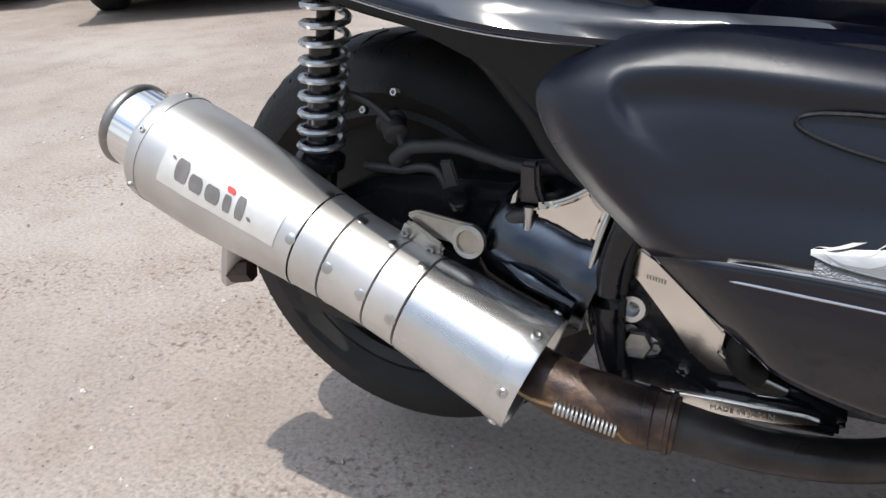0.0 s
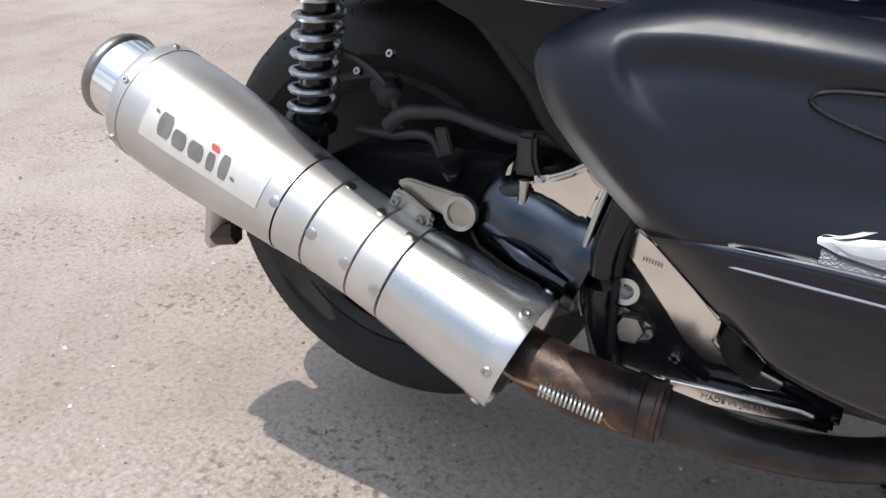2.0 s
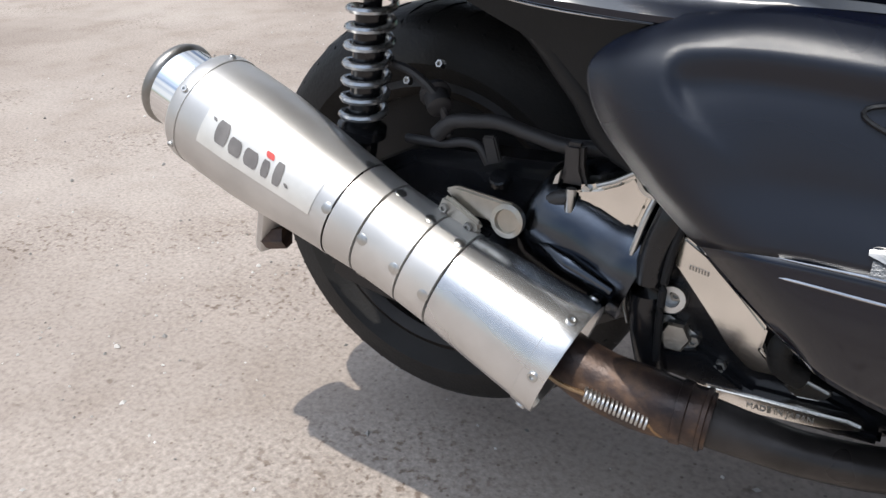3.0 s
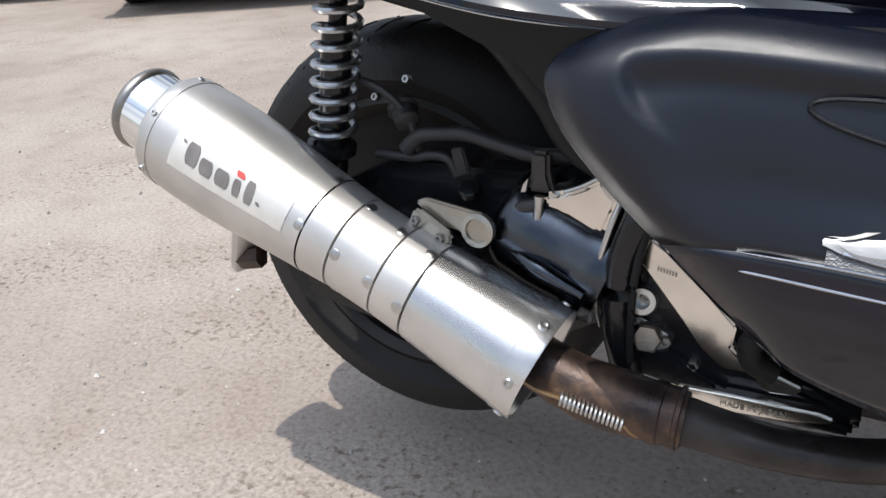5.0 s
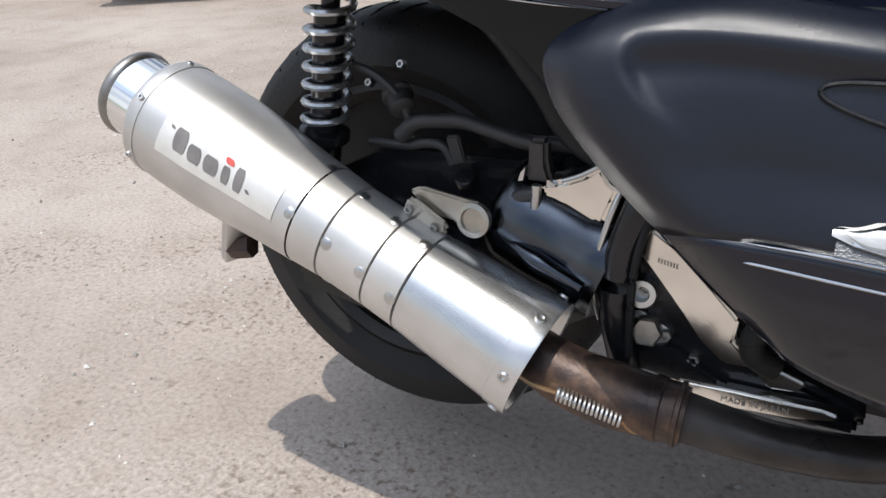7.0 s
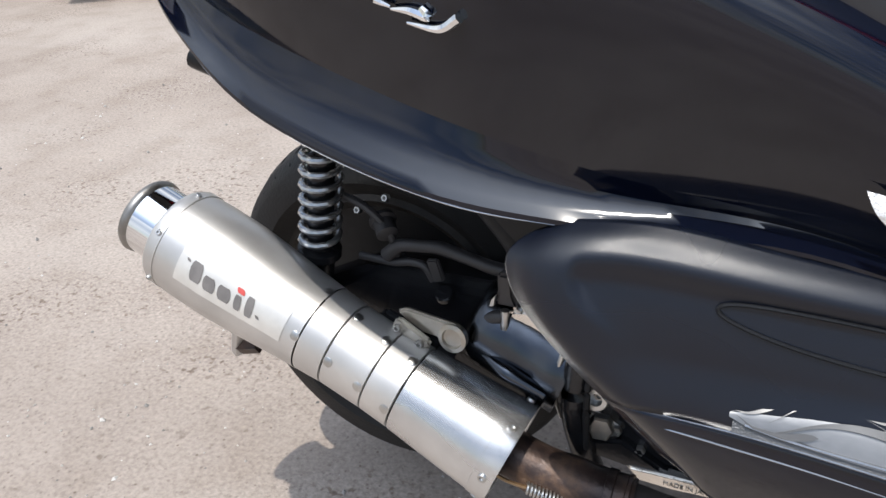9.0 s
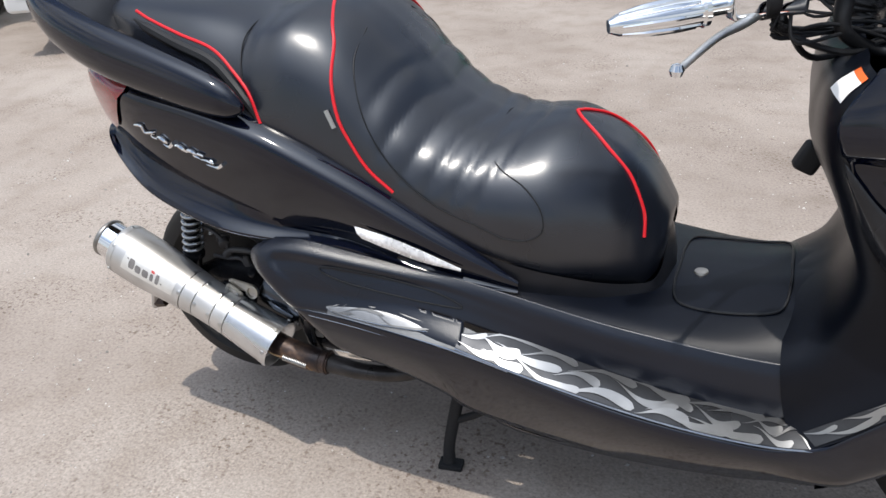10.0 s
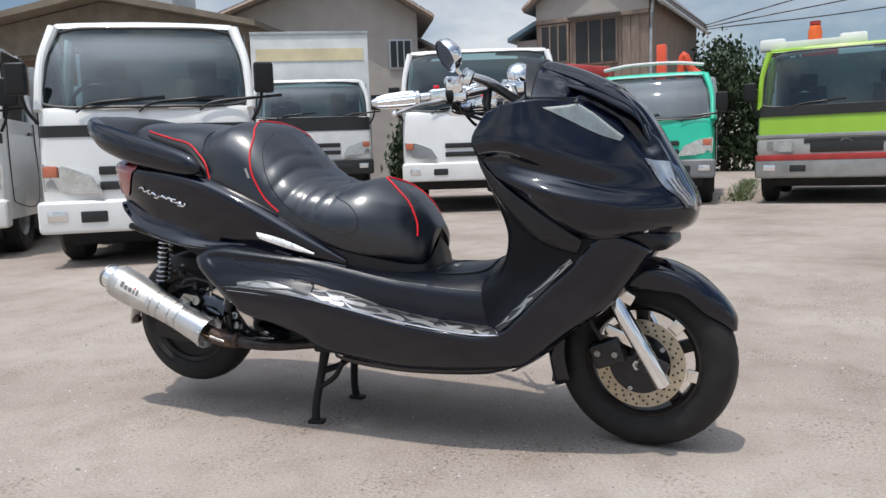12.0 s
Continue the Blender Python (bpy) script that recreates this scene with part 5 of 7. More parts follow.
piece("mount_stay", slab([(-0.05, -0.02), (0.05, -0.026), (0.05, 0.02), (-0.03, 0.02)], 0.01, pose(0.118, -0.155, 0.345, 0, 20, 0), 0.003), CASTING, exhaust)

# ---- engine and swing arm ----
STEEL_BLUE = material("dark_polished_steel", (0.085, 0.095, 0.112), 0.24, 1.0, 0, 0.2, 30, 0.05, 200)
engine = empty("engine")
engine.parent, engine.matrix_parent_inverse = scooter, BACK
engine["label"] = "black engine and swing arm with bare metal castings"
piece("swing_arm", slab([(-0.06, 0.235), (-0.03, 0.35), (0.06, 0.395), (0.20, 0.40), (0.29, 0.44), (0.33, 0.40), (0.30, 0.30), (0.20, 0.235), (0.06, 0.215)], 0.05, pose(0, -0.098, 0), 0.012), CASTING, engine, "black swing arm casting")
# paler than the other rubber, which lifts the dark of the engine bay
GREYR = material("grey_rubber", (0.034, 0.033, 0.035), 0.5, 0, 0, 0.3, 30)
piece("air_duct", tube([(0.080, -0.118, 0.410), (0.096, -0.119, 0.424), (0.118, -0.120, 0.428), (0.142, -0.120, 0.430), (0.172, -0.120, 0.424), (0.206, -0.120, 0.419), (0.262, -0.116, 0.424)], [0.0075, 0.0065, 0.006, 0.0065, 0.006, 0.0065, 0.007], 14, 36), GREYR, engine, "dark grey rubber hose")
drum = axis_pose((0.178, -0.116, 0.367), (0.276, -0.118, 0.331))
piece("drive_case", lathe([(0.0, 0), (0.034, 0), (0.043, 0.006), (0.0475, 0.016), (0.0490, 0.045), (0.0490, 0.075), (0.0520, 0.079), (0.0520, 0.104), (0, 0.104)], drum, 44), STEEL_BLUE, engine, "dark polished drive case")
piece("case_flange", tube([(0.284, -0.150, 0.405), (0.279, -0.156, 0.388), (0.274, -0.160, 0.366), (0.270, -0.162, 0.346), (0.270, -0.162, 0.322), (0.274, -0.158, 0.298)], [0.0022, 0.0026, 0.0026, 0.0024, 0.002, 0.0016], 8, 26), STEEL, engine, "thin polished case flange")
# this rib is added to give the soft reflected band on the case
piece("case_rib", tube([(0.196, -0.158, 0.352), (0.226, -0.169, 0.344), (0.262, -0.168, 0.328)], [0.004, 0.0085, 0.006], 12, 16), STEEL_BLUE, engine)
piece("silver_bracket", slab([(0.222, 0.401), (0.231, 0.4035), (0.240, 0.405), (0.255, 0.412), (0.2685, 0.421), (0.274, 0.414), (0.283, 0.405), (0.279, 0.392), (0.272, 0.372), (0.255, 0.380), (0.238, 0.388), (0.222, 0.391)], 0.030, pose(0, -0.140, 0), 0.006), SILVER, engine, "bare metal bracket")
piece("bracket_lip", tube([(0.240, -0.155, 0.4055), (0.254, -0.155, 0.4118), (0.2685, -0.155, 0.421)], 0.0018, 8, 10), STEEL, engine)
piece("bracket_eye", lathe([(0.010, -0.002), (0.0135, -0.002), (0.0135, 0.003), (0.010, 0.003)], pose(0.284, -0.157, 0.418, 90, 0, 0), 20), STEEL, engine)
piece("clamp", slab([(0.2095, 0.432), (0.2245, 0.432), (0.2250, 0.412), (0.2300, 0.3985), (0.2060, 0.3985), (0.2095, 0.410)], 0.012, pose(0, -0.142, 0), 0.003), material("grey_strap", (0.05, 0.046, 0.046), 0.45, 0.3, 0, 0.3, 40), engine)
piece("clamp_tab", slab([(0.2035, 0.399), (0.2055, 0.406), (0.2095, 0.411), (0.2075, 0.400)], 0.004, pose(0, -0.150, 0)), STEEL, engine)
piece("clamp_tab", slab([(0.2275, 0.401), (0.2300, 0.4035), (0.2345, 0.4010), (0.2330, 0.3980)], 0.004, pose(0, -0.152, 0)), STEEL, engine)
piece("clamp_screw", lathe([(0, 0), (0.0042, 0), (0.0042, 0.018), (0.003, 0.020), (0, 0.020)], axis_pose((0.219, -0.152, 0.398), (0.2185, -0.154, 0.378)), 12), STEEL, engine)
piece("elbow_hose", tube([(0.221, -0.150, 0.391), (0.206, -0.150, 0.386), (0.192, -0.146, 0.374), (0.184, -0.138, 0.358)], [0.006, 0.007, 0.0075, 0.008], 14, 20), GREYR, engine, "grey rubber elbow")
case = piece("crank_case", slab([(0.296, 0.366), (0.312, 0.372), (0.345, 0.335), (0.372, 0.300), (0.392, 0.282), (0.440, 0.268), (0.470, 0.25), (0.44, 0.236), (0.36, 0.236), (0.315, 0.250), (0.288, 0.275), (0.292, 0.31)], 0.05, pose(0, -0.120, 0), 0.006), CASTING, engine, "oily black crank case")
piece("case_strip", slab([(0.296, 0.361), (0.307, 0.378), (0.326, 0.366), (0.353, 0.340), (0.374, 0.318), (0.372, 0.300), (0.391, 0.281), (0.367, 0.280), (0.349, 0.295), (0.337, 0.312), (0.321, 0.332), (0.308, 0.348)], 0.012, pose(0, -0.147, 0), 0.002), SILVER, case, "bright bare metal strip")
piece("case_lug", slab([(0.294, 0.303), (0.289, 0.266), (0.320, 0.258), (0.346, 0.249), (0.346, 0.257), (0.320, 0.266), (0.302, 0.278), (0.301, 0.302)], 0.008, pose(0, -0.147, 0), 0.0015), SILVER, case)
piece("case_lug", slab([(0.278, 0.291), (0.293, 0.315), (0.284, 0.273)], 0.006, pose(0, -0.146, 0), 0.001), SILVER, case)
piece("case_lug", slab([(0.390, 0.275), (0.400, 0.285), (0.425, 0.277), (0.418, 0.268), (0.400, 0.266)], 0.008, pose(0, -0.147, 0), 0.002), SILVER, case)
piece("oil_hose", tube([(0.392, -0.150, 0.318), (0.385, -0.156, 0.308), (0.388, -0.156, 0.294), (0.402, -0.150, 0.284)], 0.009, 12, 16), RUBBER, case)
for x, z in ((0.318, 0.338), (0.335, 0.302), (0.357, 0.286)):
    sbolt("case_bolt", (x - 0.012, -0.146, z - 0.012), (0.1, -1, 0.2), 0.005, 0.006, case, BOLT)
# black filler slab, added so that gaps in the bay look dark
piece("bay_filler", slab([(0.02, 0.60), (0.36, 0.58), (0.36, 0.46), (0.30, 0.43), (0.25, 0.45), (0.20, 0.50), (0.12, 0.535), (0.02, 0.56)], 0.01, pose(0, -0.150, 0), 0.002), BLACK, engine)
# black filler disc, added to close the view through the spokes
piece("wheel_filler", lathe([(0, -0.045), (0.06, -0.045), (0.10, -0.036), (0.149, -0.03), (0.149, 0.03), (0, 0.03)], RM, 40), BLACK, engine)
piece("case_rib", slab([(0.29, 0.275), (0.33, 0.285), (0.37, 0.262), (0.42, 0.254), (0.46, 0.256), (0.46, 0.247), (0.40, 0.245), (0.34, 0.255), (0.30, 0.26)], 0.014, pose(0, -0.148, 0), 0.003), CASTING, engine)
piece("hose", tube([(0.304, -0.148, 0.408), (0.297, -0.155, 0.388), (0.288, -0.158, 0.352), (0.287, -0.158, 0.306), (0.295, -0.154, 0.264), (0.30, -0.145, 0.235)], 0.0125, 14, 24), CASTING, engine, "black hose")
piece("cable", tube([(0.310, -0.158, 0.400), (0.303, -0.166, 0.368), (0.300, -0.168, 0.330), (0.300, -0.164, 0.275)], 0.0032, 8, 20), BLACK, engine)
sbolt("socket_bolt", (0.302, -0.140, 0.322), (0.15, -1, 0.2), 0.0125, 0.016, engine, STEEL, hexed=False)
sbolt("case_washer", (0.309, -0.143, 0.292), (0.1, -1, 0.2), 0.0175, 0.004, engine, STEEL, hexed=False, socket=False)
sbolt("case_bolt", (0.3094, -0.1468, 0.2926), (0.1, -1, 0.2), 0.0125, 0.012, engine, BOLT, socket=False)
sbolt("bolt_collar", (0.302, -0.137, 0.322), (0.15, -1, 0.2), 0.0155, 0.008, engine, CASTING, hexed=False, socket=False)
stamp = bmesh.new()
for k in range(7):
    box((0.0012, 0.0008, 0.0034), pose(0.3145 + 0.0022 * k, -0.1534, 0.3545 - 0.0004 * k), 0, stamp)
tagged(piece("stamped_marks", stamp, BOLT, case), kind="stuff")
sbolt("case_bolt", (0.303, -0.139, 0.362), (0.1, -1, 0.2), 0.006, 0.008, engine, STEEL)
sbolt("case_cap", (0.145, -0.124, 0.380), (0.05, -0.5, 1), 0.0095, 0.007, engine, CASTING, hexed=False, socket=False)
# clutter added in this paler grey and steel to lighten the dark bay
piece("vacuum_hose", tube([(0.045, -0.112, 0.400), (0.085, -0.116, 0.402), (0.105, -0.118, 0.407), (0.122, -0.119, 0.406), (0.131, -0.119, 0.392)], 0.0042, 10, 20), GREYR, engine)
piece("hose_joint", lathe([(0, 0), (0.013, 0.001), (0.014, 0.006), (0.011, 0.008), (0.011, 0.022), (0.008, 0.024), (0, 0.024)], axis_pose((0.072, -0.108, 0.446), (0.086, -0.122, 0.436)), 16), GREYR, engine)
piece("wire_loom", tube([(0.02, -0.115, 0.47), (0.06, -0.12, 0.462), (0.085, -0.12, 0.44), (0.09, -0.115, 0.41)], 0.004, 8, 18), GREYR, engine)
piece("bracket_arm", slab([(0.128, 0.418), (0.140, 0.420), (0.146, 0.398), (0.134, 0.394)], 0.006, pose(0, -0.124, 0), 0.0015), GREYR, engine)
sbolt("small_bolt", (0.083, -0.112, 0.470), (0, -1, 0.4), 0.004, 0.006, engine, STEEL)
sbolt("small_bolt", (0.050, -0.112, 0.452), (0, -1, 0.4), 0.004, 0.006, engine, STEEL)
sbolt("case_bolt", (0.345, -0.136, 0.264), (0.1, -1, 0.2), 0.006, 0.008, engine, STEEL)
lower_rail = piece("lower_bracket", slab([(0.336, 0.2605), (0.350, 0.2610), (0.378, 0.2625), (0.410, 0.2630), (0.437, 0.2640), (0.448, 0.2620), (0.448, 0.2570), (0.418, 0.2500), (0.378, 0.2465), (0.348, 0.2470)], 0.012, pose(0, -0.152, 0), 0.002), SILVER, engine, "pale cast lower bracket with raised lettering")
txt = bpy.data.curves.new("lettering", "FONT")
txt.body, txt.size, txt.extrude, txt.align_x = "MADE IN JAPAN", 0.0066, 0.0004, "CENTER"
tob = new("tmp", txt)
tob.matrix_world = pose(0.393, -0.1584, 0.2525, 90, -2.5, 0)
bpy.context.view_layer.update()
me = bpy.data.meshes.new_from_object(tob.evaluated_get(bpy.context.evaluated_depsgraph_get()))
me.transform(tob.matrix_world)
bpy.data.objects.remove(tob)
bm = bmesh.new()
bm.from_mesh(me)
piece("raised_lettering", bm, BOLT, lower_rail, "raised words MADE IN JAPAN", smooth=0)
piece("engine_block", box((0.34, 0.16, 0.13), pose(0.50, 0.0, 0.30, 0, 8, 0), 0.03), CASTING, engine)
piece("crank_cover", box((0.30, 0.12, 0.13), pose(0.12, 0.10, 0.32, 0, 4, 0), 0.04, seg=3), CASTING, engine, "black transmission cover")
piece("axle_boss", lathe([(0, 0), (0.035, 0), (0.035, 0.05), (0.028, 0.06), (0, 0.06)], axis_pose((0.034, -0.07, 0.283), (0.034, -0.14, 0.283)), 24), CASTING, engine)
piece("inner_fender", weld(Sheet([[(-0.06, y, 0.555) for y in (-0.09, 0, 0.09)], [(0.05, y, 0.575) for y in (-0.12, 0, 0.12)], [(0.19, y, 0.53) for y in (-0.12, 0, 0.12)], [(0.255, y, 0.40) for y in (-0.11, 0, 0.11)], [(0.265, y, 0.25) for y in (-0.10, 0, 0.10)]]).grid(bmesh.new(), 26, 10, mirror=False)), BLACK, label="black inner rear fender")
piece("frame_tube", tube([(-0.10, -0.135, 0.60), (0.06, -0.138, 0.555), (0.16, -0.140, 0.528), (0.215, -0.140, 0.475), (0.25, -0.138, 0.43), (0.33, -0.13, 0.40)], 0.011, 12, 30), BLACK, engine, "black frame rail")
piece("under_seat_box", box((0.50, 0.34, 0.16), pose(0.40, 0, 0.60, 0, 22, 0), 0.03), BLACK, label="dark under-seat box")
piece("belly_frame", box((0.36, 0.18, 0.05), pose(0.58, 0, 0.245), 0.012), BLACK)

# ---- rear shocks ----
for sd in (1, -1):
    lo, hi = Vector((-0.003, -0.128 * sd, 0.352)), Vector((0.045, -0.128 * sd, 0.62))
    shock = empty("rear_shock")
    shock.parent, shock.matrix_parent_inverse = scooter, BACK
    shock["label"] = "rear shock absorber with pale coil spring"
    M = axis_pose(lo, hi)
    L = (hi - lo).length
    piece("damper", lathe([(0, 0), (0.013, 0), (0.015, 0.02), (0.016, 0.046), (0.0225, 0.052), (0.0225, 0.060), (0.0135, 0.062), (0.0135, L * 0.6), (0.008, L * 0.61), (0.008, L), (0, L)], M, 20), CASTING, shock)
    turns, pts = 12, []
    for i in range(turns * 14 + 1):
        a = 2 * math.pi * i / 14
        pts.append(M @ Vector((0.0192 * math.cos(a), 0.0192 * math.sin(a), 0.064 + (L - 0.084) * i / (turns * 14))))
    piece("coil_spring", tube(pts, 0.0034, 8, turns * 14), material("worn_chrome_spring", (0.50, 0.51, 0.52), 0.22, 0.9, 0, 0.25, 60) if sd > 0 else STEEL, shock, "pale grey coil spring")
    piece("shock_eye", lathe([(0.006, -0.014), (0.016, -0.014), (0.016, 0.014), (0.006, 0.014)], Matrix.Translation(lo) @ pose(0, 0, 0, 90, 0, 0), 16), CASTING, shock)

# ---- centre stand ----
stand = empty("centre_stand")
stand.parent, stand.matrix_parent_inverse = scooter, BACK
stand["label"] = "black centre stand holding the rear wheel up"
for sd in (1, -1):
    piece("stand_leg", tube([(0.585, -0.085 * sd, 0.235), (0.575, -0.10 * sd, 0.16), (0.560, -0.118 * sd, 0.06), (0.560, -0.126 * sd, 0.012)], [0.016, 0.013, 0.012, 0.013], 12, 18), BLACK, stand)
    piece("stand_foot", box((0.050, 0.030, 0.012), pose(0.564, -0.127 * sd, 0.0065, 0, 0, 8 * sd), 0.004), BLACK, stand)
piece("stand_crossbar", tube([(0.575, -0.10, 0.155), (0.58, 0, 0.150), (0.575, 0.10, 0.155)], 0.010, 10, 12), BLACK, stand)
piece("stand_tread", tube([(0.574, -0.108, 0.11), (0.625, -0.11, 0.145), (0.665, -0.125, 0.20)], 0.008, 10, 12), BLACK, stand)
piece("stand_pivot", box((0.09, 0.23, 0.06), pose(0.60, 0, 0.245), 0.012), BLACK, stand)

# ---- handlebar ----
bars = empty("handlebar")
bars.parent, bars.matrix_parent_inverse = scooter, BACK
bars["label"] = "chrome handlebar with long grips, levers, mirrors and cables"
for sd in (1, -1):
    q = lambda x, y, z: (x, y * sd, z)
    piece("bar_tube", tube([q(1.19, -0.02, 0.955), q(1.17, -0.06, 0.965), q(1.11, -0.10, 0.972), q(1.04, -0.165, 0.952), q(0.98, -0.205, 0.944)], 0.0115, 14, 26), CHROME, bars)
    piece("riser", tube([q(1.215, -0.05, 0.88), q(1.20, -0.05, 0.93), q(1.185, -0.05, 0.965)], [0.018, 0.017, 0.020], 14, 10), SILVER, bars)
    ga, gb = Vector(q(0.872, -0.272, 0.932)), Vector(q(1.0, -0.192, 0.945))
    grip = piece("grip", lathe([(0, 0), (0.008, 0.001), (0.013, 0.012), (0.0165, 0.04), (0.0185, 0.08), (0.0185, 0.115), (0.021, 0.118), (0.021, 0.124), (0, 0.124)], axis_pose(ga, gb), 24), CHROME, bars, "long tapered chrome grip")
    rib = bmesh.new()
    for k in range(8):
        a = 2 * math.pi * k / 8
        tube([axis_pose(ga, gb) @ Vector((r * math.cos(a), r * math.sin(a), h)) for r, h in ((0.0135, 0.015), (0.0170, 0.045), (0.0190, 0.085), (0.0190, 0.112))], [0.0012, 0.003, 0.003, 0.002], 6, 12, bm=rib)
    piece("grip_rib", rib, CHROME, grip)
    sw = piece("switch_housing", box((0.040, 0.036, 0.048), axis_pose(gb, gb + (gb - ga)) @ Matrix.Translation((0, 0, 0.024)), 0.008, seg=3), CHROME, bars, "chrome switch housing")
    sbolt("red_button", gb + (gb - ga).normalized() * 0.02 + Vector((0, 0, 0.020)), (0, 0, 1), 0.008, 0.008, sw, RED, hexed=False, socket=False)
    m2 = gb + (gb - ga).normalized() * 0.062
    piece("brake_reservoir", box((0.046, 0.040, 0.044), Matrix.Translation(m2 + Vector((0.004, 0, 0.024))) @ pose(0, 0, 0, 0, 0, 30 * sd), 0.007), CHROME, bars, "chrome brake fluid reservoir")
    piece("lever", tube([m2 + Vector((-0.01, -0.01 * sd, -0.012)), m2 + Vector((-0.03, -0.05 * sd, -0.022)), m2 + Vector((-0.055, -0.095 * sd, -0.030)), Vector(q(0.966, -0.322, 0.899))], [0.008, 0.0065, 0.005, 0.0045], 10, 20), STEEL, bars, "polished brake lever")
    piece("lever_ball", lathe([(0, -0.009), (0.0065, -0.0065), (0.009, 0), (0.0065, 0.0065), (0, 0.009)], Matrix.Translation(q(0.964, -0.325, 0.899)), 16), CHROME, bars)
    mc = Vector(q(1.092, -0.300, 1.035))
    mirror_at = axis_pose(mc + Vector((0.012, 0.008 * sd, 0.002)), mc + Vector((-0.058, -0.060 * sd, -0.050)))
    mh = piece("mirror", lathe([(0.0, -0.022), (0.022, -0.020), (0.040, -0.008), (0.046, 0.008), (0.045, 0.016), (0.042, 0.016)], mirror_at @ Matrix.Diagonal((0.92, 0.92, 1, 1)), 28), CHROME, bars, "small round chrome mirror")
    piece("mirror_glass", lathe([(0, 0.0145), (0.042, 0.0145), (0.042, 0.013)], mirror_at @ Matrix.Diagonal((0.92, 0.92, 1, 1)), 28), CHROME, mh)
    piece("mirror_stem", tube([m2 + Vector((0.012, 0, 0.03)), m2 + Vector((0.06, -0.05 * sd, 0.055)), mc + Vector((0.035, 0.02 * sd, -0.05)), mc + Vector((0.016, 0, -0.012))], 0.0055, 10, 20), CHROME, bars)
    rnd = random.Random(3 + sd)
    for k in range(8):
        j = lambda w: Vector((rnd.uniform(-w, w), rnd.uniform(-w, w), rnd.uniform(-w, w)))
        piece("cable", tube([m2 + Vector((0.012, 0, -0.012)) + j(0.008), m2 + Vector((0.02, 0.01 * sd, -0.045)) + j(0.016), m2 + Vector((0.08, 0.05 * sd, -0.062)) + j(0.028), m2 + Vector((0.15, 0.08 * sd, -0.05)) + j(0.014), Vector(q(1.235, -0.08, 0.885)) + j(0.016)], rnd.choice((0.0026, 0.0034, 0.0044)), 8, 26), BLACK, bars, "black control cable")
    piece("lever_perch", box((0.050, 0.034, 0.030), Matrix.Translation(m2 + Vector((0.012, 0.008 * sd, -0.006))) @ pose(0, 0, 0, 0, 0, 32 * sd), 0.008, seg=3), CHROME, bars)
    piece("clamp_knuckle", lathe([(0, -0.018), (0.017, -0.018), (0.020, -0.010), (0.020, 0.010), (0.017, 0.018), (0, 0.018)], Matrix.Translation(q(1.115, -0.10, 0.972)) @ pose(0, 0, 0, 70, 0, 40 * sd), 20), CHROME, bars)
    piece("clamp_band", lathe([(0.0, 0), (0.020, 0), (0.0245, 0.003), (0.0245, 0.019), (0.020, 0.022), (0.0, 0.022)], axis_pose(gb + (gb - ga).normalized() * 0.040, gb + (gb - ga) * 2), 20), BLACK, sw)
    piece("master_cylinder", lathe([(0, 0), (0.013, 0.001), (0.014, 0.01), (0.014, 0.055), (0.010, 0.06), (0, 0.06)], axis_pose(m2 + Vector((0.030, 0.022 * sd, 0.004)), m2 + Vector((0.085, 0.055 * sd, 0.016))), 18), CHROME, bars, "chrome master cylinder")
    piece("banjo_fitting", lathe([(0, 0), (0.011, 0), (0.011, 0.012), (0.006, 0.016), (0, 0.016)], axis_pose(m2 + Vector((0.080, 0.050 * sd, 0.012)), m2 + Vector((0.085, 0.050 * sd, -0.02))), 14), BLACK, bars)
    piece("mirror_clamp", box((0.030, 0.030, 0.040), Matrix.Translation(m2 + Vector((0.045, -0.010 * sd, 0.040))) @ pose(0, 0, 0, 0, 20, 35 * sd), 0.007, seg=3), CHROME, bars)
    piece("stay_rod", tube([m2 + Vector((0.05, 0.01 * sd, 0.045)), m2 + Vector((0.09, 0.05 * sd, 0.025)), Vector(q(1.20, -0.06, 0.93))], [0.011, 0.015, 0.014], 12, 14), SILVER, bars, "satin silver stay rod")
    piece("brake_line", tube([m2 + Vector((0.080, 0.050 * sd, 0.0)), m2 + Vector((0.085, 0.040 * sd, -0.045)), m2 + Vector((0.13, 0.07 * sd, -0.075)), Vector(q(1.235, -0.10, 0.875))], [0.0115, 0.0105, 0.008, 0.007], 10, 24), BLACK, bars, "thick black brake line")
piece("bar_clamp", box((0.05, 0.13, 0.035), pose(1.195, 0, 0.965), 0.008), CHROME, bars)
piece("steering_head", box((0.07, 0.14, 0.06), pose(1.215, 0, 0.90), 0.015), CASTING, bars)
piece("meter", lathe([(0, 0), (0.045, 0), (0.05, 0.01), (0.05, 0.03), (0.042, 0.034), (0, 0.032)], axis_pose((1.235, 0, 0.955), (1.20, 0, 0.985)), 28), CHROME, bars, "round chrome meter")
STICKER = Sheet([[SHIELD.at(u, v, 0.0015) for v in (0.39, 0.43, 0.47)] for u in (0.85, 0.89, 0.93, 0.97)])
stk = piece("warning_sticker", STICKER.grid(bmesh.new(), 6, 4, mirror=False, u1=0.78), WHITEST, label="white and orange sticker")
piece("sticker_band", STICKER.grid(bmesh.new(), 3, 4, mirror=False, u0=0.78), ORANGE, stk)
piece("bag_hook", box((0.034, 0.026, 0.044), pose(1.128, -0.05, 0.708, 0, 25, 10), 0.008, seg=3), BLACK, label="folding bag hook")

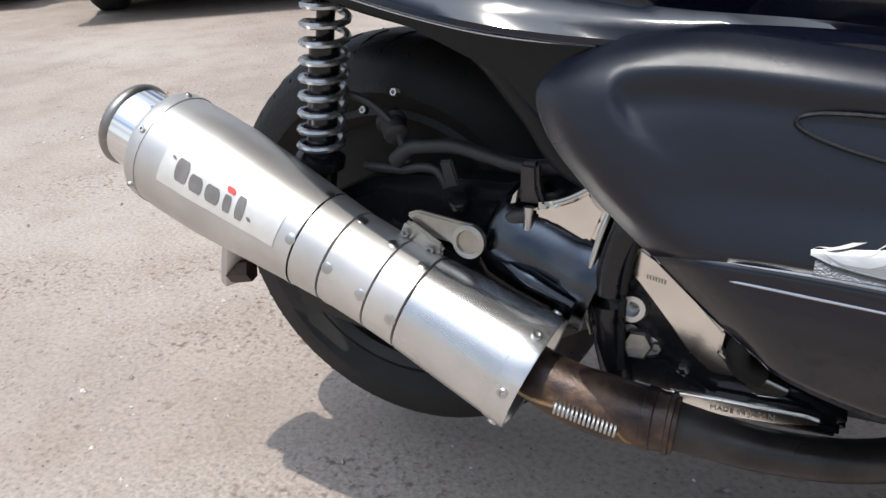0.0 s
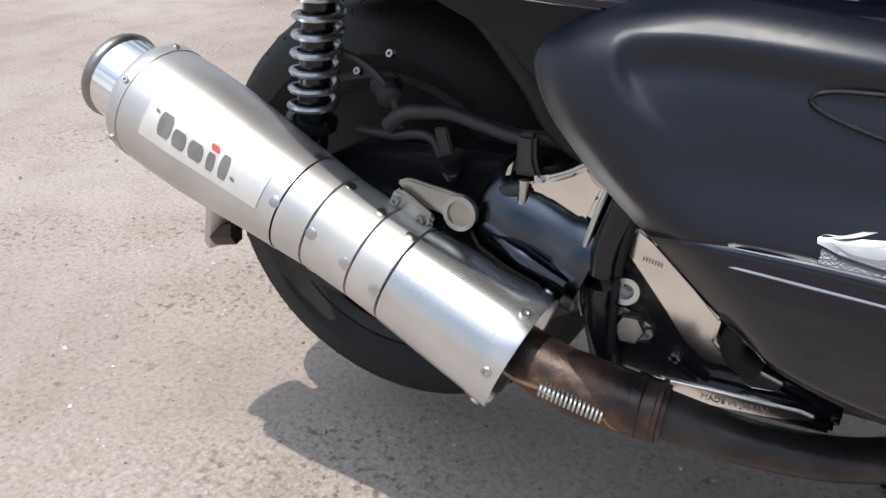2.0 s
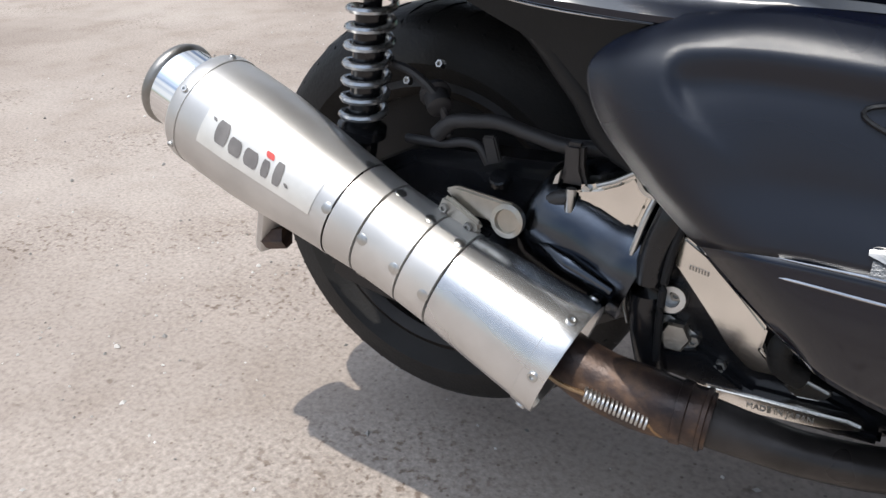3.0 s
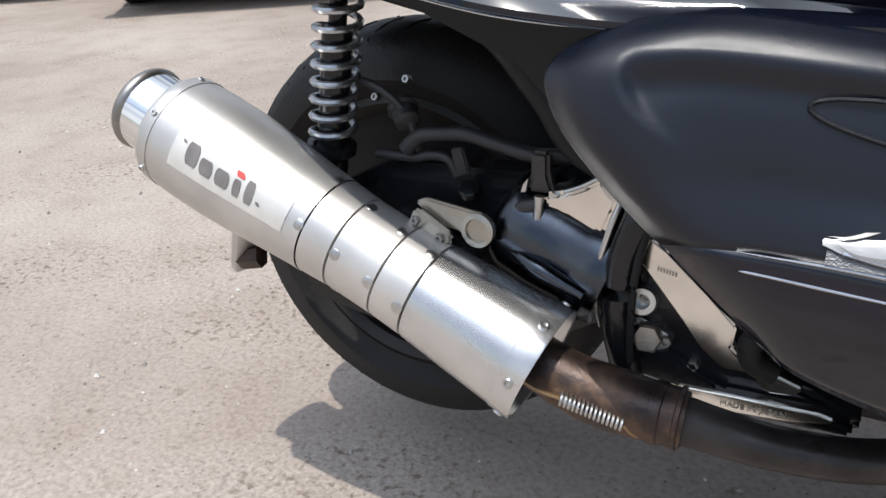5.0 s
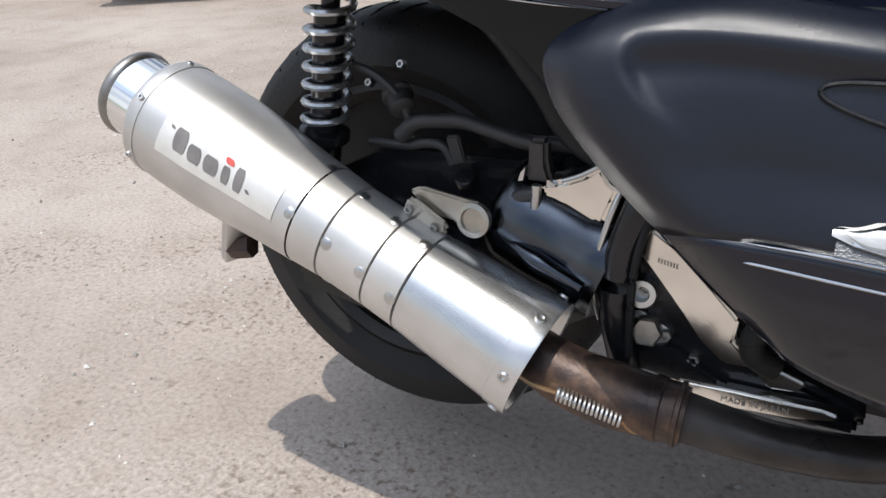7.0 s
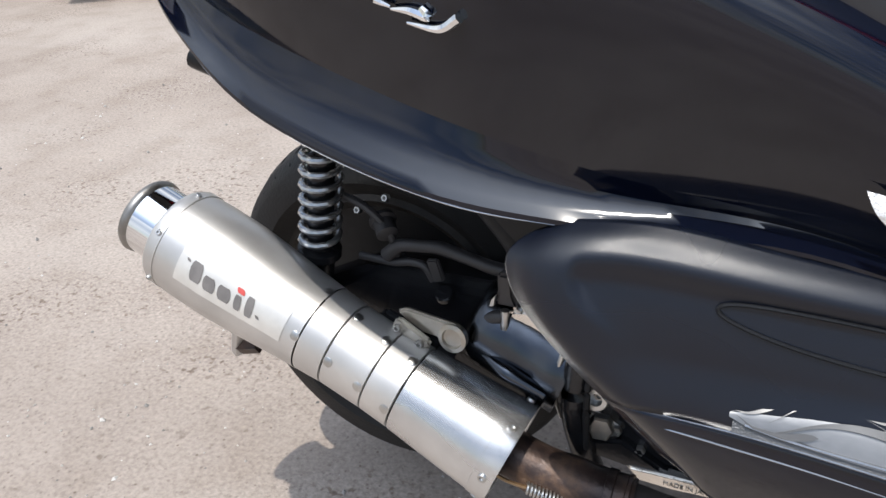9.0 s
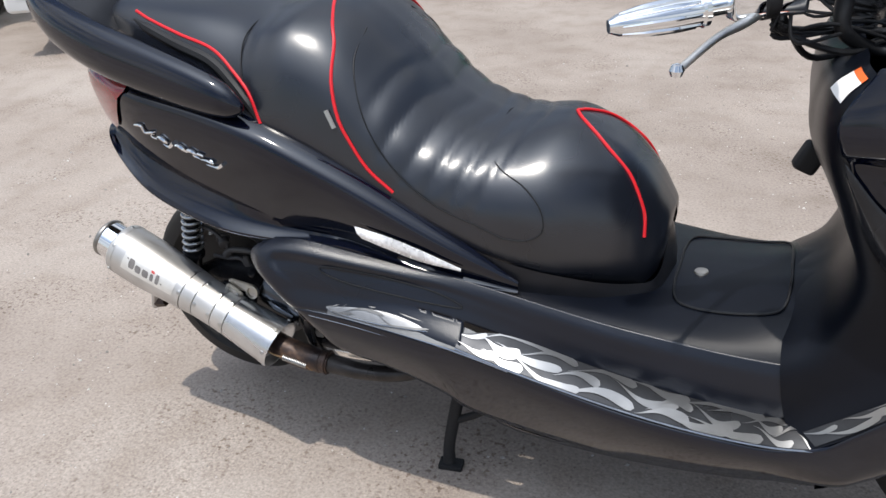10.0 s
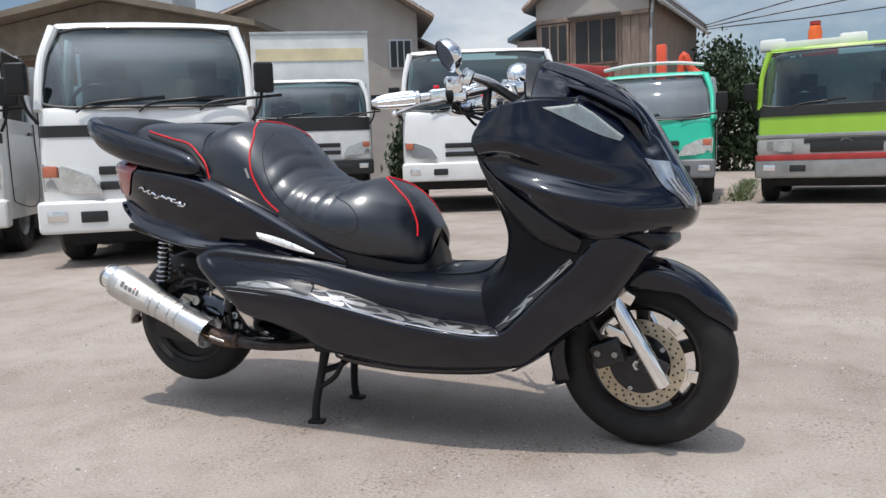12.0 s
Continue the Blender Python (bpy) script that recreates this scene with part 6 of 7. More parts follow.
# ---- parked trucks ----
def truck(at, yaw, w, h, belt, z0, paint, label, band=None, lamp="round", bed="flat", bumper=None, rake=0.20, wheel_r=0.36, top_z=None, wipers=3, mirror_w=0.11, length=4.6, grille=2, category="truck"):
    """A cab-over truck: x across, y from the front face to the rear, z up."""
    t = empty("truck", Matrix.Translation((at[0], at[1], 0)) @ pose(0, 0, 0, 0, 0, yaw), label=label, category=category, group="trucks parked round the yard")
    bumper = bumper or paint
    hw, D = w / 2, 1.55

    def p(name, bm, mat, parent=None, lab="", smooth=35):
        return part(name, bm, mat, parent or t, lab, smooth)

    # body below the windows, with rounded front corners
    def ring(z, inset, front):
        return [(-hw + inset, D, z), (-hw + inset, 0.35, z), (-hw + inset + 0.02, front + 0.10, z), (-hw + inset + 0.10, front + 0.015, z), (-hw * 0.4, front, z), (hw * 0.4, front, z), (hw - inset - 0.10, front + 0.015, z), (hw - inset - 0.02, front + 0.10, z), (hw - inset, 0.35, z), (hw - inset, D, z)]

    rows = [ring(z0, 0.0, 0.02), ring(z0 + 0.2, 0, 0.0), ring((z0 + belt) / 2, 0, 0.01), ring(belt - 0.08, 0.01, 0.045), ring(belt, 0.015, 0.075)]
    bm = bmesh.new()
    Sheet(rows).grid(bm, 10, 45, mirror=False)
    vs = [bm.verts.new(q) for q in ring(z0, 0.005, 0.03)]
    bm.faces.new(vs)
    cab = p("cab", weld(bm), paint, lab="painted cab body")
    wt = hw - 0.125
    yt = 0.075 + rake
    # roof, rear wall and pillars
    bm = bmesh.new()
    Sheet([[(-wt * 0.96, D - 0.05, h - 0.10), (-wt, 0.9, h - 0.07), (-wt * 0.985, yt + 0.12, h - 0.07), (-wt * 0.86, yt + 0.02, h - 0.075), (0, yt - 0.02, h - 0.07), (wt * 0.86, yt + 0.02, h - 0.075), (wt * 0.985, yt + 0.12, h - 0.07), (wt, 0.9, h - 0.07), (wt * 0.96, D - 0.05, h - 0.10)],
           [(-wt * 0.9, D - 0.1, h - 0.02), (-wt * 0.93, 0.9, h - 0.012), (-wt * 0.92, yt + 0.2, h - 0.018), (-wt * 0.8, yt + 0.09, h - 0.02), (0, yt + 0.06, h - 0.012), (wt * 0.8, yt + 0.09, h - 0.02), (wt * 0.92, yt + 0.2, h - 0.018), (wt * 0.93, 0.9, h - 0.012), (wt * 0.9, D - 0.1, h - 0.02)],
           [(-wt * 0.3, D - 0.3, h), (-wt * 0.3, 1.0, h), (-wt * 0.3, 0.9, h), (-wt * 0.2, 0.8, h), (0, 0.7, h), (wt * 0.2, 0.8, h), (wt * 0.3, 0.9, h), (wt * 0.3, 1.0, h), (wt * 0.3, D - 0.3, h)]]).grid(bm, 10, 36, mirror=False)
    p("roof", weld(bm), paint)
    p("rear_wall", box((2 * wt, 0.04, h - belt + 0.1), pose(0, D - 0.05, (h + belt) / 2 - 0.08)), LINING)
    for sd in (1, -1):
        p("pillar", tube([(sd * (hw - 0.03), 0.10, belt - 0.02), (sd * (hw - 0.05), 0.10 + rake * 0.55, (belt + h) / 2), (sd * (wt - 0.01), yt + 0.05, h - 0.07)], [0.034, 0.034, 0.045], 10, 10), paint)
        p("pillar", tube([(sd * (hw - 0.03), 1.15, belt - 0.02), (sd * wt, 1.12, h - 0.06)], 0.05, 8, 4), paint)
        p("door_glass", slab([(0.17, belt), (1.12, belt), (1.10, h - 0.10), (0.17 + rake, h - 0.10)], 0.006, pose(sd * (hw - 0.045), 0, 0, 0, 0, 90) @ Matrix.Diagonal((1, 1, 1, 1))), GLASS).visible_shadow = False
        p("door_seam", tube([(sd * (hw + 0.001), 0.22, belt - 0.01), (sd * (hw + 0.001), 0.22, z0 + 0.28), (sd * (hw + 0.001), 0.35, z0 + 0.14), (sd * (hw + 0.001), 1.15, z0 + 0.14), (sd * (hw + 0.001), 1.17, belt - 0.01)], 0.006, 4, 30), DARKP)
        p("door_handle", box((0.02, 0.12, 0.03), pose(sd * (hw + 0.01), 0.98, belt - 0.12), 0.006), DARKP)
    # windscreen with seal
    def pane_row(half, y, z, drop):
        """One level of the windscreen, bowed and with its corners let down."""
        return [(half * f, y + 0.085 * abs(f) ** 2.4, z - drop * abs(f) ** 9) for f in (-1, -0.93, -0.72, -0.36, 0, 0.36, 0.72, 0.93, 1)]

    G = Sheet([pane_row(hw - 0.05, 0.035, belt, -0.045), pane_row(hw - 0.055, 0.036 + rake * 0.06, belt + 0.06, -0.01), pane_row((hw - 0.05 + wt) / 2 - 0.005, 0.035 + rake * 0.5, (h + belt) / 2, 0), pane_row(wt + 0.004, yt - 0.055, h - 0.16, 0), pane_row(wt - 0.008, yt - 0.030, h - 0.075, 0.070)])
    scr = p("windscreen", weld(G.grid(bmesh.new(), 16, 40, mirror=False)), GLASS)
    scr.visible_shadow = False
    edge = [G.at(0, k / 16) for k in range(17)] + [G.at(k / 8, 1) for k in range(1, 8)] + [G.at(1, 1 - k / 16) for k in range(17)] + [G.at(1 - k / 8, 0) for k in range(1, 9)]
    p("windscreen_seal", tube(edge, 0.014, 6, 150), DARKP, scr)
    for k in range(wipers):
        x0 = -hw * 0.62 + k * hw * 1.1 / max(1, wipers - 1)
        wp = p("wiper", tube([(x0, 0.025, belt - 0.04), (x0 + 0.12, 0.03, belt + 0.03), (x0 + 0.45, 0.045, belt + 0.065)], 0.009, 5, 10), BLACK)
        p("wiper_blade", box((0.5, 0.012, 0.022), pose(x0 + 0.42, 0.045, belt + 0.055, 0, -5, 0), 0.003), BLACK, wp)
    # inside
    p("dash_top", box((2 * hw - 0.16, 0.34, 0.10), pose(0, 0.28, belt - 0.05), 0.03), LINING)
    for sd in (1, -1):
        st = p("cab_seat", box((0.52, 0.16, 0.62), pose(sd * hw * 0.48, 1.15, belt + 0.02, -8, 0, 0), 0.06), SEATC)
        p("head_rest", box((0.26, 0.10, 0.18), pose(sd * hw * 0.48, 1.20, belt + 0.42), 0.04), SEATC, st)
    wheel_ring = [(-hw * 0.48 + 0.20 * math.cos(a), 0.42 - 0.10 * math.sin(a), belt + 0.06 + 0.14 * math.sin(a)) for a in (2 * math.pi * k / 20 for k in range(21))]
    p("steering_wheel", tube(wheel_ring, 0.016, 6, 40), DARKP)
    # front face details
    if band:
        bz0, bz1, bmat = band
        p("front_band", weld(Sheet([[(x, y - 0.008, z) for x, y, _ in ring(0, 0.0, 0.03)[2:8]] for z in (bz0, (bz0 + bz1) / 2, bz1)]).grid(bmesh.new(), 3, 20, mirror=False)), bmat)
    lz = z0 + 0.36
    for sd in (1, -1):
        shape = [(-0.27 * sd, lz - 0.12), (0.20 * sd, lz - 0.10), (0.21 * sd, lz + 0.13), (0.02 * sd, lz + 0.10), (-0.18 * sd, lz + 0.02)]
        if lamp == "square":
            shape = [(-0.24 * sd, lz - 0.075), (0.22 * sd, lz - 0.075), (0.22 * sd, lz + 0.075), (-0.24 * sd, lz + 0.075)]
        hl = p("headlamp_housing", slab(shape, 0.04, pose(sd * (hw - 0.23), 0.012, 0, 0, 0, sd * 12), 0.012), REFLECT)
        p("headlamp_lens", slab([(x * 0.95, lz + (z - lz) * 0.92) for x, z in shape], 0.02, pose(sd * (hw - 0.23), -0.016, 0, 0, 0, sd * 12), 0.006), LENS, hl).visible_shadow = False
        if lamp == "square":
            continue
        p("turn_lamp", box((0.11, 0.03, 0.09), pose(sd * (hw - 0.10), 0.008, lz + 0.06, 0, 0, sd * 14), 0.012), TURN, hl)
    for k in range(grille):
        p("grille_slot", box((0.92 * hw, 0.03, 0.068), pose(0, -0.002, lz + 0.06 - 0.12 * k), 0.015), DARKP)
    p("emblem", lathe([(0, 0), (0.075, 0), (0.07, 0.012), (0.055, 0.012), (0.05, 0.004), (0, 0.004)], pose(0, -0.005, lz + 0.02, 90, 0, 0) @ Matrix.Diagonal((1.2, 0.9, 1, 1)), 24), CHROME)
    bp = p("bumper", box((w + 0.02, 0.16, 0.26), pose(0, 0.03, z0 + 0.06), 0.045, seg=3), bumper, lab="front bumper")
    for sd in (1, -1):
        p("fog_lamp_recess", box((0.20, 0.03, 0.09), pose(sd * hw * 0.52, -0.045, z0 + 0.06), 0.012), DARKP, bp)
        p("fog_lamp", box((0.15, 0.02, 0.08), pose(sd * hw * 0.84, -0.047, z0 + 0.07), 0.008), REFLECT, bp)
    # mirrors on arms
    for sd in (1, -1):
        arm = p("mirror_arm", tube([(sd * (hw - 0.02), 0.12, belt - 0.12), (sd * (hw + 0.05), 0.05, belt + 0.02), (sd * (hw + 0.075), 0.03, belt + 0.30)], 0.014, 6, 10), BLACK)
        p("mirror_head", box((mirror_w * 1.45, 0.07, 0.25), pose(sd * (hw + 0.085), 0.02, belt + 0.22, 0, 0, sd * 8), 0.03, seg=3), BLACK, arm)
    # wheels, chassis
    for sd in (1, -1):
        for y in (0.72, length - 1.3):
            c = Matrix.Translation((sd * (hw - 0.14), y, wheel_r)) @ pose(0, 0, 0, 0, 90, 0)
            ty = p("tyre", lathe([(wheel_r * 0.55, -0.09), (wheel_r * 0.9, -0.105), (wheel_r, -0.07), (wheel_r, 0.07), (wheel_r * 0.9, 0.105), (wheel_r * 0.55, 0.09)], c, 32), RUBBER)
            p("rim", lathe([(wheel_r * 0.56, -0.092), (wheel_r * 0.5, -0.06), (wheel_r * 0.28, -0.03), (0, -0.03), (0, 0.03), (wheel_r * 0.28, 0.03), (wheel_r * 0.5, 0.06), (wheel_r * 0.56, 0.092)], c, 24), BODYSTEEL, ty)
    p("chassis", box((0.8, length - 0.4, 0.18), pose(0, length / 2 + 0.1, 0.55), 0.02), BLACK)
    # black block for the low underbody, which also deepens the shadow beneath
    p("underside_filler", box((w - 0.3, length - 0.5, 0.36), pose(0, 0.35 + (length - 0.5) / 2, z0 - 0.02), 0.03), BLACK)
    if bed == "box":
        bx = p("cargo_box", box((w + 0.18, length - 1.7, top_z - 0.75), pose(0, 1.72 + (length - 1.7) / 2, (top_z + 0.75) / 2), 0.02), WHITE2, lab="white cargo box")
        p("box_stripe", box((w + 0.0, 0.01, 0.22), pose(0, 1.714, top_z - 0.42)), material("faded_yellow", (0.66, 0.57, 0.36), 0.5, 0, 0, 0.2, 3), bx)
        p("box_rail", box((w + 0.19, 0.03, 0.05), pose(0, 1.715, top_z - 0.03), 0.006), BODYSTEEL, bx)
    elif bed == "van":
        p("van_body", box((w - 0.02, length - 1.5, h - z0 - 0.04), pose(0, 1.5 + (length - 1.5) / 2, (h + z0) / 2), 0.06), BODYSTEEL)
    else:
        b = p("cargo_bed", box((w + 0.1, length - 1.7, 0.12), pose(0, 1.75 + (length - 1.7) / 2, 0.80), 0.01), BODYSTEEL)
        for sd in (1, -1):
            p("side_board", box((0.04, length - 1.7, 0.38), pose(sd * (hw + 0.05), 1.75 + (length - 1.7) / 2, 1.05), 0.01), bumper, b)
        p("head_rack", box((w, 0.05, 0.75), pose(0, 1.76, 1.22), 0.01), BODYSTEEL, b)
        for sd in (1, -1):
            p("rack_post", box((0.06, 0.06, 1.1), pose(sd * hw * 0.9, 1.72, 1.35), 0.008), BODYSTEEL, b)
    return t


truck((-2.79, 2.855), 37.0, 1.69, 2.0, 1.27, 0.35, WHITE, "white cab-over truck with dark band and wide windscreen", band=(1.04, 1.13, DARKP), rake=0.26)
truck((-5.24, 2.35), 37.0, 1.82, 2.0, 1.27, 0.35, WHITE, "white cab-over truck parked beside another white truck", band=(1.04, 1.13, DARKP), rake=0.26)
truck((-5.15, 9.1), 31.0, 1.95, 2.16, 1.50, 0.62, WHITE2, "white box truck with black panel and faded yellow stripe", band=(1.28, 1.49, DARKP), bed="box", top_z=3.15, bumper=DARKP, wipers=2)
truck((-1.90, 8.25), 22.0, 2.2, 2.30, 1.42, 0.52, WHITE, "white wide-cab truck with orange corner lamps", wipers=2)
van = truck((0.235, 9.3), 3.0, 1.74, 1.90, 1.20, 0.45, TEAL, "teal green cab van with a silver body", bed="van", bumper=GREYP, wheel_r=0.30, wipers=2, rake=0.35, length=4.2, category="van")
lime = truck((2.72, 9.45), -5.0, 2.2, 2.12, 1.30, 0.42, LIME, "lime green crane truck with chrome bumper and beacon", band=(1.18, 1.31, DARKP), bumper=STEELB, lamp="square", grille=1, wheel_r=0.40, wipers=2, rake=0.12)
part("chrome_band", box((2.2, 0.03, 0.05), pose(0, 0.0, 0.91), 0.01), STEELB, lime)
part("grille_panel", box((2.14, 0.03, 0.22), pose(0, 0.008, 0.77), 0.008), PANELG, lime, "pale grey grille panel")
part("grille_opening", box((0.86, 0.03, 0.15), pose(0, -0.004, 0.76), 0.02), DARKP, lime)
part("lower_red_band", box((2.2, 0.05, 0.08), pose(0, -0.03, 0.625), 0.01), REDP, lime)
beacon = part("beacon_bar", box((1.1, 0.22, 0.10), pose(-0.45, 0.55, 2.16), 0.02), WHITE2, lime)
part("beacon", lathe([(0, 0), (0.09, 0), (0.09, 0.12), (0.07, 0.20), (0, 0.21)], pose(-0.42, 0.55, 2.20), 20), ORANGE, beacon, "amber rotating beacon")
part("beacon_cap", lathe([(0, 0), (0.07, 0), (0.07, 0.05), (0, 0.06)], pose(-0.42, 0.55, 2.41), 20), REDP, beacon)
part("crane_column", box((0.5, 0.4, 0.35), pose(-0.4, 1.8, 2.15), 0.04), REDP, lime)
for x in (-0.95, 0.05):
    part("roof_lamp_case", box((0.34, 0.24, 0.16), pose(x, 0.55, 2.18), 0.04), WHITE, beacon)
part("van_roof_rack", tube([(-0.7, 0.6, 1.98), (-0.3, 0.5, 2.02), (0.3, 0.5, 2.02), (0.7, 0.6, 1.98)], 0.025, 8, 20), WHITE2, van)
boom = empty("folded_crane", (-0.02, 12.7, 0), label="orange-red folded loading crane behind the van", category="crane")
part("crane_post", box((0.17, 0.2, 2.65), pose(0, 0, 1.325), 0.03), CRANE, boom)
part("crane_arm", tube([(0.30, 0.1, 2.0), (0.36, 0.1, 2.45), (0.50, 0.1, 2.2), (0.62, 0.1, 2.1)], 0.07, 8, 14), CRANE, boom)
part("crane_base", box((1.9, 0.8, 0.5), pose(-0.4, 0.2, 0.9), 0.04), REDP, boom)
part("crane_cover", box((0.9, 0.5, 0.22), pose(-1.35, 0.1, 2.28, 0, 8, 0), 0.06), REDP, boom)


# ---- houses ----
def house(name, at, yaw, w, d, eave, ridge, wall, roof, label, over=0.5, shift=0.0):
    """A gabled house; its gable end faces the yard."""
    t = empty(name, Matrix.Translation((at[0], at[1], 0)) @ pose(0, 0, 0, 0, 0, yaw), label=label, category="house")
    part("wall", slab([(-w / 2, 0), (w / 2, 0), (w / 2, eave), (shift, ridge - 0.12), (-w / 2, eave)], d, pose(0, d / 2, 0)), wall, t, smooth=0)
    for sd in (1, -1):
        ex, rx = sd * w / 2, shift
        sl = (ridge - eave) / abs(ex - rx)
        x1 = ex + sd * over
        z1 = eave - sl * over
        rf = part("roof", slab([(rx, ridge - 0.12), (x1, z1 - 0.0), (x1, z1 + 0.16), (rx, ridge + 0.06)], d + 2 * over, pose(0, d / 2, 0)), roof, t, smooth=0)
        n = 12
        for k in range(n):
            f = (k + 0.5) / n
            x, z = rx + (x1 - rx) * f, ridge + 0.06 + (z1 + 0.16 - ridge - 0.06) * f
            part("tile_course", box((abs(x1 - rx) / n * 1.02, d + 2 * over - 0.04, 0.05), pose(x, d / 2, z + 0.01, 0, math.degrees(math.atan(sl)) * sd, 0)), roof, rf, smooth=0)
    for sd in (1, -1):
        part("verge_board", tube([(shift, -over - 0.02, ridge - 0.03), (sd * (w / 2 + over), -over - 0.02, eave - (ridge - eave) / abs(sd * w / 2 - shift) * over + 0.06)], 0.085, 4, 2), WOODW, t)
    return t


def window(parent, x, z, w, h, y=-0.02, shutter=False, name="window"):
    f = part(name, box((w + 0.12, 0.08, h + 0.12), pose(x, y, z), 0.01), WOODW if shutter else BODYSTEEL, parent)
    part("pane", box((w, 0.02, h), pose(x, y - 0.045, z)), DARKP, f, smooth=0)
    for k in range(1, 3):
        part("glazing_bar", box((0.04, 0.02, h), pose(x - w / 2 + w * k / 3, y - 0.06, z)), WOODW if shutter else BODYSTEEL, f, smooth=0)
    return f


hl = house("house", (-11.6, 20.73), 30.0, 5.83, 8.0, 5.55, 7.05, STUCCO, TILE, "beige rendered two-storey house with grey tiled roof", shift=0.57)
window(hl, 2.34, 4.2, 0.66, 0.85)
window(hl, -1.5, 4.5, 1.4, 0.6)
window(hl, 0.3, 2.2, 1.6, 1.2)
part("side_eave", slab([(2.92, 4.95), (3.85, 4.50), (3.85, 4.62), (2.92, 5.07)], 4.0, pose(0, 3.5, 0)), TILE, hl, "low tiled eave over the side wing", smooth=0)
part("side_wing", box((0.5, 3.6, 4.6), pose(3.17, 3.5, 2.3)), STUCCO, hl, smooth=0)
hr = house("house", (-2.95, 20.6), -6.0, 3.3, 6.5, 5.1, 6.5, WOODW, TILE, "weathered timber house with grey tiled gable roof", over=0.3, shift=0.2)
for k in range(13):
    part("board", box((0.240, 0.04, 4.5), pose(-1.52 + 0.2533 * k, -0.025, 2.27)), WOODW, hr, smooth=0)
window(hr, 0.15, 3.88, 1.15, 1.15, -0.06, True)
window(hr, -1.08, 3.92, 0.75, 1.0, -0.06, True)
part("window_hood", box((1.5, 0.35, 0.06), pose(0.15, -0.2, 4.56, -12, 0, 0), 0.01), TILE, hr)
part("upper_render", slab([(-1.64, 4.56), (1.64, 4.56), (1.64, 5.1), (0.2, 6.32), (-1.64, 5.1)], 0.06, pose(0, -0.03, 0)), STUCCO, hr, smooth=0)
part("tie_beam", box((3.3, 0.10, 0.12), pose(0, -0.08, 4.56), 0.01), WOODW, hr)
part("gutter", tube([(1.98, -0.3, 4.78), (1.98, 3, 4.75), (1.98, 6.8, 4.72)], 0.06, 6, 6), BODYSTEEL, hr)
part("downpipe", tube([(1.98, 0.2, 4.74), (1.72, -0.06, 4.5), (1.70, -0.06, 0.1)], 0.04, 8, 14), BODYSTEEL, hr)
part("lean_to_roof", slab([(-2.55, 4.10), (-1.66, 4.52), (-1.66, 4.64), (-2.55, 4.22)], 5, pose(0, 2.4, 0)), TILEB, hr, "blue sheet lean-to roof", smooth=0)
part("lean_to_wall", box((0.70, 4.6, 4.15), pose(-2.02, 2.5, 2.07)), STUCCO, hr, smooth=0)
shed = empty("shed", Matrix.Translation((-16.2, 15.3, 0)) @ pose(0, 0, 0, 0, 0, 12), label="low building with brown roof and dark open front", category="shed")
part("roof", slab([(-8, 4.35), (0.3, 5.55), (5.2, 4.45), (5.2, 4.6), (0.3, 5.75), (-8, 4.5)], 7, pose(0, 3, 0)), ROOFO, shed, smooth=0)
part("gable_board", slab([(-7.8, 4.15), (5.0, 4.15), (5.0, 4.45), (0.3, 5.5), (-7.8, 4.35)], 0.15, pose(0, 0.2, 0)), ROOFO, shed, smooth=0)
part("wall", box((12.5, 0.2, 4.3), pose(-1.4, 2.2, 2.15)), WOODW, shed, smooth=0)
for k in range(5):
    part("post", box((0.16, 0.16, 4.2), pose(-7.4 + 3.0 * k, 0.2, 2.1), 0.01), WOODW, shed)
part("roof_vent", box((1.5, 1.5, 0.8), pose(0.6, 3, 5.85), 0.03), BODYSTEEL, shed)


# ---- tree, grass, cables ----
def tree(at, h, spread, seed, label):
    t = empty("tree", (at[0], at[1], 0), label=label, category="tree")
    rnd = random.Random(seed)
    part("trunk", tube([(0, 0, 0), (0.1, 0.05, h * 0.35), (0.0, 0.1, h * 0.7)], [0.16, 0.12, 0.05], 8, 12), BARK, t)
    limbs = []
    for k in range(13):
        a, z = 2 * math.pi * k / 13 + rnd.random(), h * rnd.uniform(-0.08, 0.6)
        e = Vector((math.cos(a) * spread * 0.7, math.sin(a) * spread * 0.7, z + h * 0.2))
        limbs.append(e)
        part("limb", tube([(0.05, 0.05, z), (e.x * 0.5, e.y * 0.5, z + h * 0.07), e], [0.06, 0.04, 0.015], 6, 8), BARK, t)
    bm = bmesh.new()
    for k in range(7000):
        c = rnd.choice(limbs + [Vector((0, 0, h * 0.8))]) + Vector((rnd.gauss(0, 1), rnd.gauss(0, 1), rnd.gauss(0, 0.8))) * spread * 0.28
        s = rnd.uniform(0.06, 0.14)
        n = Euler((rnd.uniform(0, 6), rnd.uniform(0, 6), rnd.uniform(0, 6))).to_matrix()
        q = [bm.verts.new(c + n @ Vector(v) * s) for v in ((-1, 0, 0), (0, -0.5, 0.15), (1, 0, 0), (0, 0.5, 0.15))]
        bm.faces.new(q)
    tagged(part("crown", bm, LEAF, t, smooth=0), kind="stuff")


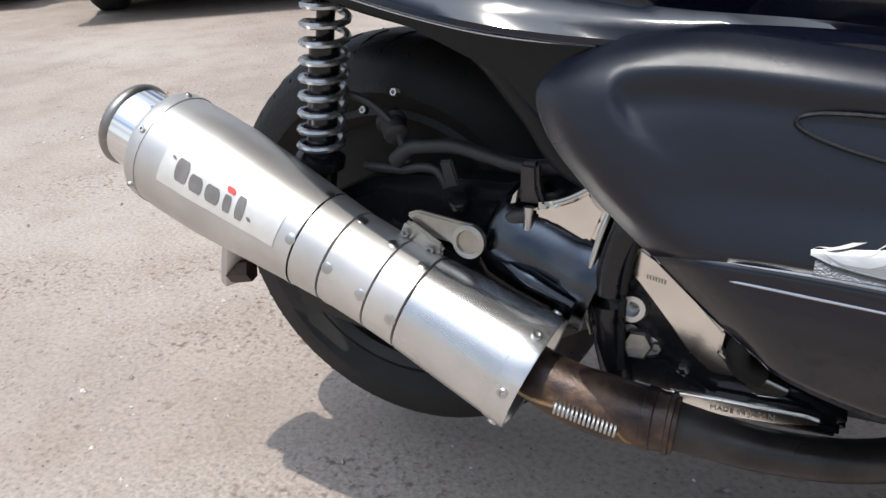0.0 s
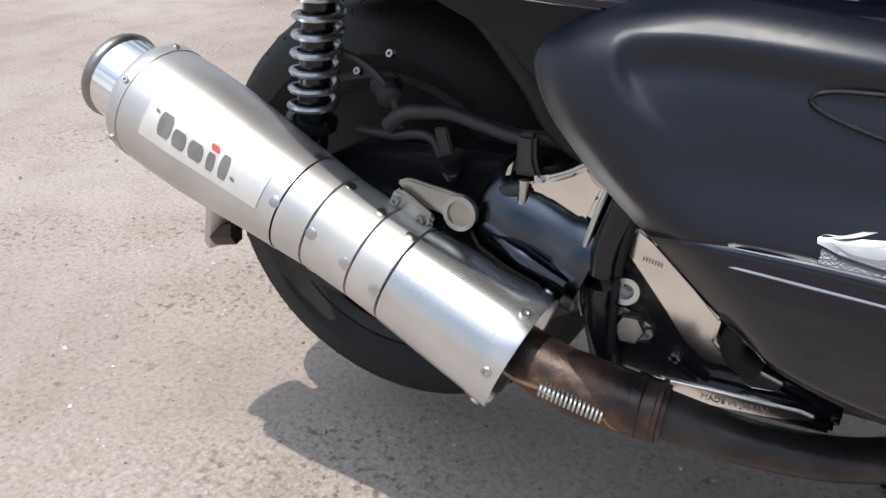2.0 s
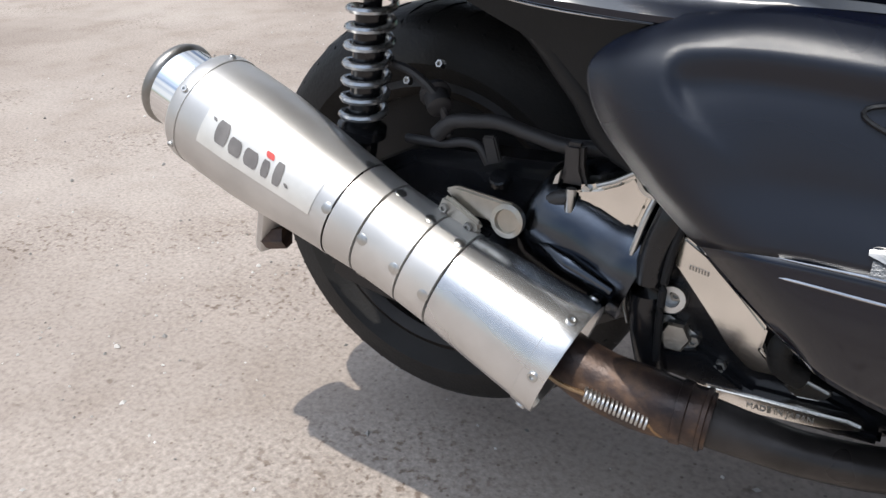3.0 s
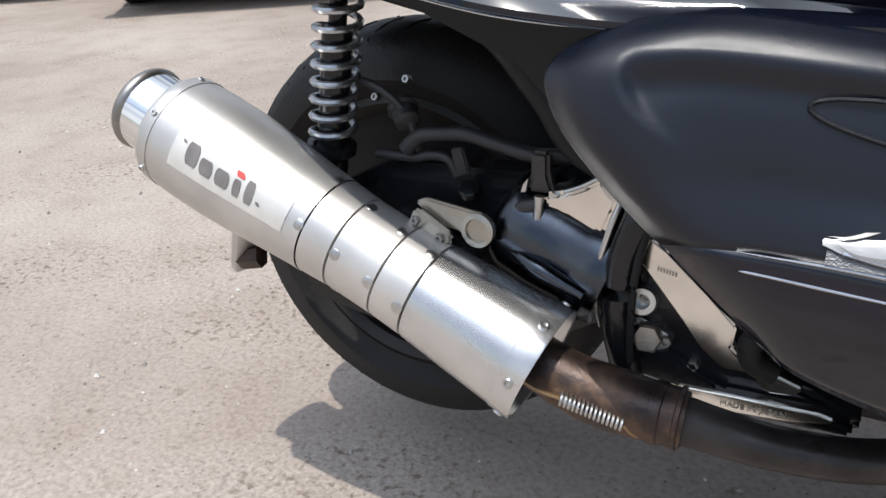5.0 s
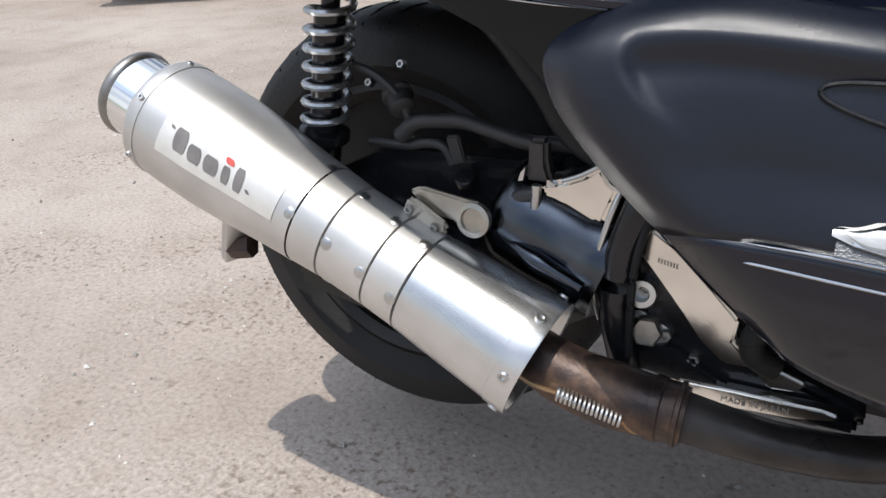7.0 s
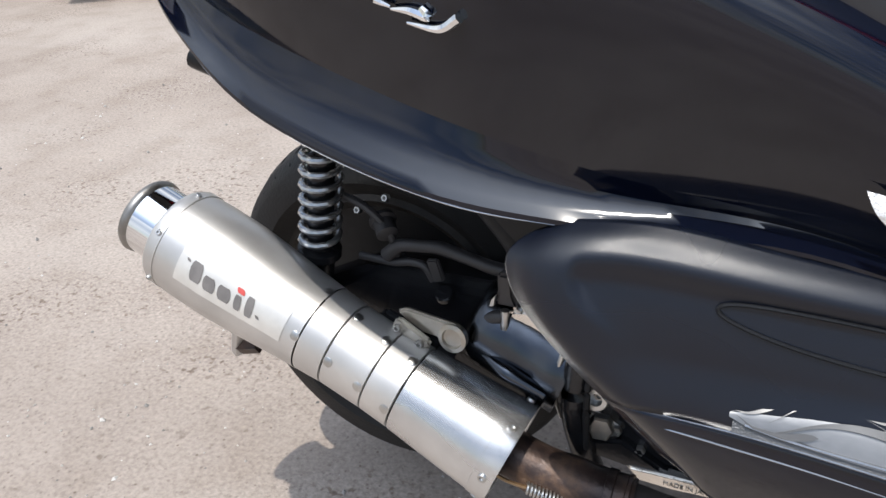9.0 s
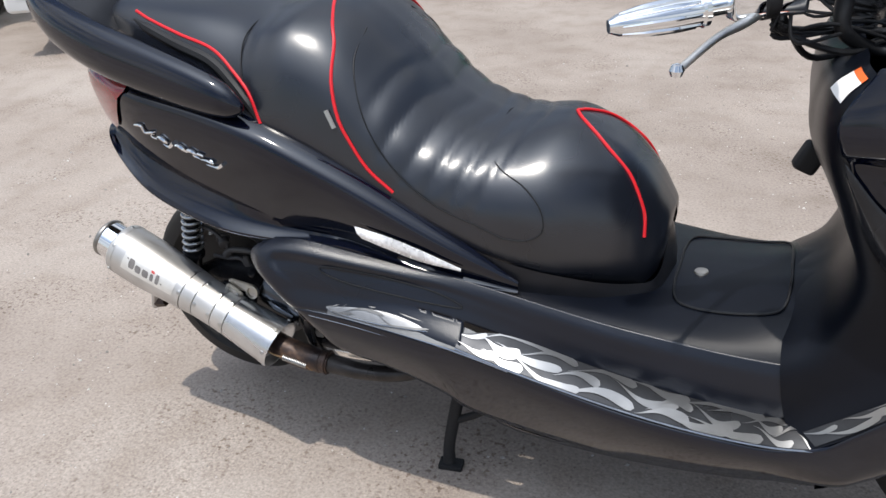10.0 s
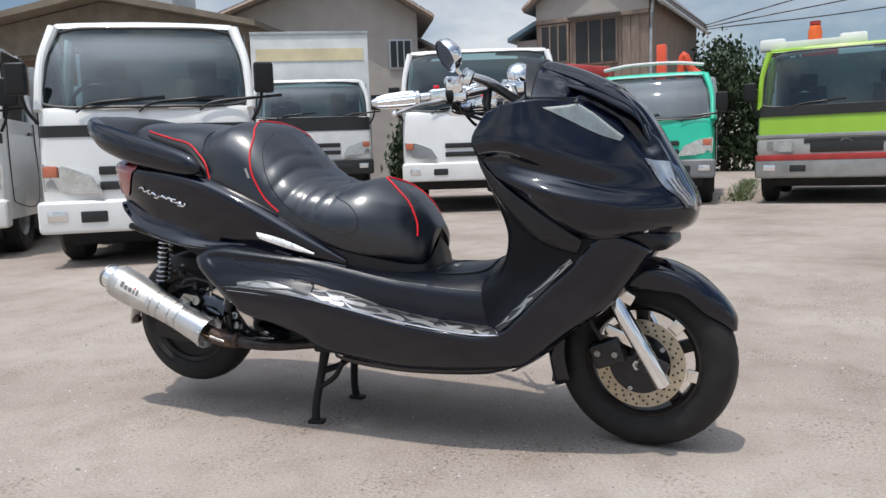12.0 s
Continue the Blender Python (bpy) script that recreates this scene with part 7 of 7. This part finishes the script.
tree((0.35, 26.3), 4.7, 1.45, 3, "dark leafy tree behind the parked vans")
tree((2.1, 26.0), 3.9, 1.3, 6, "dark leafy bush behind the lime truck")
tree((-7.0, 18.0), 2.2, 0.8, 5, "small reddish-green shrub tree beside the house")
rnd = random.Random(11)
bm = bmesh.new()
for k in range(900):
    x, y = rnd.gauss(1.38, 0.10), rnd.uniform(10.0, 17.5)
    a, hh = rnd.uniform(0, 6.3), rnd.uniform(0.02, 0.11)
    d = Vector((math.cos(a), math.sin(a), 0)) * 0.012
    q = Vector((x, y, 0))
    bm.faces.new([bm.verts.new(q - d), bm.verts.new(q + d), bm.verts.new(q + Vector((rnd.gauss(0, 0.06), rnd.gauss(0, 0.06), hh)))])
tagged(part("weeds", bm, GRASSM, smooth=0), "rough green weeds between the parked vehicles", "weeds", kind="stuff")
for k, (z0, z1, sag) in enumerate(((4.86, 7.4, 0.4), (4.80, 6.6, 0.5), (4.92, 8.4, 0.3))):
    c = part("power_cable", tube([(-0.46, 26.7, z0), (6, 27.5, (z0 + z1) / 2 - sag), (16, 28, z1)], 0.022, 5, 24), BLACK)
    tagged(c, "thin black overhead power cable", "cable", "overhead power cables")
# loose stones on the yard
rnd = random.Random(5)
gv, gf = [], []
for k in range(24000):
    x, y = rnd.uniform(-2.0, 4.2), rnd.uniform(-1.7, 3.2)
    near_heap = noise.noise(Vector((x * 1.1, y * 1.1, 9))) + (0.50 if y < -0.62 or x > 2.0 else -0.10)
    if rnd.random() > 0.16 + 0.9 * max(0, near_heap):
        continue
    s = rnd.uniform(0.0011, 0.0034) * (1.9 if rnd.random() < 0.06 else 1)
    z = 0.004 * noise.noise(Vector((x * 0.7, y * 0.7, 3))) + s * 0.25
    a, i = rnd.uniform(0, 6.3), len(gv)
    ca, sa = math.cos(a) * s, math.sin(a) * s
    e = rnd.uniform(0.6, 1.0)
    gv += [(x + ca * 1.3, y + sa * 1.3, z), (x - sa * e, y + ca * e, z + s * 0.1), (x - ca, y - sa, z), (x + sa * e, y - ca * e, z - s * 0.1), (x + ca * 0.3, y + sa * 0.2, z + s * 0.8), (x, y, z - s * 0.6)]
    gf += [(i + p, i + (p + 1) % 4, i + 4) for p in range(4)] + [(i + (p + 1) % 4, i + p, i + 5) for p in range(4)]
me = bpy.data.meshes.new("gravel")
me.from_pydata(gv, [], gf)
STONE = material("gravel_stone", (0.34, 0.32, 0.295), 0.85, 0, 0, 0.3, 60)
sn, sl = STONE.node_tree.nodes, STONE.node_tree.links
geo, shade, tint = sn.new("ShaderNodeNewGeometry"), sn.new("ShaderNodeMapRange"), sn.new("ShaderNodeVectorMath")
shade.inputs["To Min"].default_value, shade.inputs["To Max"].default_value = 0.12, 0.62
tint.operation, tint.inputs[0].default_value = "SCALE", (1.0, 0.95, 0.89)
sl.new(geo.outputs["Random Per Island"], shade.inputs["Value"])
sl.new(shade.outputs["Result"], tint.inputs["Scale"])
sl.new(tint.outputs[0], sn["Principled BSDF"].inputs["Base Color"])
me.materials.append(STONE)
tagged(new("gravel", me), "loose grey gravel scattered on the concrete", "gravel", kind="stuff")
